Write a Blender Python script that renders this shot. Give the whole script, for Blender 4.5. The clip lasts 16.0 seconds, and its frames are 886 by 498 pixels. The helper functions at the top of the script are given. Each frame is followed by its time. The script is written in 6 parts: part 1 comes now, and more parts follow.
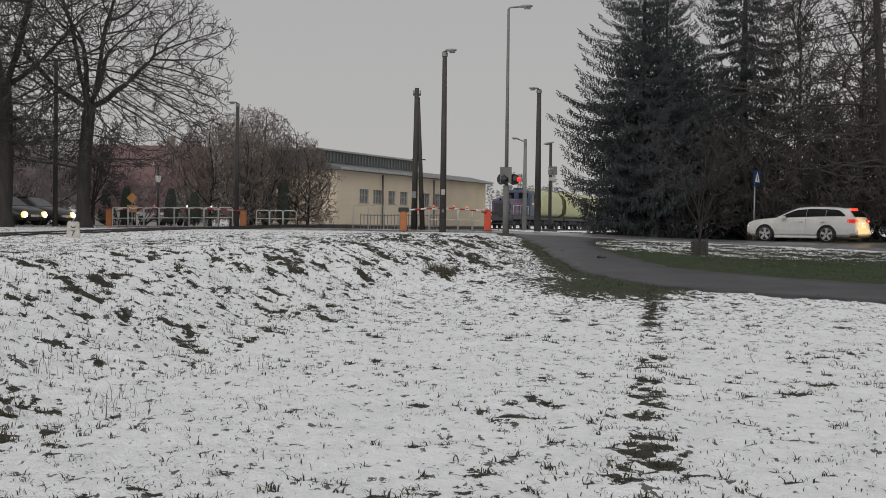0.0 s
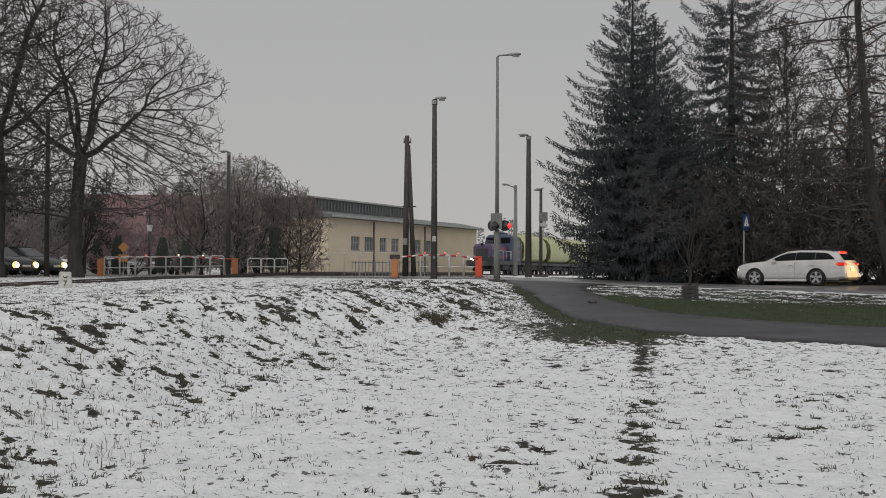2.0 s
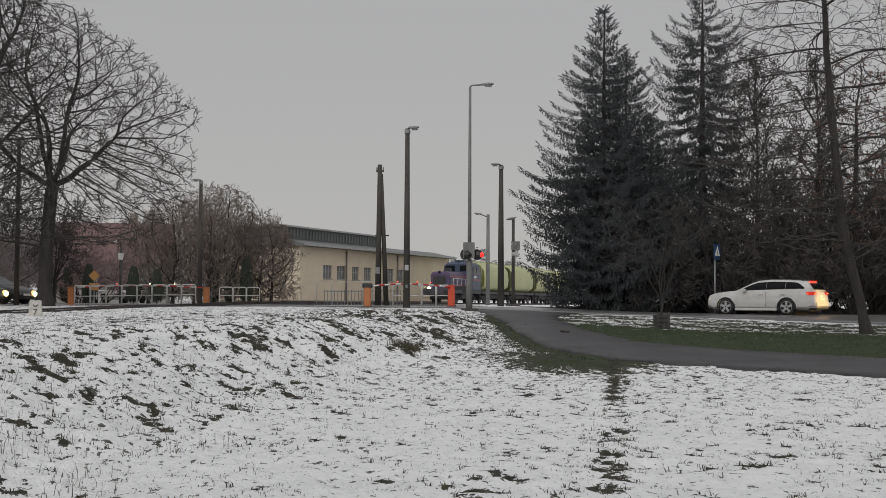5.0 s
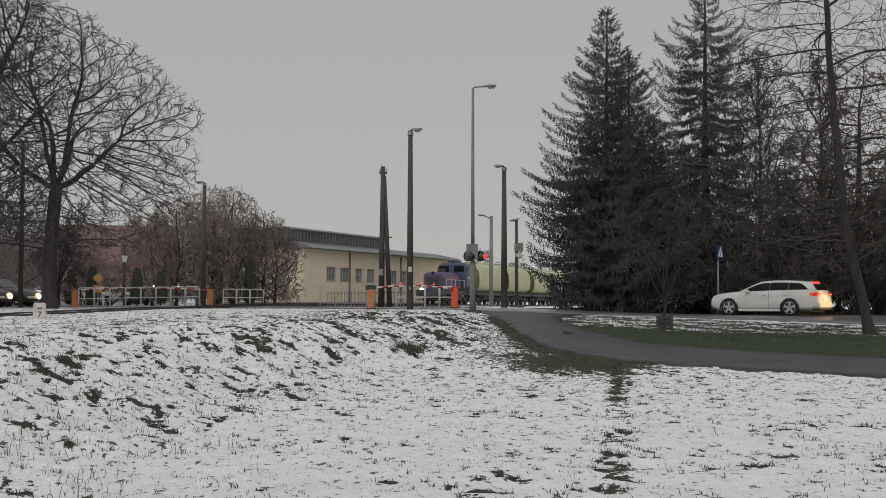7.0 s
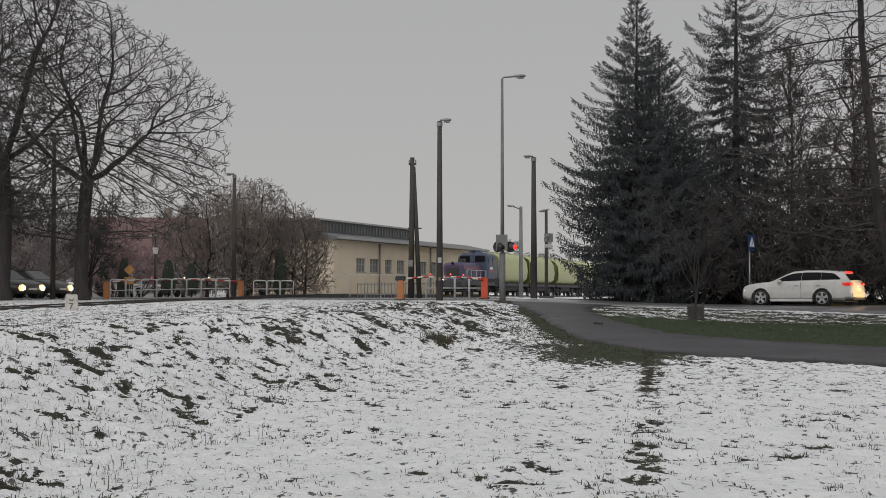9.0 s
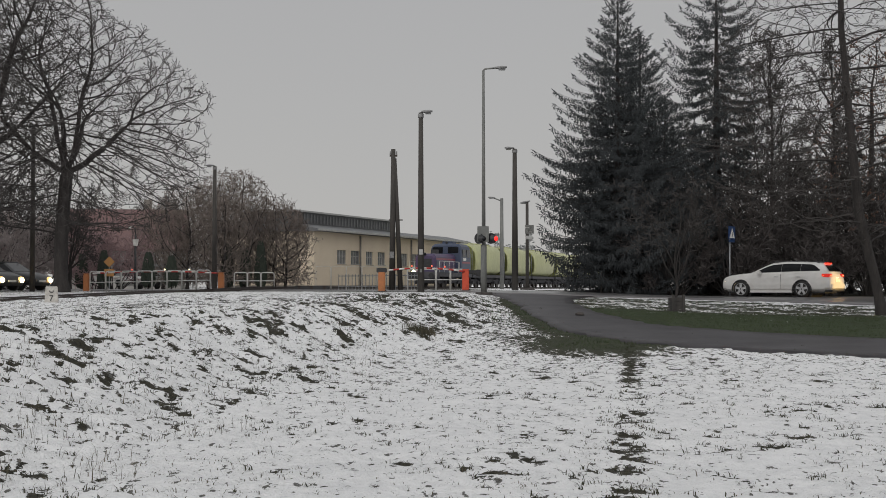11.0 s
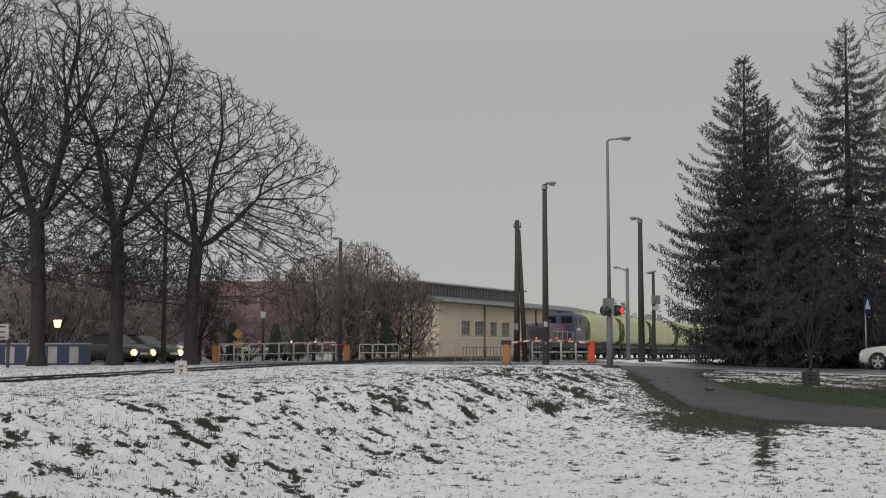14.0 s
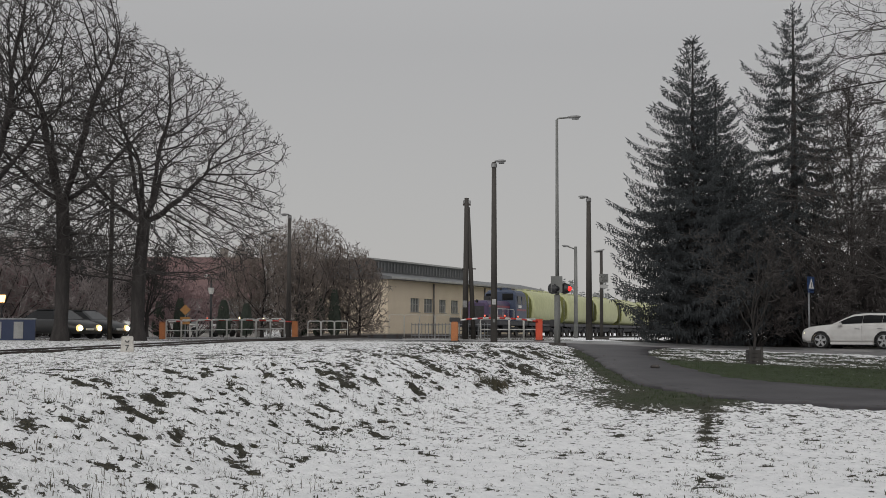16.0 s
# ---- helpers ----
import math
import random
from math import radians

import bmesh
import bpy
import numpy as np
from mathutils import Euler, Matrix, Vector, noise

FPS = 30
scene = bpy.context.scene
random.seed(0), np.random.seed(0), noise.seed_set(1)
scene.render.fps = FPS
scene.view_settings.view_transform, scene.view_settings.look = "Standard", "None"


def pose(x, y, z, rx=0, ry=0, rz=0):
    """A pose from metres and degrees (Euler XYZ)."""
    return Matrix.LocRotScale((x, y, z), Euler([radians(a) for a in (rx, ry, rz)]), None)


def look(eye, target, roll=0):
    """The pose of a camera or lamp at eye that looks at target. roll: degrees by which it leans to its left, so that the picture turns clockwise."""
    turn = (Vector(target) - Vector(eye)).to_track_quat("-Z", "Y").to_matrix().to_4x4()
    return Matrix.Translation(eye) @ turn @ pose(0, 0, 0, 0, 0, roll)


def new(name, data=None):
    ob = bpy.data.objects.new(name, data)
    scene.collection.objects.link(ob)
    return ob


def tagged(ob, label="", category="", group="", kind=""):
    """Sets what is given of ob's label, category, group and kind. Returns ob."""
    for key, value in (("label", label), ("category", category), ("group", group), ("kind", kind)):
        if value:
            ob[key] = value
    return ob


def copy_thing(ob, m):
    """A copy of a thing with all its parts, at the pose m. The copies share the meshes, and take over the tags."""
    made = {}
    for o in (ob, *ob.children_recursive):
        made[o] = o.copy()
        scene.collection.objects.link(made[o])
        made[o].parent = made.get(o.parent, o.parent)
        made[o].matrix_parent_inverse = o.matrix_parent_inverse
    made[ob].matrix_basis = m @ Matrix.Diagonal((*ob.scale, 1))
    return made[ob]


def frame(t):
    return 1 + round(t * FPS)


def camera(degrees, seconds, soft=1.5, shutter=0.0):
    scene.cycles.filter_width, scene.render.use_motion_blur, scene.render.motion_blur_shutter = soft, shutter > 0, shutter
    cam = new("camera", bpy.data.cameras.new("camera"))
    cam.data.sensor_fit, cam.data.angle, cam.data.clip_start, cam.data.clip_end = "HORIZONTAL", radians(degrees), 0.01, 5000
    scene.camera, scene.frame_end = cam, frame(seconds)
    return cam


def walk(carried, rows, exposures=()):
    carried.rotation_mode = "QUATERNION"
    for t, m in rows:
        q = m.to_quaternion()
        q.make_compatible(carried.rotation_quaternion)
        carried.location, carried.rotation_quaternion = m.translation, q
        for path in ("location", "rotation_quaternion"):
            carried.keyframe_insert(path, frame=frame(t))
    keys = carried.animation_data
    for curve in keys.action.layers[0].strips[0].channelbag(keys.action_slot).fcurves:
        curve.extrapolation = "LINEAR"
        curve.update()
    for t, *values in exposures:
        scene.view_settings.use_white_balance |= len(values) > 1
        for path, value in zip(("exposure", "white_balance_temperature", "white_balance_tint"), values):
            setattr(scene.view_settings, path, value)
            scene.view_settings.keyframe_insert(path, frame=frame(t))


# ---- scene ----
import collections

# camera: hand-held, standing in the meadow
cam = camera(38.0, 16.0, soft=0.85, shutter=0.42)
PATH = [
    (0.0, pose(-0.004, 0.194, 0.443, 88.986, -0.720, 0.133)),
    (0.5, pose(0.001, 0.157, 0.469, 89.760, -0.784, 0.216)),
    (1.0, pose(-0.002, 0.029, 0.458, 90.353, -0.685, 0.189)),
    (1.5, pose(0.000, 0.024, 0.459, 90.622, -0.548, 0.019)),
    (2.0, pose(0.000, 0.034, 0.463, 91.044, -0.204, -0.250)),
    (2.5, pose(0.006, 0.049, 0.463, 91.429, -0.207, -0.539)),
    (3.0, pose(-0.002, 0.009, 0.455, 91.862, -0.220, -0.808)),
    (3.5, pose(-0.003, 0.011, 0.457, 92.148, -0.268, -1.107)),
    (4.0, pose(-0.005, 0.000, 0.460, 92.219, -0.370, -1.380)),
    (6.5, pose(-0.007, -0.050, 0.460, 92.492, -0.186, -1.508)),
    (7.0, pose(-0.003, -0.077, 0.460, 92.408, -0.129, -1.325)),
    (7.5, pose(-0.008, -0.061, 0.458, 92.190, -0.189, -0.965)),
    (8.0, pose(0.003, -0.050, 0.461, 92.140, 0.095, -0.417)),
    (8.5, pose(0.005, -0.018, 0.456, 92.136, 0.159, -0.082)),
    (9.0, pose(0.000, -0.000, 0.450, 92.012, 0.000, -0.000)),
    (11.5, pose(-0.067, 0.005, 0.435, 91.352, -0.264, -1.304)),
    (12.0, pose(-0.107, 0.051, 0.349, 90.223, -3.019, -1.462)),
    (12.5, pose(-0.129, 0.065, 0.374, 88.588, -6.562, 3.278)),
    (13.0, pose(-0.017, 0.190, 0.492, 88.229, -4.049, 5.810)),
    (13.5, pose(-0.063, 0.193, 0.551, 91.073, -0.386, 5.047)),
    (14.0, pose(-0.038, 0.227, 0.599, 94.724, 0.073, 4.669)),
    (14.5, pose(-0.031, 0.239, 0.595, 95.204, 0.025, 3.164)),
    (15.0, pose(-0.037, 0.219, 0.581, 95.107, -0.112, 2.706)),
    (15.5, pose(-0.025, 0.199, 0.586, 94.281, -0.192, 2.621)),
    (16.0, pose(-0.010, 0.197, 0.580, 93.728, -0.184, 2.405)),
]
walk(cam, PATH)

# ---- light: overcast winter dusk ----
world = bpy.data.worlds.new("overcast_sky")
scene.world = world
world.use_nodes = True
wn, wl = world.node_tree.nodes, world.node_tree.links
wn.clear()
w_out = wn.new("ShaderNodeOutputWorld")
w_bg = wn.new("ShaderNodeBackground")
w_sky = wn.new("ShaderNodeTexSky")
w_sky.sky_type = "NISHITA"
w_sky.sun_disc = False
w_sky.sun_elevation, w_sky.sun_rotation = radians(12), radians(200)
w_bg2 = wn.new("ShaderNodeBackground")
w_bg2.inputs["Strength"].default_value = 0.05
w_tc = wn.new("ShaderNodeTexCoord")
w_sep = wn.new("ShaderNodeSeparateXYZ")
w_ramp = wn.new("ShaderNodeValToRGB")
w_ramp.color_ramp.elements[0].position = 0.0
w_ramp.color_ramp.elements[0].color = (0.480, 0.472, 0.464, 1)
w_ramp.color_ramp.elements[1].position = 1.0
w_ramp.color_ramp.elements[1].color = (0.78, 0.785, 0.795, 1)
w_mid = w_ramp.color_ramp.elements.new(0.22)
w_mid.color = (0.432, 0.429, 0.432, 1)
w_mix = wn.new("ShaderNodeMixShader")
w_mix.inputs[0].default_value = 0.06
wl.new(w_tc.outputs["Generated"], w_sep.inputs[0])
wl.new(w_sep.outputs["Z"], w_ramp.inputs[0])
wl.new(w_ramp.outputs[0], w_bg.inputs["Color"])
wl.new(w_sky.outputs[0], w_bg2.inputs["Color"])
wl.new(w_bg.outputs[0], w_mix.inputs[1])
wl.new(w_bg2.outputs[0], w_mix.inputs[2])
wl.new(w_mix.outputs[0], w_out.inputs[0])
w_bg.inputs["Strength"].default_value = 1.0

sun_data = bpy.data.lights.new("sun", "SUN")
sun_data.energy, sun_data.angle, sun_data.color = 1.12, radians(50), (1.0, 0.98, 0.95)
sun = new("sun", sun_data)
sun.matrix_world = look((-14, -30, 38), (6, 30, 0))
scene.view_settings.exposure = 0.0

# ---- materials ----
def nodes_of(name):
    m = bpy.data.materials.new(name)
    m.use_nodes = True
    nt = m.node_tree
    return m, nt, nt.nodes["Principled BSDF"]


def noise_node(nt, scale, detail=4, rough=0.55, stretch=None):
    tc = nt.nodes.new("ShaderNodeTexCoord")
    n = nt.nodes.new("ShaderNodeTexNoise")
    n.inputs["Scale"].default_value = scale
    n.inputs["Detail"].default_value = detail
    n.inputs["Roughness"].default_value = rough
    if stretch:
        mp = nt.nodes.new("ShaderNodeMapping")
        mp.inputs["Scale"].default_value = stretch
        nt.links.new(tc.outputs["Object"], mp.inputs[0])
        nt.links.new(mp.outputs[0], n.inputs["Vector"])
    else:
        nt.links.new(tc.outputs["Object"], n.inputs["Vector"])
    return n


def mat(name, a, b=None, rough=0.6, metal=0.0, scale=6.0, fine=40.0, bump=0.2, depth=0.01, stretch=None, spread=(0.35, 0.65), spec=0.5):
    """Two-tone surface with stains at one scale and grain at a finer one."""
    m, nt, p = nodes_of(name)
    b = b or tuple(c * 0.75 for c in a)
    n1 = noise_node(nt, scale, 5, 0.6, stretch)
    r = nt.nodes.new("ShaderNodeValToRGB")
    r.color_ramp.elements[0].position, r.color_ramp.elements[1].position = spread
    r.color_ramp.elements[0].color, r.color_ramp.elements[1].color = (*a, 1), (*b, 1)
    nt.links.new(n1.outputs[0], r.inputs[0])
    n2 = noise_node(nt, fine, 3, 0.6, stretch)
    mx = nt.nodes.new("ShaderNodeMix")
    mx.data_type, mx.blend_type = "RGBA", "OVERLAY"
    mx.inputs["Factor"].default_value = 0.35
    nt.links.new(r.outputs[0], mx.inputs["A"])
    nt.links.new(n2.outputs[0], mx.inputs["B"])
    nt.links.new(mx.outputs["Result"], p.inputs["Base Color"])
    p.inputs["Roughness"].default_value, p.inputs["Metallic"].default_value = rough, metal
    p.inputs["Specular IOR Level"].default_value = spec
    if bump:
        bn = nt.nodes.new("ShaderNodeBump")
        bn.inputs["Strength"].default_value, bn.inputs["Distance"].default_value = bump, depth
        nt.links.new(n2.outputs[0], bn.inputs["Height"])
        nt.links.new(bn.outputs[0], p.inputs["Normal"])
    return m


def glow(name, color, strength):
    m, nt, p = nodes_of(name)
    p.inputs["Base Color"].default_value = (*color, 1)
    p.inputs["Emission Color"].default_value = (*color, 1)
    p.inputs["Emission Strength"].default_value = strength
    return m


def glassy(name, color, rough=0.08):
    m, nt, p = nodes_of(name)
    p.inputs["Base Color"].default_value = (*color, 1)
    p.inputs["Roughness"].default_value = rough
    p.inputs["Specular IOR Level"].default_value = 0.3
    return m


def ground_material():
    """Thin wet snow over winter grass; the cover attribute says how much snow lies where."""
    m, nt, p = nodes_of("snowy_grass")
    N, L = nt.nodes, nt.links
    at = N.new("ShaderNodeAttribute")
    at.attribute_name = "cover"
    at2 = N.new("ShaderNodeAttribute")
    at2.attribute_name = "green"
    big = noise_node(nt, 1.5, 6, 0.62)
    patch = noise_node(nt, 6.8, 6, 0.66, (1.0, 0.75, 1.0))
    fine = noise_node(nt, 26.0, 4, 0.65)
    a1 = N.new("ShaderNodeMath"); a1.operation = "MULTIPLY_ADD"
    L.new(patch.outputs[0], a1.inputs[0]); a1.inputs[1].default_value = 0.9
    L.new(at.outputs["Fac"], a1.inputs[2])
    a2 = N.new("ShaderNodeMath"); a2.operation = "MULTIPLY_ADD"
    L.new(big.outputs[0], a2.inputs[0]); a2.inputs[1].default_value = 0.5
    L.new(a1.outputs[0], a2.inputs[2])
    a3 = N.new("ShaderNodeMath"); a3.operation = "MULTIPLY_ADD"
    L.new(fine.outputs[0], a3.inputs[0]); a3.inputs[1].default_value = 0.22
    L.new(a2.outputs[0], a3.inputs[2])
    sn = N.new("ShaderNodeMapRange"); sn.interpolation_type = "SMOOTHSTEP"
    sn.inputs["From Min"].default_value, sn.inputs["From Max"].default_value = 0.905, 0.925
    L.new(a3.outputs[0], sn.inputs[0])
    # small flecks in drifts: grass showing through and painted shadow of hollows
    sp = noise_node(nt, 12.0, 3, 0.55, (1.0, 0.55, 1.0))
    f1 = N.new("ShaderNodeMath"); f1.operation = "MULTIPLY_ADD"
    L.new(patch.outputs[0], f1.inputs[0]); f1.inputs[1].default_value = -0.32
    L.new(sp.outputs[0], f1.inputs[2])
    f2 = N.new("ShaderNodeMath"); f2.operation = "MULTIPLY_ADD"
    L.new(at.outputs["Fac"], f2.inputs[0]); f2.inputs[1].default_value = -0.55
    L.new(f1.outputs[0], f2.inputs[2])
    fl = N.new("ShaderNodeMapRange"); fl.interpolation_type = "SMOOTHSTEP"
    fl.inputs["From Min"].default_value, fl.inputs["From Max"].default_value = 0.328, 0.352
    fl.inputs["To Min"].default_value, fl.inputs["To Max"].default_value = 1.0, 0.12
    L.new(f2.outputs[0], fl.inputs[0])
    both = N.new("ShaderNodeMath"); both.operation = "MULTIPLY"
    L.new(sn.outputs[0], both.inputs[0]); L.new(fl.outputs[0], both.inputs[1])
    # winter turf: dead straw, olive and fresh green
    tn = noise_node(nt, 20.0, 6, 0.75)
    tr = N.new("ShaderNodeValToRGB")
    e = tr.color_ramp.elements
    e[0].position, e[0].color = 0.30, (0.016, 0.015, 0.012, 1)
    e[1].position, e[1].color = 0.72, (0.15, 0.118, 0.078, 1)
    e.new(0.45).color = (0.026, 0.024, 0.017, 1)
    e.new(0.58).color = (0.044, 0.040, 0.024, 1)
    L.new(tn.outputs[0], tr.inputs[0])
    gm = N.new("ShaderNodeMix"); gm.data_type = "RGBA"
    L.new(at2.outputs["Fac"], gm.inputs["Factor"])
    L.new(tr.outputs[0], gm.inputs["A"])
    gr = N.new("ShaderNodeValToRGB")
    gr.color_ramp.elements[0].position, gr.color_ramp.elements[0].color = 0.32, (0.024, 0.032, 0.014, 1)
    gr.color_ramp.elements[1].position, gr.color_ramp.elements[1].color = 0.72, (0.050, 0.074, 0.030, 1)
    gn = noise_node(nt, 3.0, 6, 0.75)
    L.new(gn.outputs[0], gr.inputs[0])
    L.new(gr.outputs[0], gm.inputs["B"])
    # snow, mottled grey by noise to stand for the shading of its relief
    sr = N.new("ShaderNodeValToRGB")
    sr.color_ramp.elements[0].position, sr.color_ramp.elements[0].color = 0.32, (0.70, 0.705, 0.715, 1)
    sr.color_ramp.elements[1].position, sr.color_ramp.elements[1].color = 0.56, (0.86, 0.86, 0.865, 1)
    tone = N.new("ShaderNodeMath"); tone.operation = "MULTIPLY_ADD"
    L.new(patch.outputs[0], tone.inputs[0]); tone.inputs[1].default_value = 0.6
    half = N.new("ShaderNodeMath"); half.operation = "MULTIPLY"; half.inputs[1].default_value = 0.4
    L.new(big.outputs[0], half.inputs[0]); L.new(half.outputs[0], tone.inputs[2])
    L.new(tone.outputs[0], sr.inputs[0])
    mx = N.new("ShaderNodeMix"); mx.data_type = "RGBA"
    L.new(both.outputs[0], mx.inputs["Factor"])
    L.new(gm.outputs["Result"], mx.inputs["A"])
    L.new(sr.outputs[0], mx.inputs["B"])
    L.new(mx.outputs["Result"], p.inputs["Base Color"])
    p.inputs["Roughness"].default_value = 0.75
    p.inputs["Specular IOR Level"].default_value = 0.25
    hb = N.new("ShaderNodeMath"); hb.operation = "MULTIPLY_ADD"
    L.new(patch.outputs[0], hb.inputs[0]); hb.inputs[1].default_value = 1.2
    L.new(fine.outputs[0], hb.inputs[2])
    bn = N.new("ShaderNodeBump")
    bn.inputs["Strength"].default_value, bn.inputs["Distance"].default_value = 0.85, 0.06
    L.new(hb.outputs[0], bn.inputs["Height"])
    L.new(bn.outputs[0], p.inputs["Normal"])
    return m


M_GROUND = ground_material()
M_ASPHALT = mat("wet_asphalt", (0.024, 0.022, 0.025), (0.052, 0.049, 0.053), rough=0.6, scale=0.8, fine=14, bump=0.45, depth=0.006)
M_ROAD = mat("wet_road", (0.10, 0.098, 0.10), (0.16, 0.155, 0.155), rough=0.3, scale=0.5, fine=60, bump=0.2, depth=0.004)
M_BALLAST = mat("ballast_stone", (0.045, 0.040, 0.038), (0.090, 0.080, 0.074), rough=0.9, scale=3, fine=25, bump=0.9, depth=0.05)
M_STEEL = mat("rusty_rail_steel", (0.030, 0.022, 0.018), (0.05, 0.036, 0.03), rough=0.5, metal=0.5, scale=5)
M_SLEEPER = mat("tarred_wood", (0.04, 0.034, 0.030), (0.075, 0.062, 0.052), rough=0.85, scale=4)
M_GALV = mat("galvanised_steel", (0.30, 0.31, 0.32), (0.20, 0.205, 0.21), rough=0.45, metal=0.7, scale=4)
M_RAILING = mat("white_painted_tube", (0.62, 0.62, 0.60), (0.42, 0.41, 0.39), rough=0.5, scale=5)
M_DARKPOLE = mat("weathered_dark_concrete", (0.040, 0.036, 0.033), (0.066, 0.06, 0.054), rough=0.85, scale=2.5, stretch=(1, 1, 0.2))
M_GREYPOLE = mat("grey_painted_steel", (0.12, 0.125, 0.12), (0.19, 0.19, 0.18), rough=0.6, scale=3, stretch=(1, 1, 0.3))
M_LAMPHEAD = mat("grey_lamp_shell", (0.16, 0.16, 0.16), (0.26, 0.26, 0.26), rough=0.5, scale=8)
# faded orange, muted further to stand for haze
M_ORANGE = mat("orange_paint", (0.48, 0.175, 0.06), (0.38, 0.14, 0.05), rough=0.5, scale=3)
M_REDORANGE = mat("red_orange_paint", (0.68, 0.085, 0.035), (0.54, 0.07, 0.03), rough=0.5, scale=3)
M_WHITE = mat("white_paint", (0.72, 0.71, 0.68), (0.55, 0.54, 0.51), rough=0.55, scale=5)
M_RED = mat("red_paint", (0.55, 0.04, 0.03), (0.40, 0.035, 0.03), rough=0.5, scale=5)
M_BLACK = mat("black_paint", (0.018, 0.018, 0.02), (0.032, 0.032, 0.034), rough=0.55, scale=6)
# cream plaster, its base lightened for haze over the far hall
M_PLASTER = mat("cream_plaster", (0.74, 0.635, 0.49), (0.68, 0.575, 0.44), rough=0.9, scale=0.5, fine=12)
M_PLINTH = mat("grey_plinth", (0.22, 0.20, 0.18), rough=0.9, scale=1)
M_ROOF = mat("grey_sheet_roof", (0.17, 0.175, 0.18), (0.11, 0.112, 0.115), rough=0.6, scale=0.6, fine=8)
M_CLAD = mat("grey_cladding", (0.105, 0.108, 0.11), (0.075, 0.078, 0.08), rough=0.6, scale=0.7, fine=8)
M_FASCIA = mat("pale_gutter", (0.42, 0.42, 0.41), (0.30, 0.30, 0.29), rough=0.5, scale=2)
M_WINDOW = mat("dim_window_glass", (0.25, 0.255, 0.26), (0.17, 0.172, 0.175), rough=0.12, scale=1.5, bump=0)
M_STONE = mat("whitewashed_concrete", (0.58, 0.56, 0.52), (0.40, 0.38, 0.35), rough=0.9, scale=6, bump=0.4)
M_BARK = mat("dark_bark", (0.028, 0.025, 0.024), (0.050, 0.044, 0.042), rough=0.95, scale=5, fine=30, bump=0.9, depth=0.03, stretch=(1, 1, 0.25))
# twigs beyond the rails made pale, haze painted into their base colour
M_HAZETWIG = mat("hazed_garden_twig", (0.23, 0.20, 0.195), (0.28, 0.24, 0.23), rough=0.9, scale=3, bump=0)
M_TWIG = mat("bare_twig", (0.040, 0.036, 0.035), (0.060, 0.053, 0.050), rough=0.9, scale=3, bump=0)
# reddish brown raised to its hazed brightness, as no haze is built
M_SHRUB = mat("reddish_twig", (0.145, 0.120, 0.106), (0.19, 0.155, 0.136), rough=0.9, scale=0.6, bump=0)
# purple-red twig, lightened to stand for the haze over the gardens
M_PINKTWIG = mat("purple_red_twig", (0.25, 0.172, 0.175), (0.30, 0.205, 0.205), rough=0.9, scale=0.8, bump=0)
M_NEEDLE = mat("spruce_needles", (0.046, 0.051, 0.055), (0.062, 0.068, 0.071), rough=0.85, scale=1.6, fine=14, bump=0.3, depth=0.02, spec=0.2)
M_THUJA = mat("thuja_scales", (0.045, 0.055, 0.045), (0.065, 0.075, 0.06), rough=0.9, scale=4, spec=0.2)
M_DRYLEAF = mat("withered_leaf", (0.15, 0.082, 0.058), (0.095, 0.058, 0.044), rough=0.9, scale=3, bump=0)
M_ROOFTILE = mat("dull_red_tile", (0.165, 0.098, 0.094), (0.13, 0.08, 0.077), rough=0.85, scale=0.8, fine=9)
M_HOUSEWALL = mat("grey_render", (0.36, 0.35, 0.33), (0.28, 0.27, 0.26), rough=0.9, scale=0.7)
M_CAR = mat("white_car_paint", (0.59, 0.58, 0.565), (0.55, 0.54, 0.525), rough=0.25, scale=0.8, fine=1.5, bump=0)
M_CARDARK = mat("dark_car_paint", (0.022, 0.024, 0.028), (0.016, 0.017, 0.02), spec=0.15, rough=0.8, scale=1, bump=0)
M_CARSILVER = mat("silver_car_paint", (0.06, 0.061, 0.064), (0.045, 0.046, 0.048), rough=0.35, metal=0.3, scale=1, bump=0)
M_CARGLASS = glassy("tinted_glass", (0.012, 0.013, 0.015), 0.06)
M_RUBBER = mat("tyre_rubber", (0.02, 0.02, 0.021), (0.035, 0.034, 0.033), rough=0.8, scale=10)
M_ALLOY = mat("alloy_wheel", (0.55, 0.55, 0.56), (0.38, 0.38, 0.39), rough=0.35, metal=0.6, scale=8)
M_TAILSHELL = glow("dim_red_lamp_shell", (0.55, 0.02, 0.012), 0.55)
M_TAILBULB = glow("lit_brake_bulb", (1.0, 0.22, 0.06), 6.0)
M_TAIL = glow("lit_tail_lamp", (1.0, 0.035, 0.015), 2.6)
M_HEAD = glow("lit_head_lamp", (1.0, 0.80, 0.40), 14.0)
M_HEADHALO = glow("warm_lamp_halo", (1.0, 0.66, 0.25), 1.1)
M_HEADAMBER = glow("lit_amber_lamp", (1.0, 0.62, 0.26), 20.0)
M_HEADW = glow("lit_marker_lamp", (1.0, 0.80, 0.45), 3.0)
M_SIGRED = glow("lit_red_signal", (1.0, 0.03, 0.025), 1.0)
M_BOOMLAMP = glow("lit_boom_lamp", (1.0, 0.15, 0.08), 0.8)
M_SODIUM = glow("lit_sodium_lamp", (1.0, 0.56, 0.18), 4.5)
M_LOCOBLUE = mat("loco_blue", (0.030, 0.044, 0.085), (0.042, 0.058, 0.10), rough=0.45, scale=1.2, fine=12)
M_LOCOPURPLE = mat("loco_purple", (0.055, 0.044, 0.105), (0.085, 0.046, 0.10), rough=0.45, scale=0.9, fine=12)
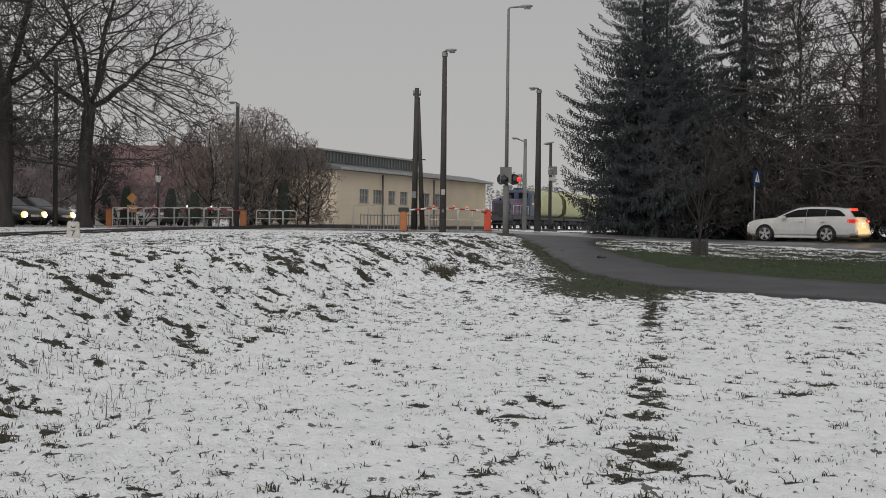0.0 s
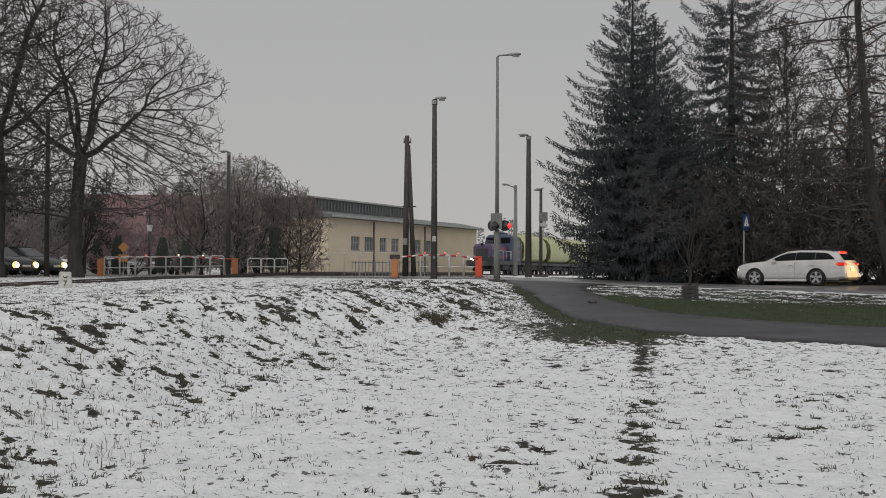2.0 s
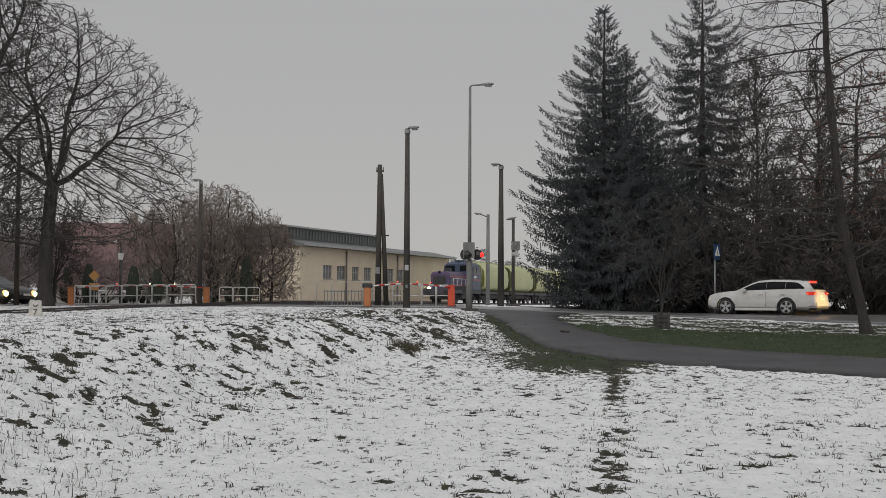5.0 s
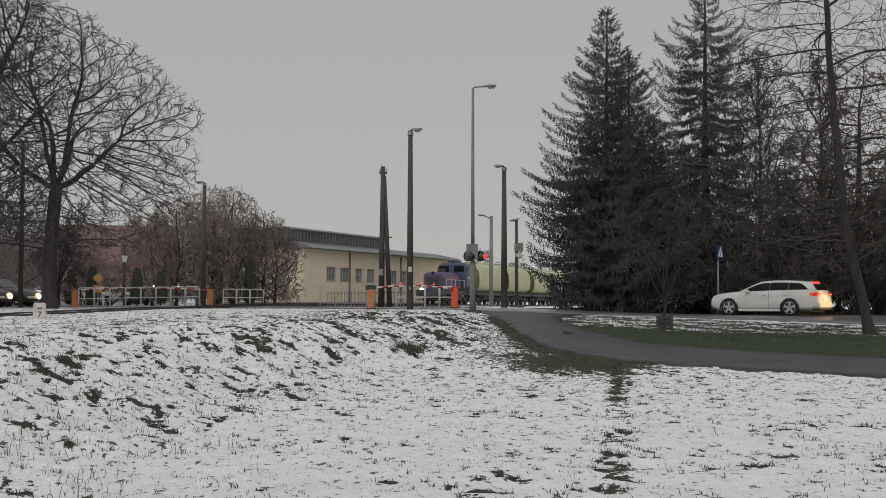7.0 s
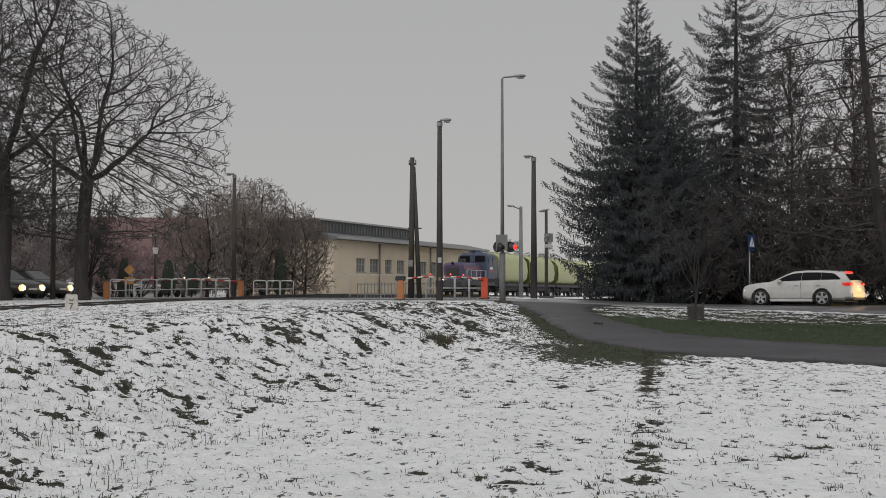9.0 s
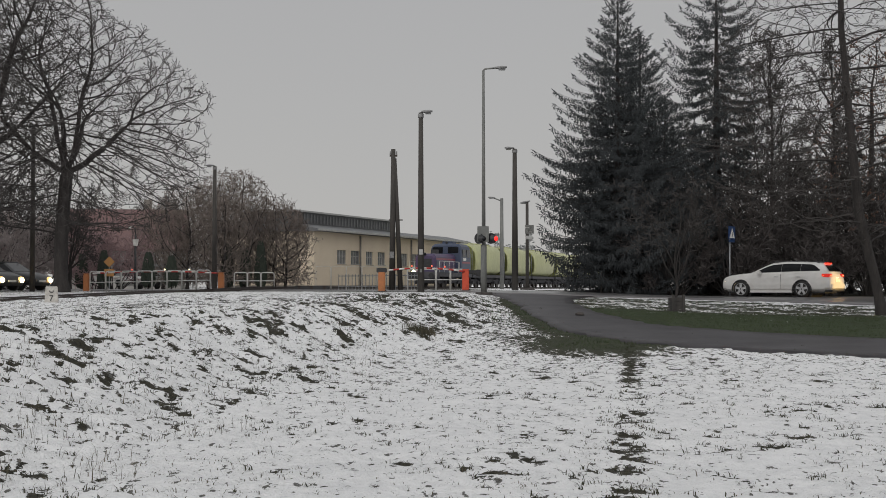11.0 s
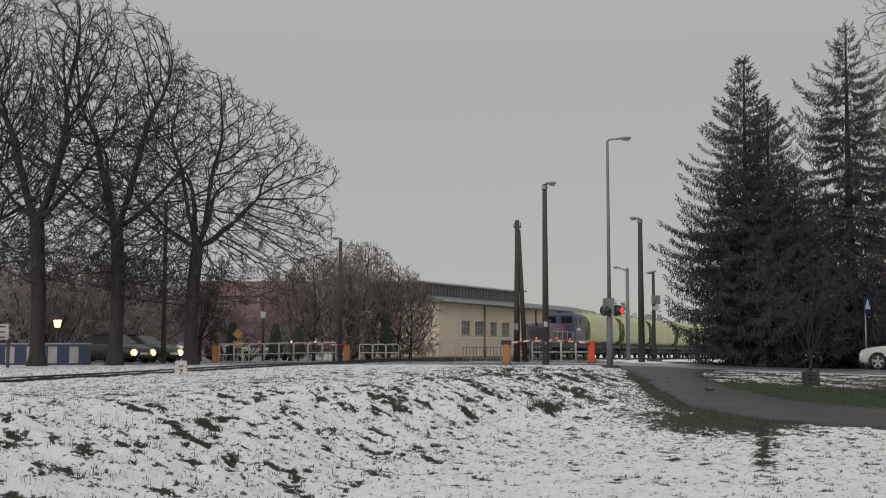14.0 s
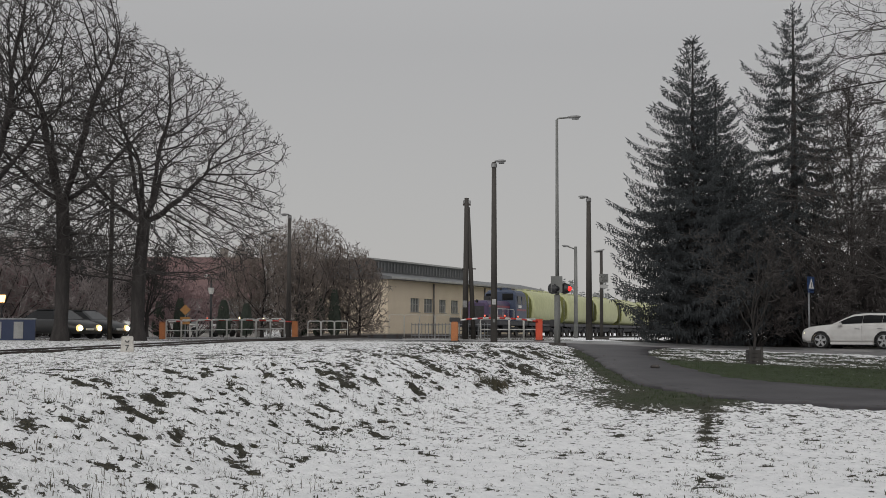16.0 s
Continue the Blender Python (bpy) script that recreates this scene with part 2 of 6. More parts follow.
M_LOCORED = mat("loco_red", (0.26, 0.05, 0.065), (0.18, 0.045, 0.07), rough=0.45, scale=2)
# lime paint with the paleness of haze mixed into it
M_LIME = mat("lime_yellow_paint", (0.47, 0.48, 0.255), (0.40, 0.41, 0.215), rough=0.5, scale=0.5, fine=6, stretch=(1, 1, 0.3))
M_LIMEDARK = mat("dark_lime_paint", (0.16, 0.17, 0.05), (0.24, 0.25, 0.07), rough=0.7, scale=1.0)
M_CHASSIS = mat("grimy_underframe", (0.055, 0.056, 0.066), (0.085, 0.082, 0.085), rough=0.85, scale=2)
M_SIGNBLUE = mat("sign_blue", (0.015, 0.045, 0.14), (0.012, 0.04, 0.12), rough=0.4, scale=5, bump=0)
M_BLUEPANEL = mat("blue_panel", (0.026, 0.040, 0.095), (0.034, 0.05, 0.105), rough=0.6, scale=2)
M_SIGNYELLOW = mat("amber_sign", (0.40, 0.20, 0.06), (0.34, 0.16, 0.05), rough=0.5, scale=4)
M_WOODBOX = mat("weathered_timber", (0.036, 0.034, 0.033), (0.066, 0.061, 0.057), rough=0.9, scale=4, stretch=(1, 1, 0.3))
M_STRAW = mat("dead_grass_blade", (0.105, 0.088, 0.058), (0.045, 0.045, 0.026), rough=0.9, scale=2, bump=0)
M_TURFBLADE = mat("olive_turf_blade", (0.052, 0.050, 0.026), (0.028, 0.030, 0.016), rough=0.9, scale=2, bump=0)
M_GREENBLADE = mat("green_turf_blade", (0.028, 0.041, 0.016), (0.050, 0.066, 0.027), rough=0.9, scale=1, bump=0)
M_UNDERGROWTH = mat("dark_undergrowth_twig", (0.052, 0.046, 0.045), (0.074, 0.064, 0.061), rough=0.9, scale=0.6, bump=0)
# distant foliage paled towards the sky: the haze is put into the colour
M_FARHAZE = mat("haze_pale_foliage", (0.20, 0.21, 0.205), (0.26, 0.265, 0.26), rough=0.9, scale=0.5, bump=0)

# ---- mesh helpers ----
def link_mesh(name, verts, faces, material, parent=None, smooth=False, label=""):
    me = bpy.data.meshes.new(name)
    me.from_pydata([tuple(v) for v in verts], [], faces)
    me.materials.append(material)
    if smooth:
        me.polygons.foreach_set("use_smooth", [True] * len(me.polygons))
    me.update()
    ob = new(name, me)
    if parent:
        ob.parent = parent
    if label:
        tagged(ob, label)
    return ob


def part(name, bm, material, parent=None, label="", smooth=False):
    me = bpy.data.meshes.new(name)
    bmesh.ops.recalc_face_normals(bm, faces=bm.faces[:])
    bm.to_mesh(me)
    bm.free()
    me.materials.append(material)
    if smooth:
        me.polygons.foreach_set("use_smooth", [True] * len(me.polygons))
    ob = new(name, me)
    if parent:
        ob.parent = parent
    if label:
        tagged(ob, label)
    return ob


def thing(name, m, label, category, group="", kind=""):
    ob = new(name)
    ob.empty_display_size = 0.2
    ob.matrix_basis = m
    return tagged(ob, label, category, group, kind)


def box(bm, x0, x1, y0, y1, z0, z1, bevel=0.0):
    g = bmesh.ops.create_cube(bm, size=1.0, matrix=Matrix.LocRotScale(((x0 + x1) / 2, (y0 + y1) / 2, (z0 + z1) / 2), None, (x1 - x0, y1 - y0, z1 - z0)))
    if bevel:
        edges = list({e for v in g["verts"] for e in v.link_edges})
        bmesh.ops.bevel(bm, geom=edges, offset=bevel, segments=2, affect="EDGES")
    return bm


def boxed(name, dims, material, parent, bevel=0.0, label=""):
    return part(name, box(bmesh.new(), *dims, bevel), material, parent, label)


def cyl(bm, p, q, r0, r1=None, n=12):
    p, q = Vector(p), Vector(q)
    r1 = r0 if r1 is None else r1
    turn = (q - p).to_track_quat("Z", "Y").to_matrix().to_4x4()
    bmesh.ops.create_cone(bm, cap_ends=True, segments=n, radius1=r0, radius2=r1, depth=(q - p).length,
                          matrix=Matrix.Translation((p + q) / 2) @ turn)
    return bm


def tube(V, F, pts, radii, n=4):
    """Adds a tapering tube along pts to the lists V and F."""
    base = len(V)
    k = len(pts)
    for i, p in enumerate(pts):
        d = (pts[min(i + 1, k - 1)] - pts[max(i - 1, 0)])
        d = d.normalized() if d.length > 1e-9 else Vector((0, 0, 1))
        a = d.orthogonal().normalized()
        b = d.cross(a)
        for j in range(n):
            t = 2 * math.pi * j / n
            V.append(p + (a * math.cos(t) + b * math.sin(t)) * radii[i])
    for i in range(k - 1):
        for j in range(n):
            j2 = (j + 1) % n
            F.append((base + i * n + j, base + i * n + j2, base + (i + 1) * n + j2, base + (i + 1) * n + j))


def loft(bm, rings, close=True):
    vr = [[bm.verts.new(p) for p in r] for r in rings]
    n = len(vr[0])
    for r, q in zip(vr, vr[1:]):
        for i in range(n if close else n - 1):
            bm.faces.new((r[i], r[(i + 1) % n], q[(i + 1) % n], q[i]))
    bm.faces.new(vr[0][::-1]), bm.faces.new(vr[-1])
    return bm


def pipe(name, pts, r, material, parent, n=8, label=""):
    V, F = [], []
    pts = [Vector(p) for p in pts]
    tube(V, F, pts, [r] * len(pts), n)
    k = len(pts)
    F.append(tuple(range(n))[::-1])
    F.append(tuple(range((k - 1) * n, k * n)))
    return link_mesh(name, V, F, material, parent, True, label)


def rounded_path(pts, r=0.12, n=4):
    """A polyline with its corners rounded."""
    pts = [Vector(p) for p in pts]
    out = [pts[0]]
    for a, b, c in zip(pts, pts[1:], pts[2:]):
        p, q = b + (a - b).normalized() * r, b + (c - b).normalized() * r
        for i in range(n + 1):
            t = i / n
            out.append(p * (1 - t) ** 2 + b * 2 * t * (1 - t) + q * t * t)
    return out + [pts[-1]]


def smooth01(x):
    x = np.clip(x, 0, 1)
    return x * x * (3 - 2 * x)


# ---- the lie of the land ----
FOOT_Y = [0, 8, 16.6, 28, 37, 44, 56]
FOOT_X = [-3.6, -3.1, -2.4, -0.8, 1.9, 3.0, 3.4]
TRACK = [(-19.5, 2), (-17.6, 18), (-15.7, 32), (-14.2, 41), (-12.75, 50), (-10.9, 61), (-8.45, 75), (-5.75, 89.5), (-2.8, 100.5), (1.6, 114), (12.7, 148), (30.3, 202), (62.9, 302)]
TRACK_Y = [p[1] for p in TRACK]
TRACK_X = [p[0] for p in TRACK]


def track_x(y):
    return np.interp(y, TRACK_Y, TRACK_X)


def height(x, y):
    """Height of the ground: a low meadow, an embankment beside it, the level of road and rails beyond."""
    x, y = np.asarray(x, float), np.asarray(y, float)
    top = np.interp(y, [0, 30, 44, 56, 75, 130, 400], [-0.30, -0.16, 0.0, 0.17, 0.22, 0.15, 0.0])
    foot = np.interp(y, FOOT_Y, FOOT_X)
    wide = np.interp(y, [0, 18, 30, 40, 50], [4.2, 4.6, 4.2, 3.2, 2.0])
    bank = smooth01((foot - x) / wide)
    low = np.interp(y, [0, 28, 52, 60, 75], [-1.15, -1.15, -0.05, 0.0, 0.2])
    right = np.interp(y, [0, 28, 46, 53, 58, 80], [-1.15, -1.15, -0.53, -0.10, -0.06, 0.1])
    base = low + (right - low) * smooth01((x - 4) / 8)
    z = base + (top - base) * bank
    beyond = smooth01((y - 52) / 8)
    flat = top + (right - top) * smooth01((x - 4) / 9)
    return z * (1 - beyond) + flat * beyond


def relief(x, y):
    """Hummocks under the snow."""
    foot = float(np.interp(y, FOOT_Y, FOOT_X))
    rough = 0.62 + 0.95 * float(smooth01((foot + 0.6 - x) / 1.5)) * float(smooth01((x - foot + 7.5) / 2.0))
    fade = float(smooth01((56 - y) / 8))
    v = Vector((x, y, 0.0))
    a = noise.noise(v * 1.1) * 0.06 + noise.noise(v * 4.0 + Vector((7, 3, 1))) * 0.058 + noise.noise(v * 7.0) * 0.022
    return a * rough * fade


def scatter_tufts():
    """Where tussocks and bare sods break the snow: (x, y, radius)."""
    rnd = random.Random(77)
    out = [(-0.06, 33.3, 0.42), (-3.2, 23.7, 0.32), (-4.5, 16.15, 0.24), (-3.12, 13.4, 0.15), (-2.49, 14.0, 0.16), (2.33, 14.95, 0.15), (2.1, 15.0, 0.1), (2.55, 15.05, 0.1), (-0.93, 22.6, 0.22), (0.6, 10.9, 0.1),
           (-2.64, 17.4, 0.14), (-2.66, 16.3, 0.15), (-2.7, 10.7, 0.12), (-4.13, 12.6, 0.16), (-3.85, 17.64, 0.24), (-4.28, 17.2, 0.2), (-4.31, 14.0, 0.15), (-3.74, 22.2, 0.3), (-3.03, 23.6, 0.3),
           (-5.4, 23.7, 0.35), (-3.43, 28.1, 0.4), (-2.0, 31.9, 0.4), (-5.5, 22.9, 0.35), (-0.97, 26.3, 0.2), (-3.45, 17.4, 0.25), (-3.6, 13.2, 0.1), (-1.24, 17.35, 0.12), (-3.3, 10.85, 0.14), (-5.7, 17.4, 0.2), (-4.5, 11.9, 0.2)]
    out = [(x, y, r * 0.62) for x, y, r in out]
    for k in range(2600):
        y = 5.5 + 42.5 * rnd.random() ** 1.25
        foot = float(np.interp(y, FOOT_Y, FOOT_X))
        s = rnd.random()
        if s < 0.55:
            x = foot - rnd.uniform(0.1, 5.0)
        elif s < 0.85:
            x = foot - rnd.uniform(3.0, 11.0)
        else:
            x = rnd.uniform(foot, 0.4 * y)
        if abs(x) > 0.46 * y or noise.noise(Vector((x * 0.45, y * 0.35, 9))) < rnd.uniform(-0.45, 0.45):
            continue
        out.append((x, y, rnd.choice((0.04, 0.05, 0.06, 0.08, 0.1, 0.13)) * (0.6 + y / 40)))
    for k in range(1100):
        y = 6 + 26 * rnd.random() ** 1.3
        foot = float(np.interp(y, FOOT_Y, FOOT_X))
        x = rnd.uniform(foot - 1.5, 0.4 * y)
        if noise.noise(Vector((x * 0.6, y * 0.45, 4))) < rnd.uniform(-0.4, 0.4):
            continue
        out.append((x, y, rnd.choice((0.03, 0.04, 0.05, 0.07)) * (0.75 + y / 50)))
    for k in range(110):
        y = 6 + 26 * rnd.random() ** 1.2
        out.append((1.58 + (y - 10.1) * 0.1627 + rnd.gauss(0, 0.09), y, rnd.uniform(0.04, 0.11)))
    return out


TUFTS = scatter_tufts()


def make_ground():
    xs = np.unique(np.concatenate([[-3000, -1500, -700, -350, -200, -120, -80, -60, -48, -40, -34, -30], np.arange(-26, -9, 0.4), np.arange(-9, 9.5, 0.1), np.arange(9.5, 26, 0.4),
                         [28, 32, 38, 46, 60, 80, 120, 200, 350, 700, 1500, 3000]]).round(3))
    ys = np.unique(np.concatenate([[-3000, -800, -300, -120, -60, -30, -15, -6, 0, 3, 4.2], np.arange(5, 20, 0.1), np.arange(20, 34, 0.14), np.arange(34, 56, 0.17), np.arange(56, 60, 0.5),
                         np.arange(60, 84, 1.5), [86, 90, 95, 100, 110, 120, 135, 150, 175, 200, 250, 320, 450, 700, 1200, 2000, 3500]]).round(3))
    gx, gy = np.meshgrid(xs, ys)
    gz = height(gx, gy)
    nx, ny = len(xs), len(ys)
    fx, fy, fz = gx.ravel(), gy.ravel(), gz.ravel().copy()
    near = (fx > -20) & (fx < 20) & (fy > 5) & (fy < 58)
    for i in np.nonzero(near)[0]:
        fz[i] += relief(fx[i], fy[i])
    # bed of the path and the road lies a little lower than the turf beside it
    fz -= 0.05 * on_path(fx, fy)
    me = bpy.data.meshes.new("ground")
    idx = np.arange(nx * ny).reshape(ny, nx)
    quads = np.stack([idx[:-1, :-1], idx[:-1, 1:], idx[1:, 1:], idx[1:, :-1]], -1).reshape(-1, 4)
    me.vertices.add(nx * ny)
    me.vertices.foreach_set("co", np.stack([fx, fy, fz], -1).ravel())
    me.loops.add(quads.size)
    me.loops.foreach_set("vertex_index", quads.ravel())
    me.polygons.add(len(quads))
    me.polygons.foreach_set("loop_start", np.arange(0, quads.size, 4))
    me.polygons.foreach_set("use_smooth", np.ones(len(quads), bool))
    me.update(calc_edges=True)
    cover = me.attributes.new("cover", "FLOAT", "POINT")
    green = me.attributes.new("green", "FLOAT", "POINT")
    c, g = snow_cover(fx, fy)
    # sods that face down the slope shed their snow
    z2 = fz.reshape(ny, nx)
    rise = np.gradient(z2, axis=0) / np.gradient(ys)[:, None]
    tilt = np.gradient(z2, axis=1) / np.gradient(xs)[None, :]
    steep = np.where(near, np.clip(rise - 0.36, 0, 0.5).ravel() + 0.6 * np.clip(-tilt - 0.42, 0, 0.4).ravel(), 0)
    c -= 0.46 * steep
    cover.data.foreach_set("value", c.astype(np.float32))
    green.data.foreach_set("value", g.astype(np.float32))
    me.materials.append(M_GROUND)
    return tagged(new("ground", me), "meadow and embankment under thin patchy wet snow", "ground", kind="structure")


PATH_L = [(26, 17.5), (16, 24.2), (9.8, 28.2), (5.3, 31.7), (3.75, 35.6), (3.5, 41.4), (3.45, 47), (3.3, 51.2), (2.9, 56.6)]
PATH_R = [(26, 24.5), (17, 29.8), (11.6, 33.6), (8.7, 35.9), (6.7, 38.0), (5.85, 42.8), (5.6, 47.5), (5.9, 51.2), (7.1, 54.6)]


def on_path(x, y):
    """1 on the asphalt footpath, 0 off it."""
    x, y = np.asarray(x, float), np.asarray(y, float)
    poly = PATH_L + PATH_R[::-1]
    inside = np.zeros(x.shape, bool)
    for (x0, y0), (x1, y1) in zip(poly, poly[1:] + poly[:1]):
        if y0 == y1:
            continue
        cross = ((y0 > y) != (y1 > y)) & (x < (x1 - x0) * (y - y0) / (y1 - y0) + x0)
        inside ^= cross
    return inside.astype(float)


def snow_cover(x, y):
    """How much snow lies where, and how green the turf is."""
    foot = np.interp(y, FOOT_Y, FOOT_X)
    bank = smooth01((foot + 0.5 - x) / 1.2)
    c = np.full(x.shape, 0.275)
    c -= 0.026 * bank
    c -= 0.03 * smooth01((foot - 4.2 - x) / 1.5)
    # two trodden lines over the meadow
    t1 = 1.58 + (y - 10.1) * (4.9 - 1.58) / (30.5 - 10.1)
    c -= (0.105 * np.exp(-((x - t1) / 0.15) ** 2)) * (y < 33) * (0.75 + 0.25 * np.sin(y * 1.7))
    t2 = 0.45 + (y - 10.5) * (3.0 - 0.45) / (29 - 10.5)
    c -= (0.07 * np.exp(-((x - t2) / 0.22) ** 2)) * (0.35 + 0.65 * smooth01((17 - y) / 5)) * (y < 31)
    # faint mown rows across the meadow
    rows = np.cos(2 * np.pi * (x - 0.1627 * (y - 10.1)) / 0.47) + 0.6 * np.cos(2 * np.pi * (x - 0.1627 * (y - 10.1)) / 0.83 + 1.0)
    c -= 0.017 * rows * (1 - bank) * smooth01((34 - y) / 6)
    c -= 0.058 * (1 - bank) * smooth01((y - 17) / 9) * (y < 40)
    # the crest towards the crossing thaws
    crest = smooth01((y - 30) / 7) * smooth01((x + 5.5) / 4) * smooth01((5.0 - x) / 1.5)
    c -= 0.080 * crest
    # a thawed band along the top of the bank
    c -= 0.035 * smooth01((foot - 3.2 - x) / 1.5) * smooth01((y - 20) / 6) * smooth01((58 - y) / 6)
    for tx, ty, r in TUFTS:
        m = (np.abs(x - tx) < 3 * r) & (np.abs(y - ty) < 6 * r)
        u, v = (x[m] - tx) * 0.86 + (y[m] - ty) * 0.5, (y[m] - ty) * 0.86 - (x[m] - tx) * 0.5
        c[m] -= 0.24 * np.exp(-(u / (0.75 * r)) ** 2 - (v / (1.8 * r)) ** 2)
    # turf round the foot of the path
    px = np.interp(y, [p[1] for p in PATH_L], [p[0] for p in PATH_L])
    edge = np.exp(-((x - (px - 0.15)) / 0.36) ** 2) * smooth01((y - 30.5) / 1.5) * smooth01((54 - y) / 6)
    apron = np.exp(-((x - 4.2) / 1.7) ** 2 - ((y - 31.6) / 2.4) ** 2)
    g = np.clip(edge + apron, 0, 1)
    c -= 0.40 * g
    # the verge between path and road
    qx = np.interp(y, [p[1] for p in PATH_R], [p[0] for p in PATH_R])
    verge = smooth01((x - qx + 0.7) / 0.5) * smooth01((y - 26) / 2) * smooth01((57.5 - 0.52 * x + 0.9 - y) / 1.0)
    grassy = verge * smooth01((49.3 - 0.30 * x - y) / 2.0)
    thaw = verge * smooth01((y - 47.3 + 0.30 * x) / 2)
    c -= 0.36 * grassy + (0.21 - 0.10 * np.sin(0.9 * x + 3.1 * y) * np.sin(2.3 * x - 1.3 * y)) * thaw * (1 - grassy)
    g = np.maximum(g * 0.7, np.maximum(grassy, 0.4 * thaw))
    # bare soil and litter under the trees beyond the road
    wood = smooth01((y + 0.52 * x - 65.5) / 1.5) * smooth01((x - 5.5) / 2) * smooth01((90 - y) / 5)
    c -= 0.35 * wood
    far = smooth01((y - 56) / 4) * smooth01((5.5 - x) / 2)
    c -= 0.12 * far
    return c, g * (1 - wood)


def ribbon(name, left, right, material, lift, label, category, steps=8, cross=6, edge=0.0, seed=1):
    """A paved strip between two edges, laid on the ground."""
    rnd = random.Random(seed)

    def fine(line):
        out = []
        for (x0, y0), (x1, y1) in zip(line, line[1:]):
            out += [(x0 + (x1 - x0) * i / steps, y0 + (y1 - y0) * i / steps) for i in range(steps)]
        return out + [line[-1]]
    L, R = fine(left), fine(right)
    V, F = [], []
    for (a, b), (c, d) in zip(L, R):
        j0, j1 = rnd.uniform(-edge, edge), rnd.uniform(-edge, edge)
        w = math.hypot(c - a, d - b)
        for k in range(cross + 1):
            t = k / cross
            t = t + (j0 / w) * (1 - t) + (j1 / w) * t
            x, y = a + (c - a) * t, b + (d - b) * t
            V.append((x, y, float(height(x, y)) + lift))
    n = cross + 1
    for i in range(len(L) - 1):
        for k in range(cross):
            F.append((i * n + k, i * n + k + 1, (i + 1) * n + k + 1, (i + 1) * n + k))
    top = len(V)
    # skirt so that the slab has thickness
    for i in range(len(L)):
        for k in (0, cross):
            x, y, z = V[i * n + k]
            V.append((x, y, z - 0.15))
    for i in range(len(L) - 1):
        F.append((i * n, (i + 1) * n, top + 2 * (i + 1), top + 2 * i))
        F.append((i * n + cross, top + 2 * i + 1, top + 2 * i + 3, (i + 1) * n + cross))
    return tagged(link_mesh(name, V, F, material, None, True), label, category, kind="structure")


make_ground()
ribbon("footpath", PATH_L, PATH_R, M_ASPHALT, 0.03, "wet dark asphalt footpath bending up to the crossing", "path", edge=0.16, steps=10)
ROAD_N = [(95, 8.0), (60, 26.6), (40, 37.2), (22, 46.8), (13.3, 51.4), (4.5, 55.6), (0.6, 57.7), (-1.6, 60.9), (-5, 64.0), (-11, 66.3), (-17.2, 69.0), (-38, 82), (-80, 106)]
ROAD_F = [(98, 13.7), (63, 32.3), (43, 42.9), (25, 52.5), (16.4, 57.1), (9, 60.0), (4, 60.9), (1.5, 61.9), (-1, 65.5), (-6.5, 70.3), (-11.9, 73.6), (-33, 90), (-75, 114)]
ribbon("road", ROAD_N, ROAD_F, M_ROAD, 0.045, "wet grey asphalt road running over the level crossing", "road", edge=0.05)


def make_track():
    t = thing("railway_track", Matrix(), "single railway track with rusty rails on dark ballast", "railway track", kind="structure")
    ys = np.arange(3, 260, 1.5)
    xs = track_x(ys)
    V, F = [], []
    prof = [(-1.9, -0.03), (-1.45, 0.09), (1.45, 0.09), (1.9, -0.03)]
    zs = [float(height(x, y)) - 0.13 * float(smooth01((74 - y) / 14)) for x, y in zip(xs, ys)]
    side = []
    for i in range(len(ys)):
        a, b = max(i - 1, 0), min(i + 1, len(ys) - 1)
        d = Vector((xs[b] - xs[a], ys[b] - ys[a], 0)).normalized()
        side.append(Vector((d.y, -d.x, 0)))
    for x, y, z, s in zip(xs, ys, zs, side):
        for off, h in prof:
            V.append(Vector((x, y, z + h - 0.06)) + s * off)
    for i in range(len(ys) - 1):
        for k in range(3):
            F.append((i * 4 + k, i * 4 + k + 1, (i + 1) * 4 + k + 1, (i + 1) * 4 + k))
    link_mesh("ballast", V, F, M_BALLAST, t)
    for off in (-0.75, 0.75):
        V, F = [], []
        shape = [(-0.07, 0.0), (-0.02, 0.03), (-0.035, 0.14), (0.035, 0.14), (0.02, 0.03), (0.07, 0.0)]
        for x, y, z, s in zip(xs, ys, zs, side):
            for o, h in shape:
                V.append(Vector((x, y, z + 0.06 + h)) + s * (off + o))
        n = len(shape)
        for i in range(len(ys) - 1):
            for k in range(n):
                k2 = (k + 1) % n
                F.append((i * n + k, i * n + k2, (i + 1) * n + k2, (i + 1) * n + k))
        link_mesh("rail", V, F, M_STEEL, t)
    # sleepers, one mesh shared
    bm = box(bmesh.new(), -1.25, 1.25, -0.12, 0.12, 0, 0.13)
    first = part("sleeper", bm, M_SLEEPER, t)
    me = first.data
    made = 0
    yy = 22.0
    while made < 120:
        x = float(track_x(yy))
        dx = float(track_x(yy + 0.5) - track_x(yy - 0.5))
        a = -math.atan2(dx, 1.0)
        m = Matrix.Translation((x, yy, float(height(x, yy)) - 0.06 - 0.13 * float(smooth01((74 - yy) / 14)))) @ Matrix.Rotation(a, 4, "Z")
        if not 60 < yy < 71:
            ob = first if made == 0 else new("sleeper", me)
            ob.parent = t
            ob.matrix_basis = m
            made += 1
        yy += 0.62


make_track()


# ---- street furniture at the crossing ----
def gz(x, y):
    return float(height(x, y))


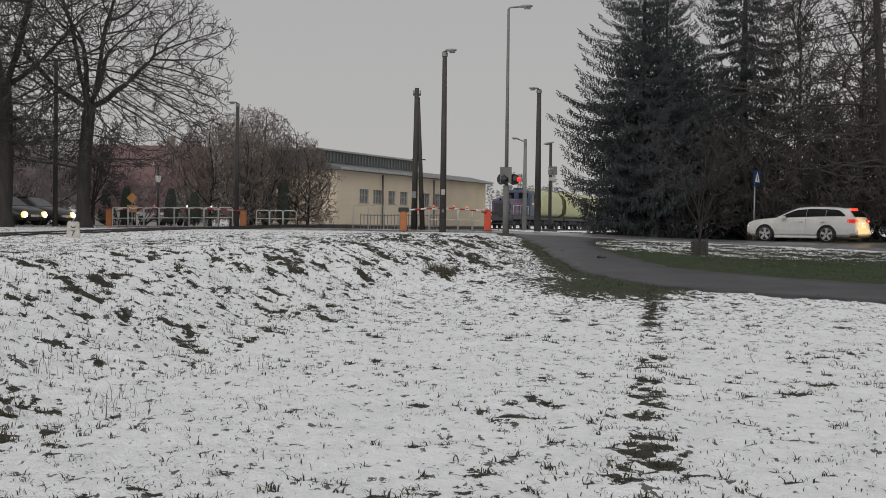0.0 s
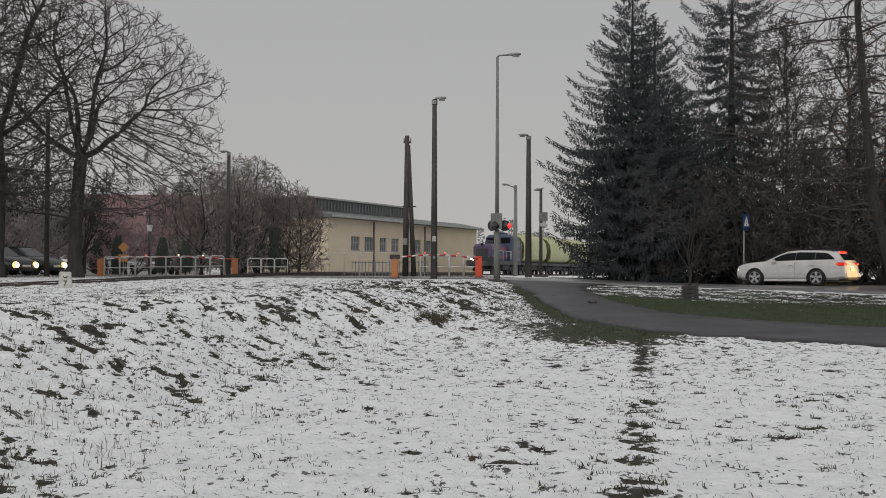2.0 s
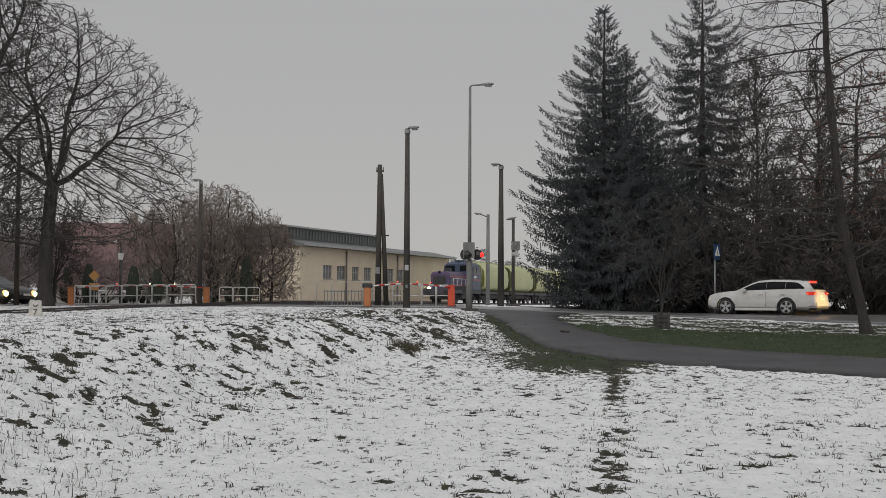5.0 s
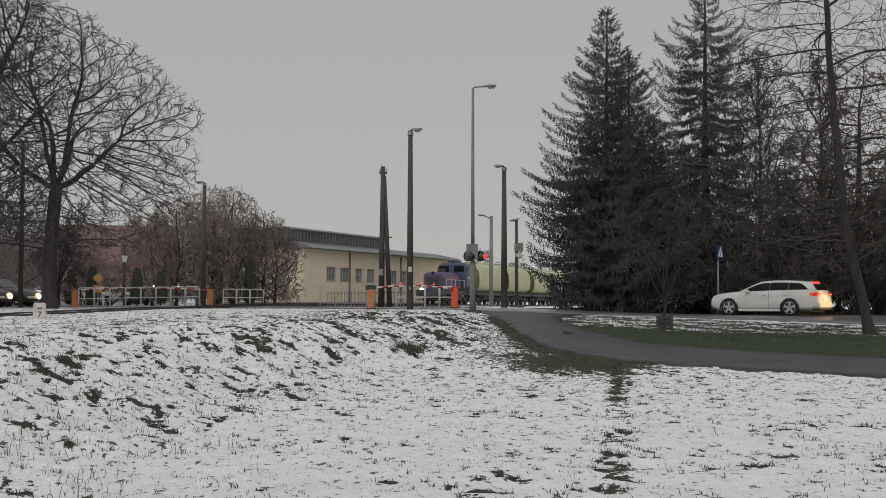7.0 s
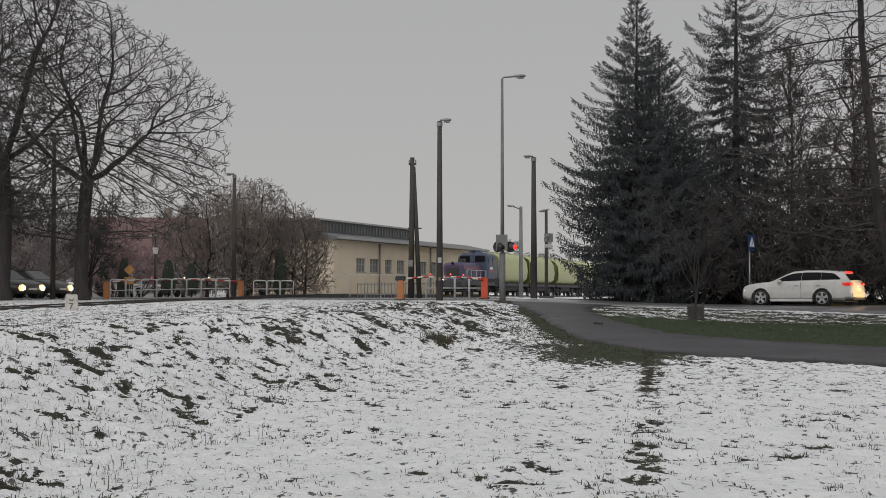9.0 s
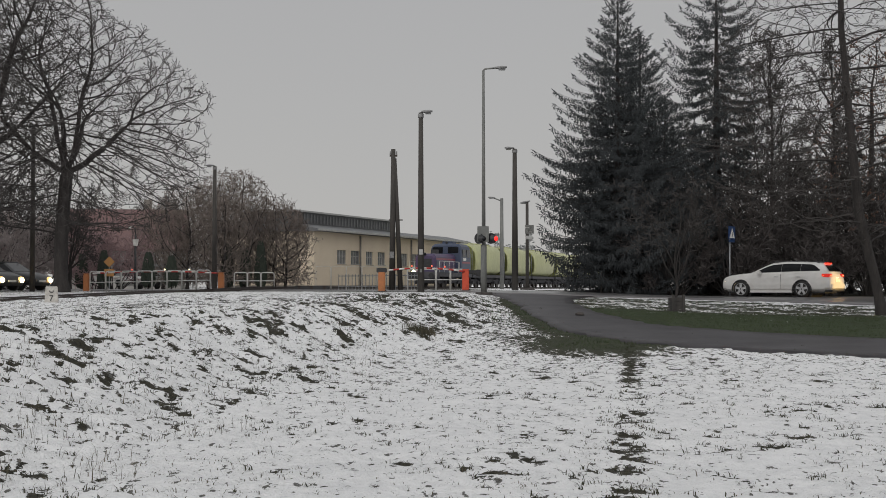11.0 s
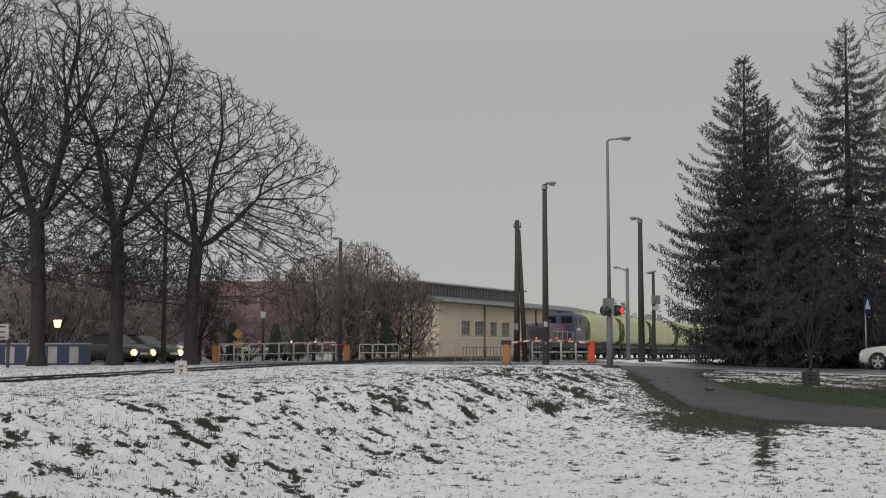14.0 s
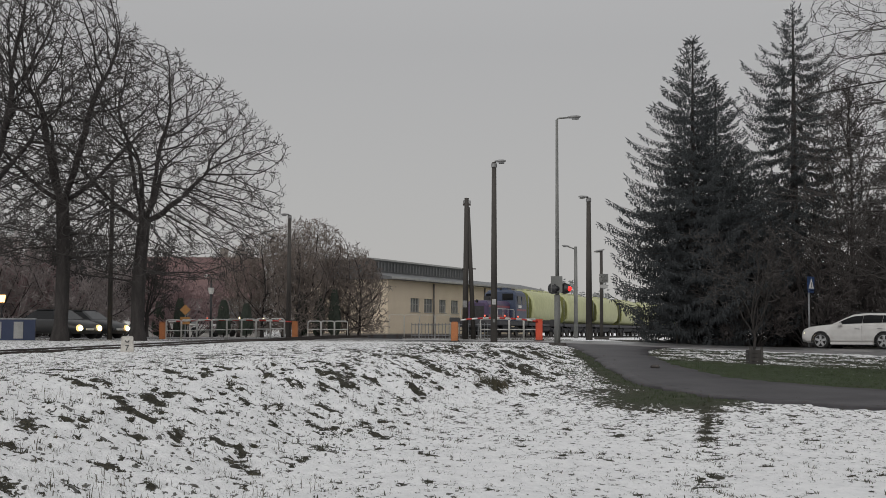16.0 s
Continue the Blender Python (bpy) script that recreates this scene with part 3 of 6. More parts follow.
def lamp_head(parent, x, z, length, way, drop=0.0, wide=0.16):
    """A shallow luminaire shell reaching out along x, with its glass below."""
    bm = bmesh.new()
    a, b = (x, x + way * length)
    V = [(a, 0.5), (a + way * length * 0.25, 0.85), (a + way * length * 0.7, 1.0), (b, 0.55)]
    rings = []
    for i, (xx, k) in enumerate(V):
        zz = z + drop * i / 3
        ring = [bm.verts.new((xx, wide * k * c, zz + 0.09 * k * s)) for c, s in ((-1, -0.4), (-0.8, 0.5), (0, 0.9), (0.8, 0.5), (1, -0.4), (0, -0.6))]
        rings.append(ring)
    for r, q in zip(rings, rings[1:]):
        for i in range(6):
            bm.faces.new((r[i], r[(i + 1) % 6], q[(i + 1) % 6], q[i]))
    bm.faces.new(rings[0][::-1]), bm.faces.new(rings[-1])
    head = part("lamp_head", bm, M_LAMPHEAD, parent, smooth=True)
    g = bmesh.new()
    lo, hi = sorted((a + way * length * 0.35, b - way * length * 0.12))
    box(g, lo, hi, -wide * 0.7, wide * 0.7, z + drop * 0.6 - 0.11, z + drop * 0.6 - 0.04, 0.02)
    part("lamp_glass", g, M_WINDOW, head)
    return head


def concrete_lamp(x, y, zb, top, way, reach, label, lean=0.0, r0=0.16, r1=0.10):
    t = thing("street_lamp", pose(x, y, zb, 0, lean, 0), label, "street lamp", "lamps round the crossing")
    h = top - zb
    part("pole", cyl(bmesh.new(), (0, 0, -0.3), (0, 0, h), r0, r1, 14), M_DARKPOLE, t, smooth=True)
    part("collar", cyl(bmesh.new(), (0, 0, h - 0.22), (0, 0, h - 0.05), r1 + 0.03, r1 + 0.03, 12), M_LAMPHEAD, t)
    pipe("bracket", [(0, 0, h - 0.12), (0, 0, h + 0.0), (way * 0.12, 0, h + 0.04)], 0.035, M_LAMPHEAD, t)
    lamp_head(t, way * 0.02, h + 0.04, reach, way, 0.02)
    return t


lampb = concrete_lamp(-0.15, 57, 0.15, 8.14, 1, 0.50, "dark concrete street lamp with a flat grey head by the crossing")
boxed("notice", (-0.085, 0.085, -0.19, -0.165, 1.68, 1.92), M_FASCIA, lampb, 0.0, "small white notice plate")
boxed("fuse_cover", (-0.05, 0.05, -0.185, -0.14, 0.9, 1.05), M_GREYPOLE, lampb)
concrete_lamp(5.16, 73, 0.22, 8.24, -1, 0.55, "dark concrete street lamp beyond the crossing near the spruce", r0=0.2, r1=0.12)
concrete_lamp(-13.65, 84, 0.19, 8.27, -1, 0.55, "slim dark street lamp behind the railing and shrubs", r0=0.17, r1=0.11)


def steel_street_lamp():
    t = thing("street_lamp", pose(2.54, 55, 0.10), "tall grey steel street lamp with a curved arm", "street lamp", "lamps round the crossing")
    part("plinth", cyl(bmesh.new(), (0, 0, -0.3), (0, 0, 0.07), 0.42, 0.36, 16), M_BALLAST, t)
    part("pole_foot", cyl(bmesh.new(), (0, 0, 0.0), (0, 0, 2.1), 0.135, 0.13, 14), M_GREYPOLE, t, smooth=True)
    part("pole", cyl(bmesh.new(), (0, 0, 2.1), (0, 0, 9.6), 0.085, 0.055, 14), M_GREYPOLE, t, smooth=True)
    pipe("arm", rounded_path([(0, 0, 9.4), (0, 0, 9.66), (0.52, 0, 9.70)], 0.12), 0.035, M_GREYPOLE, t)
    lamp_head(t, 0.45, 9.70, 0.56, 1, 0.03, 0.17)
    return t


steel_street_lamp()


def crossing_signal():
    """Twin round lamp heads with hoods before a square backboard."""
    t = thing("crossing_signal", pose(2.62, 54.82, 2.47), "twin crossing signal on the lamp post, one red lamp lit", "crossing signal")
    boxed("bracket", (-0.16, 0.0, 0.0, 0.10, -0.12, 0.10), M_GREYPOLE, t)
    boxed("backboard", (-0.36, 0.13, -0.05, -0.02, -0.16, 0.52), M_GREYPOLE, t, 0.01, "grey back of a square warning board")
    for x, lit in ((-0.30, False), (0.22, True)):
        head = part("signal_head", cyl(bmesh.new(), (x, 0.02, 0), (x + 0.10, 0.14, 0), 0.235, 0.215, 24), M_BLACK, t, "round black signal head")
        hood = bmesh.new()
        cyl(hood, (x + 0.02, 0.0, 0), (x + 0.20, -0.07, -0.01), 0.16, 0.13, 18)
        part("hood", hood, M_BLACK, head)
        lens = bmesh.new()
        bmesh.ops.create_uvsphere(lens, u_segments=16, v_segments=10, radius=0.115, matrix=Matrix.Translation((x + 0.19, -0.09, -0.01)))
        part("lens", lens, M_SIGRED if lit else M_CARGLASS, head, "lit red lens" if lit else "dark lens", True)
    return t


crossing_signal()


def arm_lamp(x, y, zb, top, label):
    t = thing("street_lamp", pose(x, y, zb), label, "street lamp", "lamps round the crossing")
    h = top - zb
    part("pole", cyl(bmesh.new(), (0, 0, -0.3), (0, 0, h), 0.19, 0.13, 12), M_GREYPOLE, t, smooth=True)
    pipe("arm", [(0, 0, h - 0.25), (-0.35, 0, h - 0.1), (-0.7, 0, h + 0.02)], 0.05, M_GREYPOLE, t)
    lamp_head(t, -0.55, h + 0.03, 0.62, -1, 0.06)
    return t


arm_lamp(6.67, 110, 0.12, 7.95, "grey concrete street lamp with a long slim arm")


def sign_lamp():
    t = thing("street_lamp", pose(7.23, 90, 0.2), "short dark street lamp carrying a small sign", "street lamp", "lamps round the crossing")
    part("pole", cyl(bmesh.new(), (0, 0, -0.3), (0, 0, 6.15), 0.13, 0.10, 12), M_DARKPOLE, t, smooth=True)
    part("plinth", cyl(bmesh.new(), (0, 0, -0.3), (0, 0, 0.12), 0.6, 0.5, 14), M_BALLAST, t)
    lamp_head(t, 0.22, 6.2, 0.72, -1, -0.16)
    board = boxed("sign_board", (-0.16, 0.46, -0.17, -0.13, 3.9, 4.5), M_GREYPOLE, t, 0.01, "grey sign board with a pale bent arrow")
    pipe("arrow_mark", [(-0.14, -0.19, 4.3), (0.2, -0.19, 4.34), (0.05, -0.19, 4.05), (0.3, -0.19, 4.02)], 0.05, M_WHITE, board, 6)
    boxed("lower_plate", (-0.10, 0.36, -0.17, -0.13, 3.5, 3.75), M_FASCIA, t, 0.01)


sign_lamp()


def a_pole():
    t = thing("utility_pole", pose(-1.7, 77, 0.2), "dark braced timber utility pole with bare insulators", "utility pole")
    part("mast", cyl(bmesh.new(), (-0.22, 0, -0.3), (-0.14, 0, 8.45), 0.19, 0.13, 12), M_DARKPOLE, t, smooth=True)
    part("brace", cyl(bmesh.new(), (0.30, 0.1, -0.3), (-0.05, 0.05, 7.9), 0.16, 0.10, 12), M_DARKPOLE, t, smooth=True)
    for z in (1.2, 4.2):
        part("tie_bolt", cyl(bmesh.new(), (-0.4, 0, z), (0.42, 0.05, z), 0.035, 0.035, 8), M_STEEL, t)
    bar = boxed("crossarm", (-0.36, 0.10, -0.06, 0.06, 8.0, 8.1), M_STEEL, t)
    for x in (-0.32, 0.06):
        part("insulator", cyl(bmesh.new(), (x, 0, 8.1), (x, 0, 8.32), 0.05, 0.03, 10), M_LAMPHEAD, bar)
    boxed("number_plate_board", (-0.36, -0.1, -0.21, -0.19, 1.9, 2.3), M_LAMPHEAD, t)


a_pole()


def slim_pole(x, y, h, r, label):
    t = thing("wooden_pole", pose(x, y, gz(x, y)), label, "pole")
    part("shaft", cyl(bmesh.new(), (0, 0, -0.3), (0, 0, h), r, r * 0.75, 10), M_DARKPOLE, t, smooth=True)
    part("cap", cyl(bmesh.new(), (0, 0, h), (0, 0, h + 0.06), r * 0.85, r * 0.5, 10), M_LAMPHEAD, t)


slim_pole(-19.4, 64, 8.2, 0.13, "slim dark pole among the roadside trees")
slim_pole(8.19, 59.4, 1.0, 0.05, "short thin marker post under the spruce")


def barrier_post(x, y, zb, material, label, machine):
    t = thing("barrier_post", pose(x, y, zb), label, "barrier post", "barrier machine housings")
    boxed("housing", (-0.16, 0.16, -0.17, 0.17, -0.2, 0.98), material, t, 0.03)
    boxed("plinth", (-0.24, 0.24, -0.24, 0.24, -0.3, 0.05), M_BALLAST, t, 0.02)
    if machine:
        boxed("machine_head", (-0.24, 0.24, -0.19, 0.19, 0.9, 1.12), M_BLACK, t, 0.03, "dark hinge head of the barrier")
    else:
        boxed("lid", (-0.17, 0.17, -0.18, 0.18, 0.985, 1.02), material, t, 0.01)
    part("base_bolt", cyl(bmesh.new(), (0.19, -0.2, 0.05), (0.19, -0.2, 0.09), 0.03, 0.03, 6), M_STEEL, t)
    return t


barrier_post(-1.98, 60, 0.17, M_ORANGE, "faded orange barrier housing with a dark head", True)
pr = barrier_post(1.96, 61, 0.22, M_REDORANGE, "bright red-orange barrier housing by the road", False)
boxed("counterweight", (0.16, 0.62, -0.08, 0.08, 0.80, 0.97), M_BLACK, pr, 0.02, "black counterweight")
boxed("weight_block", (0.5, 0.74, -0.12, 0.12, 0.68, 1.0), M_BLACK, pr, 0.02)
barrier_post(-17.75, 68, 0.1, M_ORANGE, "faded orange barrier housing behind the rails", False)
barrier_post(-11.48, 73, 0.2, M_ORANGE, "orange barrier housing beside the railing", False)


def barrier_boom(p, q, sag, n, label, lamps):
    """A lowered boom in red and white bands, bowed a little, with small lamps on top."""
    t = thing("barrier_boom", Matrix(), label, "barrier boom", "lowered booms")
    p, q = Vector(p), Vector(q)
    at = lambda s: p.lerp(q, s) + Vector((0, 0, sag * 4 * s * (1 - s)))
    for i in range(n):
        pipe("boom_band", [at(i / n), at((i + 0.5) / n), at((i + 1) / n)], 0.038, M_WHITE if i % 2 == 0 else M_RED, t, 8, "white band" if i % 2 == 0 else "red band")
    for s, m in lamps:
        c = at(s)
        boxed("lamp_foot", (c.x - 0.03, c.x + 0.03, c.y - 0.03, c.y + 0.03, c.z + 0.03, c.z + 0.09), M_BLACK, t)
        bm = bmesh.new()
        bmesh.ops.create_uvsphere(bm, u_segments=12, v_segments=8, radius=0.042, matrix=Matrix.Translation(c + Vector((0, -0.02, 0.11))))
        part("boom_lamp", bm, m, t, "small lit red lamp", True)
    return t


barrier_boom((-1.7, 59.8, 1.17), (1.9, 60.8, 1.12), 0.13, 14, "lowered red and white barrier boom across the road", [(0.31, M_BOOMLAMP), (0.57, M_BOOMLAMP), (0.74, M_BOOMLAMP)])
barrier_boom((-17.5, 68.2, 1.12), (-11.7, 73.1, 1.18), 0.10, 18, "lowered red and white boom on the far side of the rails", [(0.3, M_BOOMLAMP), (0.56, M_HEADW), (0.76, M_HEADW), (0.9, M_BOOMLAMP)])


def railing(a, b, bays, h, label, mid=True, r=0.03, sink=0.0):
    """Tubular guard railing of round-cornered hoops with a middle bar."""
    ax, ay = a
    bx, by = b
    t = thing("guard_railing", pose(ax, ay, gz(ax, ay) + 0.05 - sink, 0, 0, math.degrees(math.atan2(by - ay, bx - ax))), label, "railing", "guard railings")
    w = math.hypot(bx - ax, by - ay) / bays
    rise = (gz(bx, by) - gz(ax, ay) + sink * 0.8) / bays
    for i in range(bays):
        x0, x1, z = i * w + 0.02, (i + 1) * w - 0.02, rise * i
        hoop = pipe("hoop", rounded_path([(x0, 0, z - 0.2), (x0, 0, z + h), (x1, 0, z + h), (x1, 0, z - 0.2)], 0.12), r, M_RAILING, t)
        if mid:
            pipe("middle_bar", [(x0, 0, z + h * 0.5), (x1, 0, z + h * 0.5)], r * 0.85, M_RAILING, hoop)
    return t


railing((-17.5, 67.6), (-11.9, 71.9), 8, 1.12, "white tubular guard railing along the crossing footway", sink=0.16)
railing((-11.5, 78), (-9.05, 78), 3, 1.0, "short white tubular guard railing beside the rails")
railing((-0.85, 63.2), (2.0, 63.2), 4, 1.02, "white tubular guard railing behind the barrier")


def picket_fence(a, b, n, h, label):
    ax, ay = a
    bx, by = b
    t = thing("picket_fence", pose(ax, ay, gz(ax, ay), 0, 0, math.degrees(math.atan2(by - ay, bx - ax))), label, "fence", "barred fences")
    ln = math.hypot(bx - ax, by - ay)
    for z in (0.18, h - 0.12):
        boxed("rail", (0, ln, -0.02, 0.02, z, z + 0.05), M_GALV, t)
    for i in range(n):
        x = ln * i / (n - 1)
        boxed("bar", (x - 0.018, x + 0.018, -0.015, 0.015, -0.1, h), M_GALV, t)
    return t


picket_fence((-5.3, 80), (-2.3, 78.5), 15, 0.95, "low barred steel fence beyond the track")
picket_fence((-2.6, 82), (-0.2, 81), 13, 1.0, "low barred steel fence behind the barrier")
railing((-6.9, 82), (-2.0, 82), 5, 1.45, "thin tall pale railing before the hall", False, 0.014)


def track_end_box():
    t = thing("crossing_edge_beam", pose(-6.25, 72, gz(-6.25, 72)), "dark rubber edge beam of the crossing deck", "edge beam")
    boxed("beam", (-0.95, 0.95, -0.35, 0.35, -0.1, 0.24), M_BLACK, t, 0.03)
    for x in (-0.7, 0.0, 0.7):
        boxed("clamp", (x - 0.06, x + 0.06, -0.39, -0.355, 0.05, 0.26), M_STEEL, t, 0.01)


track_end_box()


def distance_post():
    """Whitewashed concrete post with its black figures."""
    t = thing("distance_post", pose(-11.54, 40, gz(-11.54, 40) - 0.09, 0, 0, 12), "whitewashed concrete railway post with black figures 7", "distance post")
    bm = bmesh.new()
    ring0 = [bm.verts.new(v) for v in ((-0.22, -0.1, -0.2), (0.22, -0.1, -0.2), (0.22, 0.1, -0.2), (-0.22, 0.1, -0.2))]
    ring1 = [bm.verts.new(v) for v in ((-0.175, -0.09, 0.58), (0.175, -0.09, 0.58), (0.175, 0.09, 0.58), (-0.175, 0.09, 0.58))]
    for i in range(4):
        bm.faces.new((ring0[i], ring0[(i + 1) % 4], ring1[(i + 1) % 4], ring1[i]))
    bm.faces.new(ring1), bm.faces.new(ring0[::-1])
    bmesh.ops.bevel(bm, geom=bm.edges[:], offset=0.02, segments=2, affect="EDGES")
    body = part("post", bm, M_STONE, t)
    for text, z in (("7", 0.13),):
        cu = bpy.data.curves.new("figure", "FONT")
        cu.body, cu.size, cu.extrude, cu.align_x = text, 0.26, 0.004, "CENTER"
        cu.materials.append(M_BLACK)
        ob = new("figure", cu)
        ob.parent = body
        ob.matrix_basis = pose(0, -0.116, z, 86.5, 0, 0)
    pipe("upper_figure", rounded_path([(-0.05, -0.108, 0.45), (-0.04, -0.108, 0.40), (0.05, -0.108, 0.40), (0.06, -0.108, 0.45)], 0.02), 0.014, M_BLACK, body, 6)


distance_post()


def crossing_sign():
    """Blue square sign with a white triangle, on a thin steel post."""
    t = thing("road_sign", pose(13.81, 58, -0.05, 0, 0.8, 48), "blue square pedestrian crossing sign on a steel post", "road sign")
    part("post", cyl(bmesh.new(), (0, 0, -0.3), (0, 0, 2.7), 0.038, 0.038, 10), M_GALV, t, smooth=True)
    board = boxed("sign_board", (-0.22, 0.38, -0.07, -0.045, 2.58, 3.18), M_SIGNBLUE, t, 0.008, "blue sign board")
    bm = loft(bmesh.new(), [[(-0.15, y, 2.65), (0.31, y, 2.65), (0.08, y, 3.10)] for y in (-0.082, -0.074)])
    part("triangle", bm, M_WHITE, board, "white triangle")
    pipe("mark", [(0.05, -0.084, 2.68), (0.10, -0.084, 2.80), (0.08, -0.084, 2.92)], 0.012, M_BLACK, board, 6)
    boxed("lower_plate", (-0.18, 0.34, -0.07, -0.045, 2.46, 2.56), M_SIGNBLUE, t, 0.006)


crossing_sign()


# ---- vehicles ----
def car_wheel(parent, x, y, out, r=0.345):
    w = part("wheel", cyl(bmesh.new(), (x, y - 0.11, r), (x, y + 0.11, r), r, r, 32), M_RUBBER, parent, "black tyre", True)
    rim = bmesh.new()
    f = y + out * 0.112
    for k in range(5):
        a = 2 * math.pi * k / 5 + 0.3
        d, s = Vector((math.cos(a), 0, math.sin(a))), Vector((-math.sin(a), 0, math.cos(a)))
        c = Vector((x, f, r))
        ring = [c + d * 0.03 - s * 0.045, c + d * 0.03 + s * 0.045, c + d * 0.25 + s * 0.050, c + d * 0.25 - s * 0.050]
        vs = [rim.verts.new(p + Vector((0, out * 0.02, 0))) for p in ring] + [rim.verts.new(p - Vector((0, out * 0.03, 0))) for p in ring]
        rim.faces.new(vs[:4]), rim.faces.new(vs[4:][::-1])
        for i in range(4):
            rim.faces.new((vs[i], vs[(i + 1) % 4], vs[4 + (i + 1) % 4], vs[4 + i]))
    part("rim_spokes", rim, M_ALLOY, w, "silver five-spoke rim")
    ring = bmesh.new()
    n = 32
    vs = [[ring.verts.new((x + rr * math.cos(2 * math.pi * i / n), f + out * 0.012, r + rr * math.sin(2 * math.pi * i / n))) for i in range(n)] for rr in (0.235, 0.262)]
    for i in range(n):
        ring.faces.new((vs[0][i], vs[0][(i + 1) % n], vs[1][(i + 1) % n], vs[1][i]))
    bmesh.ops.solidify(ring, geom=ring.faces[:], thickness=0.02)
    part("rim_ring", ring, M_ALLOY, w)
    return w


def estate_car():
    """White estate car, nose towards -x; x runs from the nose to the tail."""
    t = thing("estate_car", pose(13.62, 57.2, gz(15, 55.5) + 0.03, 0, 0, -38), "white estate car waiting with brake lights lit", "car")
    top = [(0.0, 0.60), (0.03, 0.76), (0.12, 0.85), (0.35, 0.925), (0.8, 0.985), (1.15, 1.015), (1.5, 1.04), (2.2, 1.045), (3.2, 1.07), (4.1, 1.10), (4.55, 1.09), (4.78, 1.0), (4.88, 0.82), (4.90, 0.55)]
    rings = []
    for x in sorted({round(v, 3) for v in list(np.arange(0.0, 4.9, 0.045)) + [p[0] for p in top]}):
        zt = float(np.interp(x, [p[0] for p in top], [p[1] for p in top]))
        nose = min(1.0, 0.76 + 0.30 * math.sqrt(x)) if x < 0.64 else 1.0
        tail = 1.0 - 0.10 * max(0, (x - 4.3) / 0.6)
        w = 0.925 * nose * tail
        zb = 0.24 if 0.2 < x < 4.6 else 0.30
        half = [(0.80 * w, zb), (0.97 * w, zb + 0.10), (1.0 * w, zb + 0.3 * (zt - zb) + 0.06), (0.985 * w, zb + 0.72 * (zt - zb)), (0.93 * w, zt - 0.02), (0.72 * w, zt + 0.015)]
        k = np.linspace(0, 5, 26)
        half = list(zip(np.interp(k, range(6), [p[0] for p in half]), np.interp(k, range(6), [p[1] for p in half])))
        rings.append([(x, -y, z) for y, z in half] + [(x, y, z) for y, z in half[::-1]])
    bm = loft(bmesh.new(), rings)
    gone = []
    for f in bm.faces:
        c = f.calc_center_median()
        if abs(c.y) > 0.55 and min(math.hypot(c.x - 0.93, c.z - 0.345), math.hypot(c.x - 3.68, c.z - 0.345)) < 0.395:
            gone.append(f)
    bmesh.ops.delete(bm, geom=gone, context="FACES")
    part("body", bm, M_CAR, t, "white painted body", True)
    # cabin
    stations = [(1.32, 1.0, 1.01, 0.86, 0.80), (1.95, 1.03, 1.33, 0.86, 0.66), (2.3, 1.04, 1.46, 0.86, 0.61), (2.9, 1.06, 1.51, 0.86, 0.60), (3.6, 1.08, 1.50, 0.86, 0.60), (4.2, 1.09, 1.46, 0.85, 0.59), (4.48, 1.09, 1.40, 0.84, 0.58), (4.80, 1.0, 1.06, 0.80, 0.74)]
    rr = []
    for x, zb, zt, wb, wt in stations:
        half = [(wb, zb - 0.06), (wb - 0.01, zb), ((wb + wt) / 2 + 0.03, (zb + zt) / 2), (wt + 0.03, zt - 0.03), (wt - 0.12, zt + 0.015)]
        rr.append([(x, -y, z) for y, z in half] + [(x, y, z) for y, z in half[::-1]])
    part("cabin", loft(bmesh.new(), rr), M_CAR, t, "white roof and pillars", True)

    def side_at(x, k):
        xs = [s[0] for s in stations]
        zb, zt, wb, wt = (float(np.interp(x, xs, [s[j] for s in stations])) for j in (1, 2, 3, 4))
        h = zt - zb
        z = zb + 0.02 + k * max(h - 0.10, 0.02)
        f = (z - zb) / max(h, 0.02)
        mid = (wb + wt) / 2 + 0.03
        y = wb - 0.01 + (mid - wb + 0.01) * min(f / 0.5, 1) if f < 0.5 else mid + (wt + 0.03 - mid) * (f - 0.5) / 0.43
        return y, z
    for sgn in (-1, 1):
        for x0, x1, name in ((1.64, 2.745, "front_side_window"), (2.755, 3.60, "rear_side_window"), (3.61, 4.44, "load_bay_window")):
            bm = bmesh.new()
            n = 8
            lo, hi = [], []
            for i in range(n + 1):
                x = x0 + (x1 - x0) * i / n
                kk = 1.0
                if name == "load_bay_window":
                    kk = 1.0 - 0.75 * max(0, (i / n - 0.55) / 0.45) ** 1.5
                for lst, k in ((lo, 0.02), (hi, kk)):
                    y, z = side_at(x, k)
                    lst.append(bm.verts.new((x, sgn * (y + 0.008), z)))
            mids = []
            for i in range(n + 1):
                x = x0 + (x1 - x0) * i / n
                kk = 0.5 * (1.0 if name != "load_bay_window" else 1.0 - 0.75 * max(0, (i / n - 0.55) / 0.45) ** 1.5)
                y, z = side_at(x, kk)
                mids.append(bm.verts.new((x, sgn * (y + 0.010), z)))
            for i in range(n):
                bm.faces.new((lo[i], lo[i + 1], mids[i + 1], mids[i]))
                bm.faces.new((mids[i], mids[i + 1], hi[i + 1], hi[i]))
            bmesh.ops.solidify(bm, geom=bm.faces[:], thickness=0.006)
            part(name, bm, M_CARGLASS, t, "dark tinted glass")
        boxed("mirror", (1.72, 1.90, *sorted((sgn * 0.90, sgn * 1.08)), 0.98, 1.12), M_CAR, t, 0.03)
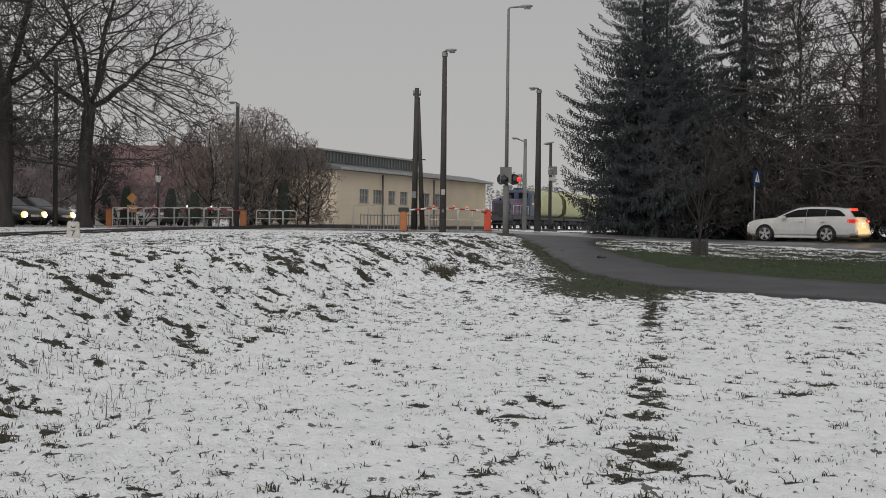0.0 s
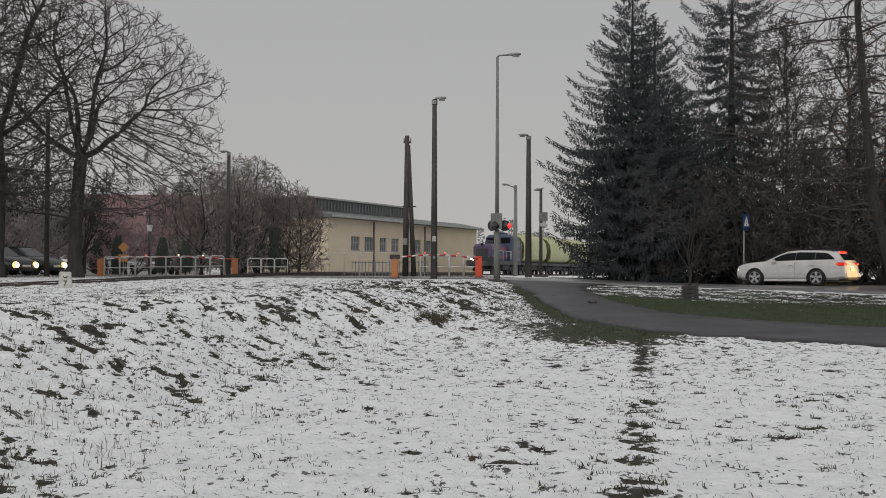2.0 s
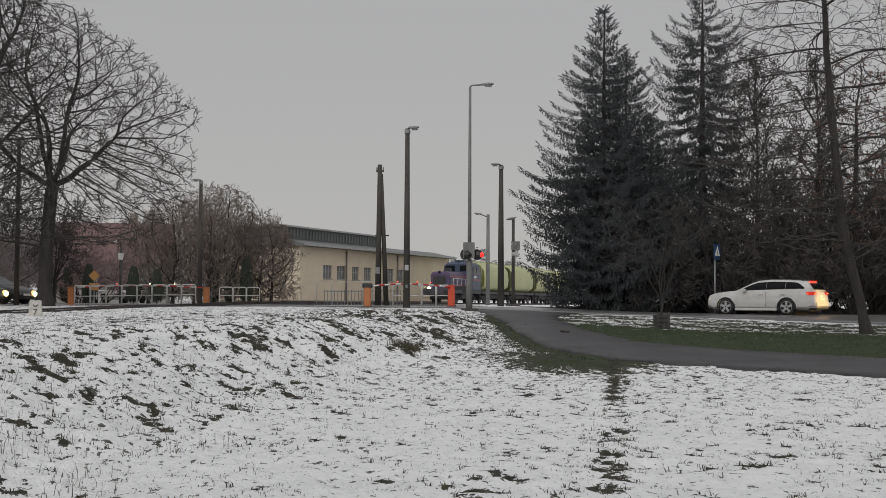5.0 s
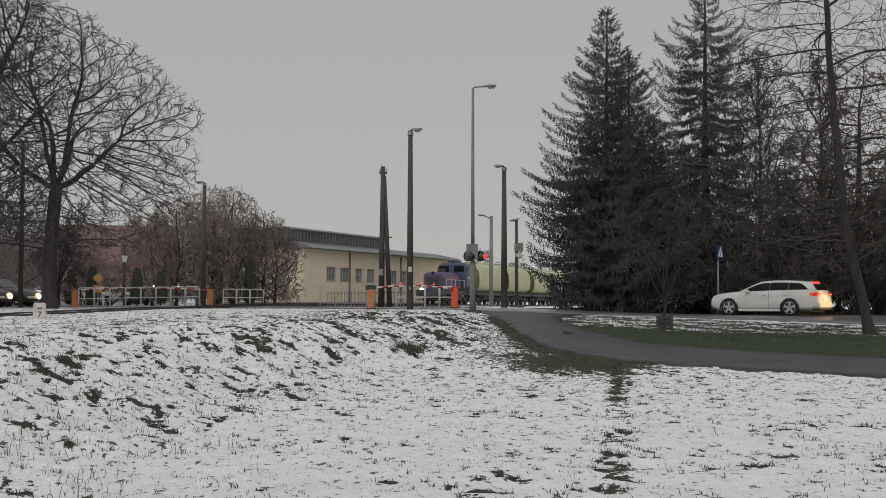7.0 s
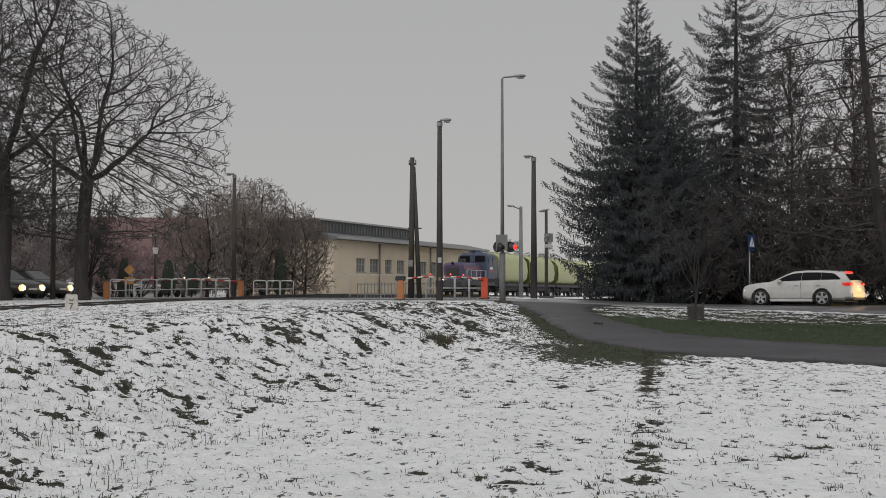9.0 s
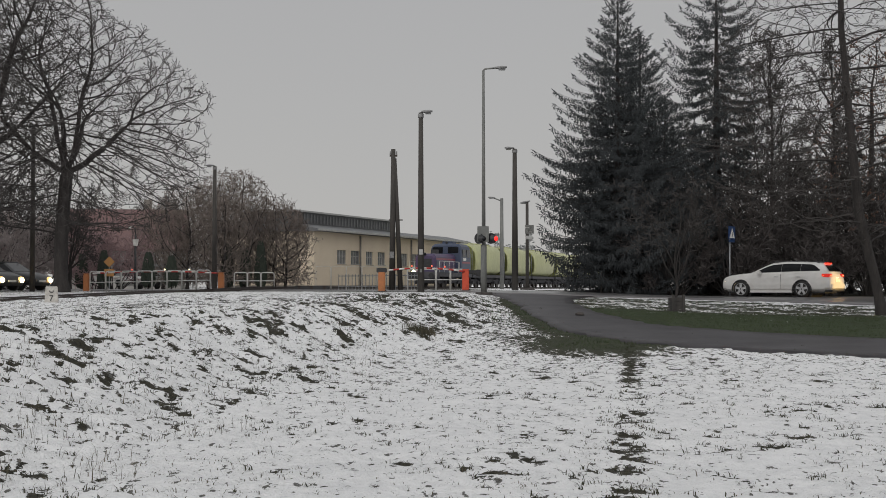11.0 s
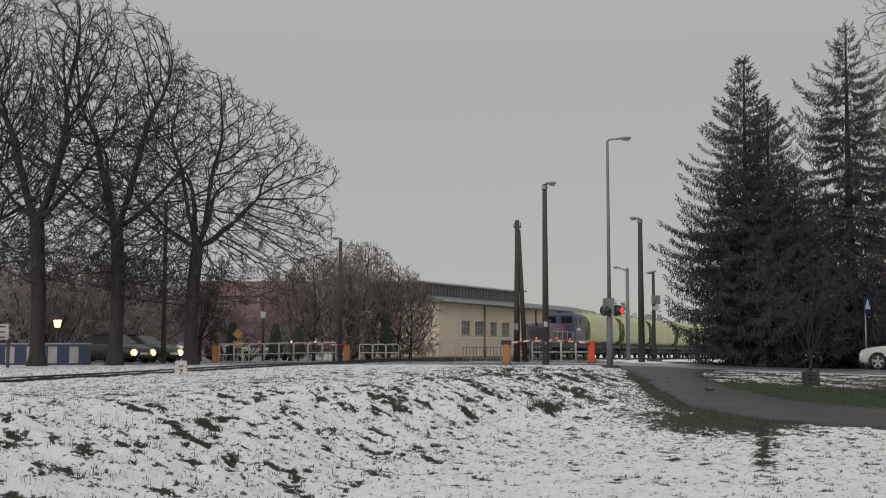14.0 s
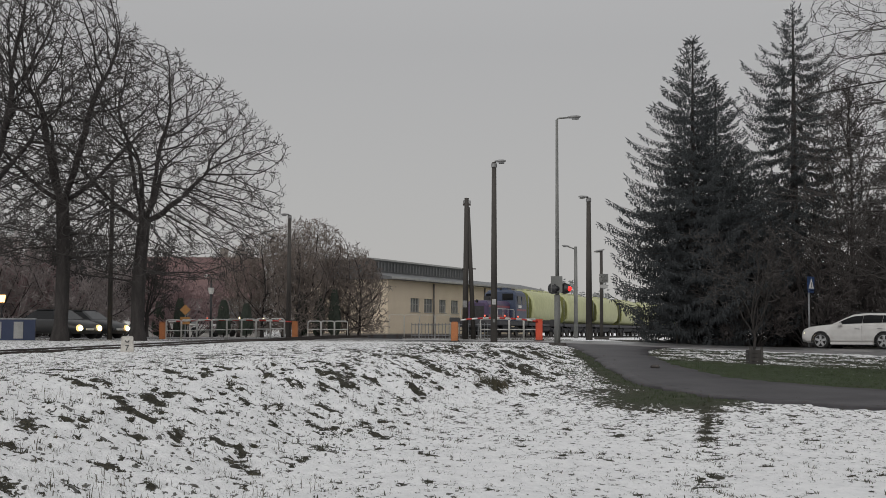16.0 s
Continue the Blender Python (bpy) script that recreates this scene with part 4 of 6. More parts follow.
        for x in (2.45, 3.42):
            boxed("door_handle", (x, x + 0.2, *sorted((sgn * 0.915, sgn * 0.95)), 0.86, 0.89), M_ALLOY, t, 0.008)
        pipe("roof_rail", [(2.15, sgn * 0.60, 1.47), (2.4, sgn * 0.59, 1.535), (4.1, sgn * 0.57, 1.52), (4.35, sgn * 0.57, 1.45)], 0.014, M_BLACK, t, 6)
        head = bmesh.new()
        box(head, 0.10, 0.34, *sorted((sgn * 0.60, sgn * 0.80)), 0.62, 0.72, 0.03)
        part("headlight", head, M_HEADW, t, "lit warm headlight")
        tail = bmesh.new()
        box(tail, 4.52, 4.87, *sorted((sgn * 0.52, sgn * 0.89)), 0.85, 0.99, 0.03)
        shell = part("tail_light", tail, M_TAILSHELL, t, "lit red tail light")
        boxed("brake_bulb", (4.60, 4.885, *sorted((sgn * 0.62, sgn * 0.80)), 0.895, 0.95), M_TAILBULB, shell, 0.02, "bright brake bulb")
        boxed("lamp_edge", (4.55, 4.66, *sorted((sgn * 0.78, sgn * 0.898)), 0.90, 0.945), M_TAILBULB, shell, 0.02)
        boxed("door_seam", (2.748, 2.754, *sorted((sgn * 0.9, sgn * 0.927)), 0.36, 1.0), M_GREYPOLE, t)
        boxed("sill", (1.35, 3.25, *sorted((sgn * 0.80, sgn * 0.92)), 0.19, 0.29), M_CAR, t, 0.02)
        for x in (0.93, 3.68):
            car_wheel(t, x, sgn * 0.80, sgn)
            V, F = [], []
            tube(V, F, [Vector((x + 0.40 * math.cos(a), sgn * 0.90, 0.345 + 0.39 * math.sin(a))) for a in np.linspace(-0.2, math.pi + 0.2, 22)], [0.034] * 22, 6)
            link_mesh("wheel_arch", V, F, M_BLACK, t, True)
    bm = bmesh.new()
    vs = [bm.verts.new(v) for v in ((4.56, -0.52, 1.36), (4.56, 0.52, 1.36), (4.80, 0.66, 1.09), (4.80, -0.66, 1.09))]
    bm.faces.new(vs)
    bmesh.ops.solidify(bm, geom=bm.faces[:], thickness=0.012)
    part("rear_window", bm, M_CARGLASS, t)
    bm = bmesh.new()
    vs = [bm.verts.new(v) for v in ((1.38, -0.70, 1.045), (1.38, 0.70, 1.045), (2.14, 0.56, 1.43), (2.14, -0.56, 1.43))]
    bm.faces.new(vs)
    bmesh.ops.solidify(bm, geom=bm.faces[:], thickness=0.014)
    part("windscreen", bm, M_CARGLASS, t)
    boxed("high_brake_light", (4.44, 4.57, -0.30, 0.30, 1.42, 1.455), M_TAIL, t, 0.01, "lit red high brake light")
    boxed("rear_bumper", (4.4, 4.95, -0.80, 0.80, 0.33, 0.60), M_CAR, t, 0.05)
    boxed("bumper_lip", (4.35, 4.96, -0.74, 0.74, 0.25, 0.33), M_BLACK, t, 0.02)
    boxed("plate_lamp", (4.885, 4.905, -0.12, 0.12, 0.81, 0.825), M_HEADW, t, 0.0, "lit plate lamp")
    boxed("plate", (4.90, 4.925, -0.26, 0.26, 0.64, 0.75), M_WHITE, t)
    for x in (0.93, 3.68):
        part("wheel_well", cyl(bmesh.new(), (x, -0.66, 0.345), (x, 0.66, 0.345), 0.43, 0.43, 28), M_BLACK, t)
    boxed("underbody", (0.3, 4.6, -0.7, 0.7, 0.17, 0.30), M_BLACK, t)
    return t


estate_car()


def waiting_car(x, y, turn, material, label, lit, lamp=M_HEAD):
    """A car queueing beyond the crossing, nose towards the viewer's side."""
    t = thing("waiting_car", pose(x, y, gz(x, y) + 0.04, 0, 0, turn), label, "car", "cars queueing beyond the rails")
    prof = [(0.0, 0.5), (0.1, 0.72), (0.9, 0.92), (1.4, 0.98), (3.6, 1.0), (4.2, 0.95), (4.3, 0.5)]
    rings = []
    for xx, zt in prof:
        w = 0.87 * (0.82 if xx < 0.05 or xx > 4.25 else 1)
        half = [(0.85 * w, 0.25), (w, 0.45), (0.98 * w, zt - 0.1), (0.88 * w, zt)]
        rings.append([(xx, -a, b) for a, b in half] + [(xx, a, b) for a, b in half[::-1]])
    part("body", loft(bmesh.new(), rings), material, t, smooth=True)
    rings = []
    for xx, zb, zt, wb, wt in ((1.15, 0.94, 0.97, 0.78, 0.74), (1.9, 0.97, 1.42, 0.8, 0.6), (3.2, 0.98, 1.44, 0.8, 0.6), (4.05, 0.95, 1.0, 0.76, 0.72)):
        half = [(wb, zb - 0.04), (wt + 0.05, zt - 0.05), (wt - 0.1, zt)]
        rings.append([(xx, -a, b) for a, b in half] + [(xx, a, b) for a, b in half[::-1]])
    part("cabin_glass", loft(bmesh.new(), rings), M_CARGLASS, t)
    boxed("roof", (1.95, 3.2, -0.58, 0.58, 1.43, 1.475), material, t, 0.02)
    for s in (-1, 1):
        bm = bmesh.new()
        bmesh.ops.create_uvsphere(bm, u_segments=14, v_segments=10, radius=0.2, matrix=Matrix.LocRotScale((0.06, s * 0.62, 0.52), None, (0.45, 1.1, 0.9)))
        # oversized dim yellow lens stands for the halo of glare round the bulb
        lens = part("headlight", bm, M_HEADHALO if s in lit else M_CARGLASS, t, "lit headlight widened to carry its halo" if s in lit else "", True)
        if s in lit:
            bm = bmesh.new()
            bmesh.ops.create_uvsphere(bm, u_segments=12, v_segments=8, radius=0.12, matrix=Matrix.Translation((0.0, s * 0.62, 0.52)))
            part("bulb", bm, lamp, lens, "bright bulb", True)
        for xx in (0.75, 3.4):
            part("wheel", cyl(bmesh.new(), (xx, s * 0.80 - 0.1, 0.31), (xx, s * 0.80 + 0.1, 0.31), 0.31, 0.31, 20), M_RUBBER, t, smooth=True)
    boxed("front_plate", (-0.03, 0.0, -0.25, 0.25, 0.42, 0.53), M_WHITE, t)
    return t


waiting_car(-19.95, 62.6, 151, M_CARSILVER, "grey car queueing with bright headlights", (-1, 1))
waiting_car(-19.38, 65.6, 158, M_CARSILVER, "grey car with one bright headlight beyond the rails", (-1,), M_HEADAMBER)
waiting_car(20.4, 51.9, -38, M_CARDARK, "dark car queueing close behind the white estate", (-1, 1))
beam = bpy.data.lights.new("headlight_beam", "SPOT")
beam.energy, beam.color, beam.spot_size, beam.spot_blend, beam.shadow_soft_size = 800, (1.0, 0.62, 0.20), radians(34), 0.9, 0.12
beam_ob = new("headlight_beam", beam)
beam_ob.matrix_world = look((20.0, 52.25, 0.62), (17.4, 54.2, 0.40))
waiting_car(-21.5, 93, 75, M_CAR, "pale car half hidden behind the railing", ())


# ---- the train ----
def bogie(parent, y, n=2, r=0.46, gap=1.8):
    b = boxed("bogie", (-0.95, 0.95, y - gap * 0.75, y + gap * 0.75, 0.42, 0.82), M_CHASSIS, parent, 0.05)
    for k in range(n):
        yy = y + (k - (n - 1) / 2) * gap
        for s in (-1, 1):
            part("wheel", cyl(bmesh.new(), (s * 0.70, yy, r), (s * 0.83, yy, r), r, r, 24), M_STEEL, b)
        part("axle", cyl(bmesh.new(), (-0.7, yy, r), (0.7, yy, r), 0.08, 0.08, 10), M_STEEL, b)
    for s in (-1, 1):
        for k in range(n):
            yy = y + (k - (n - 1) / 2) * gap
            boxed("axle_box", (*sorted((s * 0.95, s * 1.12)), yy - 0.16, yy + 0.16, 0.36, 0.66), M_CHASSIS, b, 0.03)
    return b


def buffers(parent, y, way):
    for s in (-1, 1):
        part("buffer", cyl(bmesh.new(), (s * 0.87, y, 1.06), (s * 0.87, y + way * 0.5, 1.06), 0.10, 0.10, 12), M_BLACK, parent)
        part("buffer_plate", cyl(bmesh.new(), (s * 0.87, y + way * 0.5, 1.06), (s * 0.87, y + way * 0.55, 1.06), 0.23, 0.23, 16), M_BLACK, parent)


def locomotive():
    """Diesel shunter: long hood towards -y (its front), cab behind, short end."""
    t = thing("locomotive", pose(0, 0, 0), "blue and purple diesel locomotive rolling slowly on the rails", "locomotive")
    boxed("frame", (-1.45, 1.45, 0.3, 10.2, 0.95, 1.35), M_CHASSIS, t, 0.04)
    rings = []
    for y, w, zt in ((0.75, 0.80, 2.75), (1.0, 0.92, 2.95), (6.8, 0.92, 3.02), (6.9, 0.92, 3.02)):
        half = [(w, 1.36), (w, zt - 0.28), (w * 0.82, zt - 0.06), (w * 0.5, zt)]
        rings.append([(-a, y, b) for a, b in half] + [(a, y, b) for a, b in half[::-1]])
    hood = part("hood", loft(bmesh.new(), rings), M_LOCOPURPLE, t, "purple engine hood")
    for s in (-1, 1):
        for z0, z1, m in ((1.62, 1.78, M_LOCORED), (2.42, 2.58, M_LOCORED), (1.36, 1.52, M_LOCOBLUE)):
            boxed("stripe", (*sorted((s * 0.921, s * 0.935)), 1.0, 6.6, z0, z1), m, hood)
        for k in range(6):
            boxed("hood_door", (*sorted((s * 0.922, s * 0.95)), 1.1 + k * 0.84, 1.84 + k * 0.84, 1.85, 2.38), M_LOCOPURPLE if k % 3 else M_LOCOBLUE, hood, 0.01)
        pipe("handrail", rounded_path([(s * 1.35, 0.6, 1.35), (s * 1.35, 0.6, 2.3), (s * 1.35, 6.5, 2.3), (s * 1.35, 6.5, 1.4)], 0.1), 0.025, M_RAILING, t, 6)
        for k in range(4):
            pipe("handrail_post", [(s * 1.35, 2 + k * 1.4, 1.35), (s * 1.35, 2 + k * 1.4, 2.3)], 0.02, M_RAILING, t, 6)
    boxed("exhaust", (-0.25, 0.25, 3.2, 3.9, 2.95, 3.35), M_BLACK, hood, 0.03)
    boxed("radiator_grille", (-0.6, 0.6, 0.72, 0.76, 1.6, 2.5), M_BLACK, hood)
    rings = []
    for y, w, zt in ((6.7, 1.42, 3.8), (7.0, 1.46, 4.0), (9.5, 1.46, 4.0), (9.9, 1.42, 3.8)):
        half = [(w, 1.36), (w, 3.0), (w * 0.94, zt - 0.28), (w * 0.75, zt - 0.05), (w * 0.4, zt)]
        rings.append([(-a, y, b) for a, b in half] + [(a, y, b) for a, b in half[::-1]])
    cab = part("cab", loft(bmesh.new(), rings), M_LOCOBLUE, t, "dark blue driver's cab")
    for s in (-1, 1):
        for y0, y1 in ((7.1, 8.1), (8.4, 9.4)):
            boxed("side_window", (*sorted((s * 1.44, s * 1.475)), y0, y1, 2.75, 3.45), M_CARGLASS, cab, 0.01)
        boxed("cab_band", (*sorted((s * 1.461, s * 1.475)), 7.0, 9.5, 2.2, 2.36), M_LOCORED, cab)
        boxed("number_panel", (*sorted((s * 1.476, s * 1.49)), 7.3, 8.2, 2.45, 2.68), M_WHITE, cab)
        boxed("front_window", (*sorted((s * 0.25, s * 1.2)), 6.64, 6.71, 3.12, 3.66), M_CARGLASS, cab, 0.01)
    boxed("roof_vent", (-0.5, 0.5, 7.3, 8.4, 3.96, 4.2), M_LOCOBLUE, cab, 0.04)
    boxed("roof_horn", (-0.06, 0.06, 6.9, 7.2, 3.98, 4.16), M_BLACK, cab, 0.02)
    boxed("front_beam", (-1.4, 1.4, 0.25, 0.45, 0.8, 1.4), M_CHASSIS, t, 0.03)
    boxed("fuel_tank", (-1.2, 1.2, 3.9, 6.2, 0.45, 0.95), M_CHASSIS, t, 0.06)
    boxed("step", (-1.4, 1.4, 0.35, 0.7, 0.5, 0.56), M_CHASSIS, t)
    bm = bmesh.new()
    bmesh.ops.create_uvsphere(bm, u_segments=14, v_segments=8, radius=0.17, matrix=Matrix.Translation((-0.98, 0.62, 1.38)))
    part("marker_lamp", bm, M_HEAD, t, "lit warm marker lamp", True)
    for x, z in ((0.86, 1.62), (0.0, 2.9)):
        bm = bmesh.new()
        bmesh.ops.create_uvsphere(bm, u_segments=14, v_segments=8, radius=0.13, matrix=Matrix.Translation((x, 0.72, z)))
        part("front_lamp", bm, M_CARGLASS, t, "", True)
    bogie(t, 2.4), bogie(t, 8.0)
    buffers(t, 0.3, -1), buffers(t, 10.2, 1)
    return t


def hopper_wagon():
    """Bogie hopper wagon with a round-shouldered lime body."""
    t = thing("hopper_wagon", pose(0, 0, 0), "lime yellow covered hopper wagon with grimy, shade-dark ends", "wagon", "hopper wagons")
    boxed("frame", (-1.3, 1.3, 0.3, 11.5, 0.95, 1.25), M_CHASSIS, t, 0.03)
    rings = []
    for y, k in ((1.15, 0.90), (1.25, 0.96), (1.5, 1.0), (10.3, 1.0), (10.55, 0.96), (10.65, 0.90)):
        half = [(0.75 * k, 1.26), (1.42 * k, 1.75), (1.52 * k, 2.5), (1.42 * k, 3.35), (1.05 * k, 3.9 * (0.94 + 0.06 * k)), (0.5 * k, 4.12 * (0.94 + 0.06 * k))]
        rings.append([(-a, y, b) for a, b in half] + [(a, y, b) for a, b in half[::-1]])
    body = part("body", loft(bmesh.new(), rings), M_LIME, t, "lime yellow hopper body", True)
    # end plates in darker lime: grime plus the painted shade of the recess
    for y in (1.12, 10.68):
        bm = bmesh.new()
        k = 0.86
        half = [(0.75 * k, 1.3), (1.42 * k, 1.75), (1.52 * k, 2.5), (1.42 * k, 3.3), (1.0 * k, 3.8), (0.5 * k, 4.0)]
        vs = [bm.verts.new((-a, y, b)) for a, b in half] + [bm.verts.new((a, y, b)) for a, b in half[::-1]]
        bm.faces.new(vs)
        bmesh.ops.solidify(bm, geom=bm.faces[:], thickness=0.03)
        part("end_plate", bm, M_LIMEDARK, t, "grimy end plate with shade put into its colour")
    for k in range(5):
        y = 2.4 + k * 1.75
        V, F = [], []
        ring = [Vector((-a * 1.004, y, b)) for a, b in ((1.42, 1.8), (1.52, 2.5), (1.42, 3.35), (1.05, 3.88), (0.5, 4.12))]
        tube(V, F, ring, [0.035] * len(ring), 5)
        link_mesh("rib", V, F, M_LIME, body)
    boxed("roof_walkway", (-0.35, 0.35, 1.3, 10.5, 4.12, 4.19), M_GALV, t)
    for k in range(4):
        boxed("hatch", (-0.55, 0.55, 2.0 + k * 2.1, 3.0 + k * 2.1, 4.08, 4.24), M_LIME, t, 0.04)
    for k in range(3):
        boxed("lettering_bar", (-1.535, -1.525, 3.2 + k * 1.6, 4.3 + k * 1.6, 2.36, 2.52), M_LIMEDARK, t)
    boxed("hopper_chute", (-1.0, 1.0, 3.6, 8.2, 0.5, 1.0), M_CHASSIS, t, 0.1)
    for yy in (0.7, 11.1):
        for s in (-1, 1):
            pipe("ladder", [(s * 1.1, yy, 1.2), (s * 1.1, yy, 3.6)], 0.03, M_GALV, t, 5)
    bogie(t, 2.0), bogie(t, 9.8)
    buffers(t, 0.3, -1), buffers(t, 11.5, 1)
    return t


loco = locomotive()
wagon = hopper_wagon()
TRAIN = [(loco, 0.0), (wagon, 10.8)]
for k in range(1, 6):
    TRAIN.append((copy_thing(wagon, pose(0, 0, 0)), 10.8 + 12.0 * k))


# ---- buildings ----
def hall():
    """Cream workshop hall: long wall with barred windows, low roof, grey clerestory on top."""
    t = thing("workshop_hall", pose(-9.37, 110, 0.0, 0, 0, math.degrees(math.atan2(0.920, 0.391))), "long cream plastered hall with grey roof and clerestory", "building")
    ln, H = 35.0, 5.15
    wins = [(4.34, 6.13), (7.08, 8.92), (10.24, 11.75), (12.82, 14.5), (18.13, 19.79), (20.92, 22.35)]
    xs = [0.0]
    for a, b in wins:
        xs += [a, b]
    xs.append(ln)
    boxed("wall_sill", (0, ln, 0, 0.4, 0.5, 2.45), M_PLASTER, t)
    boxed("wall_head", (0, ln, 0, 0.4, 3.65, H), M_PLASTER, t)
    for a, b in zip(xs[::2], xs[1::2]):
        boxed("wall_pier", (a, b, 0, 0.4, 2.45, 3.65), M_PLASTER, t)
    boxed("plinth", (-0.03, ln + 0.03, -0.03, 9.0, -0.3, 0.5), M_PLINTH, t)
    for a, b in wins:
        pane = boxed("window", (a, b, 0.16, 0.2, 2.45, 3.65), M_WINDOW, t)
        boxed("sill", (a - 0.05, b + 0.05, -0.06, 0.1, 2.39, 2.446), M_FASCIA, pane)
        for k in range(4):
            x = a + 0.05 + k * (b - a - 0.1) / 3
            boxed("mullion", (x - 0.05, x + 0.05, 0.08, 0.156, 2.45, 3.65), M_FASCIA, pane)
        boxed("transom", (a, b, 0.09, 0.15, 3.1, 3.16), M_FASCIA, pane)
    for x in (8.9, 20.6):
        pipe("downpipe", [(x, -0.08, 0.2), (x, -0.08, H - 0.1)], 0.09, M_PLINTH, t, 8)
    boxed("gable_wall", (0, 0.4, 0.404, 9, 0.504, H), M_PLASTER, t)
    boxed("far_gable", (ln - 0.4, ln, 0.404, 9, 0.504, H), M_PLASTER, t)
    boxed("back_wall", (0, ln, 9.004, 9.4, 0.504, H), M_PLASTER, t)
    bm = bmesh.new()
    sec = [(-0.6, H + 0.004), (-0.6, H + 0.2), (2.1, H + 0.75), (7.5, H + 0.75), (10, H + 0.2), (10, H + 0.004)]
    loft(bm, [[(-0.4, y, z) for y, z in sec], [(ln + 0.5, y, z) for y, z in sec]])
    part("roof", bm, M_ROOF, t)
    boxed("gutter", (-0.4, ln + 0.5, -0.74, -0.604, H + 0.02, H + 0.2), M_FASCIA, t, 0.02)
    cl = boxed("clerestory", (0.2, 20.2, 2.0, 7.4, H + 0.6, 6.9), M_CLAD, t)
    boxed("clerestory_roof", (-0.1, 20.5, 1.75, 7.7, 6.904, 7.05), M_FASCIA, cl)
    x = 0.5
    while x < 20.0:
        boxed("cladding_rib", (x, x + 0.18, 1.93, 1.997, H + 0.85, 6.75), M_ROOF, cl)
        x += 0.62


hall()


def house():
    t = thing("house", pose(-26.2, 112, 0.1, 0, 0, 8), "two-storey grey house with a dull red tiled roof", "house")
    boxed("wall", (-5, 5, 0, 9, -0.3, 3.6), M_HOUSEWALL, t)
    bm = bmesh.new()
    sec = [(-0.6, 3.4), (-0.6, 3.6), (4.5, 7.3), (9.6, 3.6), (9.6, 3.4), (4.5, 7.05)]
    loft(bm, [[(-5.5, y, z) for y, z in sec], [(5.5, y, z) for y, z in sec]])
    roof = part("roof", bm, M_ROOFTILE, t)
    for s in (-4.99, 4.79):
        bm = bmesh.new()
        vs = [bm.verts.new((s, y, z)) for y, z in ((0, 3.6), (9, 3.6), (4.5, 6.9))]
        bm.faces.new(vs)
        bmesh.ops.solidify(bm, geom=bm.faces[:], thickness=0.2)
        part("gable", bm, M_HOUSEWALL, t)
    boxed("chimney", (1.5, 2.2, 4.6, 5.3, 6.2, 8.2), M_PLINTH, roof)
    for x in (-3.6, -0.6, 2.4):
        w = boxed("window", (x, x + 1.2, -0.05, -0.004, 1.2, 2.6), M_WINDOW, t)
        boxed("window_frame", (x - 0.08, x + 1.28, -0.09, -0.054, 2.6, 2.68), M_WHITE, w)
        boxed("window_sill", (x - 0.08, x + 1.28, -0.12, -0.054, 1.12, 1.2), M_WHITE, w)


house()


def low_pavilion():
    """Dark blue fence of a yard with pale panels."""
    t = thing("panel_fence", pose(-27.4, 58.5, gz(-24, 58), 0, 0, 0), "dark blue yard fence with pale upright panels", "fence")
    boxed("backing", (0, 6.2, 0, 0.08, -0.1, 0.95), M_BLUEPANEL, t)
    boxed("top_rail", (-0.05, 6.25, -0.03, 0.11, 0.954, 1.02), M_GALV, t, 0.01)
    for k in range(6):
        x = 0.12 + k * 1.02
        boxed("pale_panel", (x, x + 0.44, -0.03, -0.004, 0.08, 0.85), M_FASCIA, t, 0.005)


low_pavilion()


def park_lamp():
    t = thing("park_lamp", pose(-18.0, 80.5, gz(-18, 80.5)), "dark park lamp post with a pale lantern", "street lamp")
    part("post", cyl(bmesh.new(), (0, 0, -0.2), (0, 0, 3.5), 0.08, 0.06, 10), M_BLACK, t, smooth=True)
    pipe("crook", rounded_path([(0, 0, 3.4), (0, 0, 3.9), (-0.35, 0, 3.95)], 0.2), 0.04, M_BLACK, t)
    part("lantern", cyl(bmesh.new(), (0, 0, 2.75), (0, 0, 3.15), 0.13, 0.2, 10), M_WHITE, t)
    part("lamp_bulb", cyl(bmesh.new(), (-0.4, 0, 3.84), (-0.25, 0, 3.96), 0.1, 0.06, 10), M_WHITE, t)


park_lamp()


def lit_lantern():
    x, y = -23.45, 60.2
    t = thing("wall_lantern", pose(x, y, gz(x, y)), "lit amber lantern on a slim dark post", "street lamp")
    part("post", cyl(bmesh.new(), (0, 0.05, -0.2), (0, 0.05, 1.75), 0.045, 0.04, 10), M_BLACK, t)
    part("lantern_glass", cyl(bmesh.new(), (0, 0, 1.78), (0, 0, 2.12), 0.13, 0.19, 12), M_SODIUM, t, "glowing amber lantern glass")
    part("lantern_cap", cyl(bmesh.new(), (0, 0, 2.125), (0, 0, 2.25), 0.24, 0.05, 12), M_BLACK, t)


lit_lantern()


def notice_board():
    t = thing("notice_board", pose(-22.85, 52, gz(-22.8, 52)), "pale grey notice board on two posts beside a tree", "sign")
    for x in (-0.5, 0.5):
        boxed("post", (x - 0.05, x + 0.05, 0, 0.1, -0.2, 1.1), M_DARKPOLE, t)
    b = boxed("board", (-0.55, 0.55, -0.05, -0.004, 1.15, 1.8), M_FASCIA, t, 0.01)
    for z in (1.72, 1.5, 1.28):
        boxed("text_bar", (-0.42, 0.42, -0.058, -0.052, z - 0.06, z), M_BLACK, b)


notice_board()


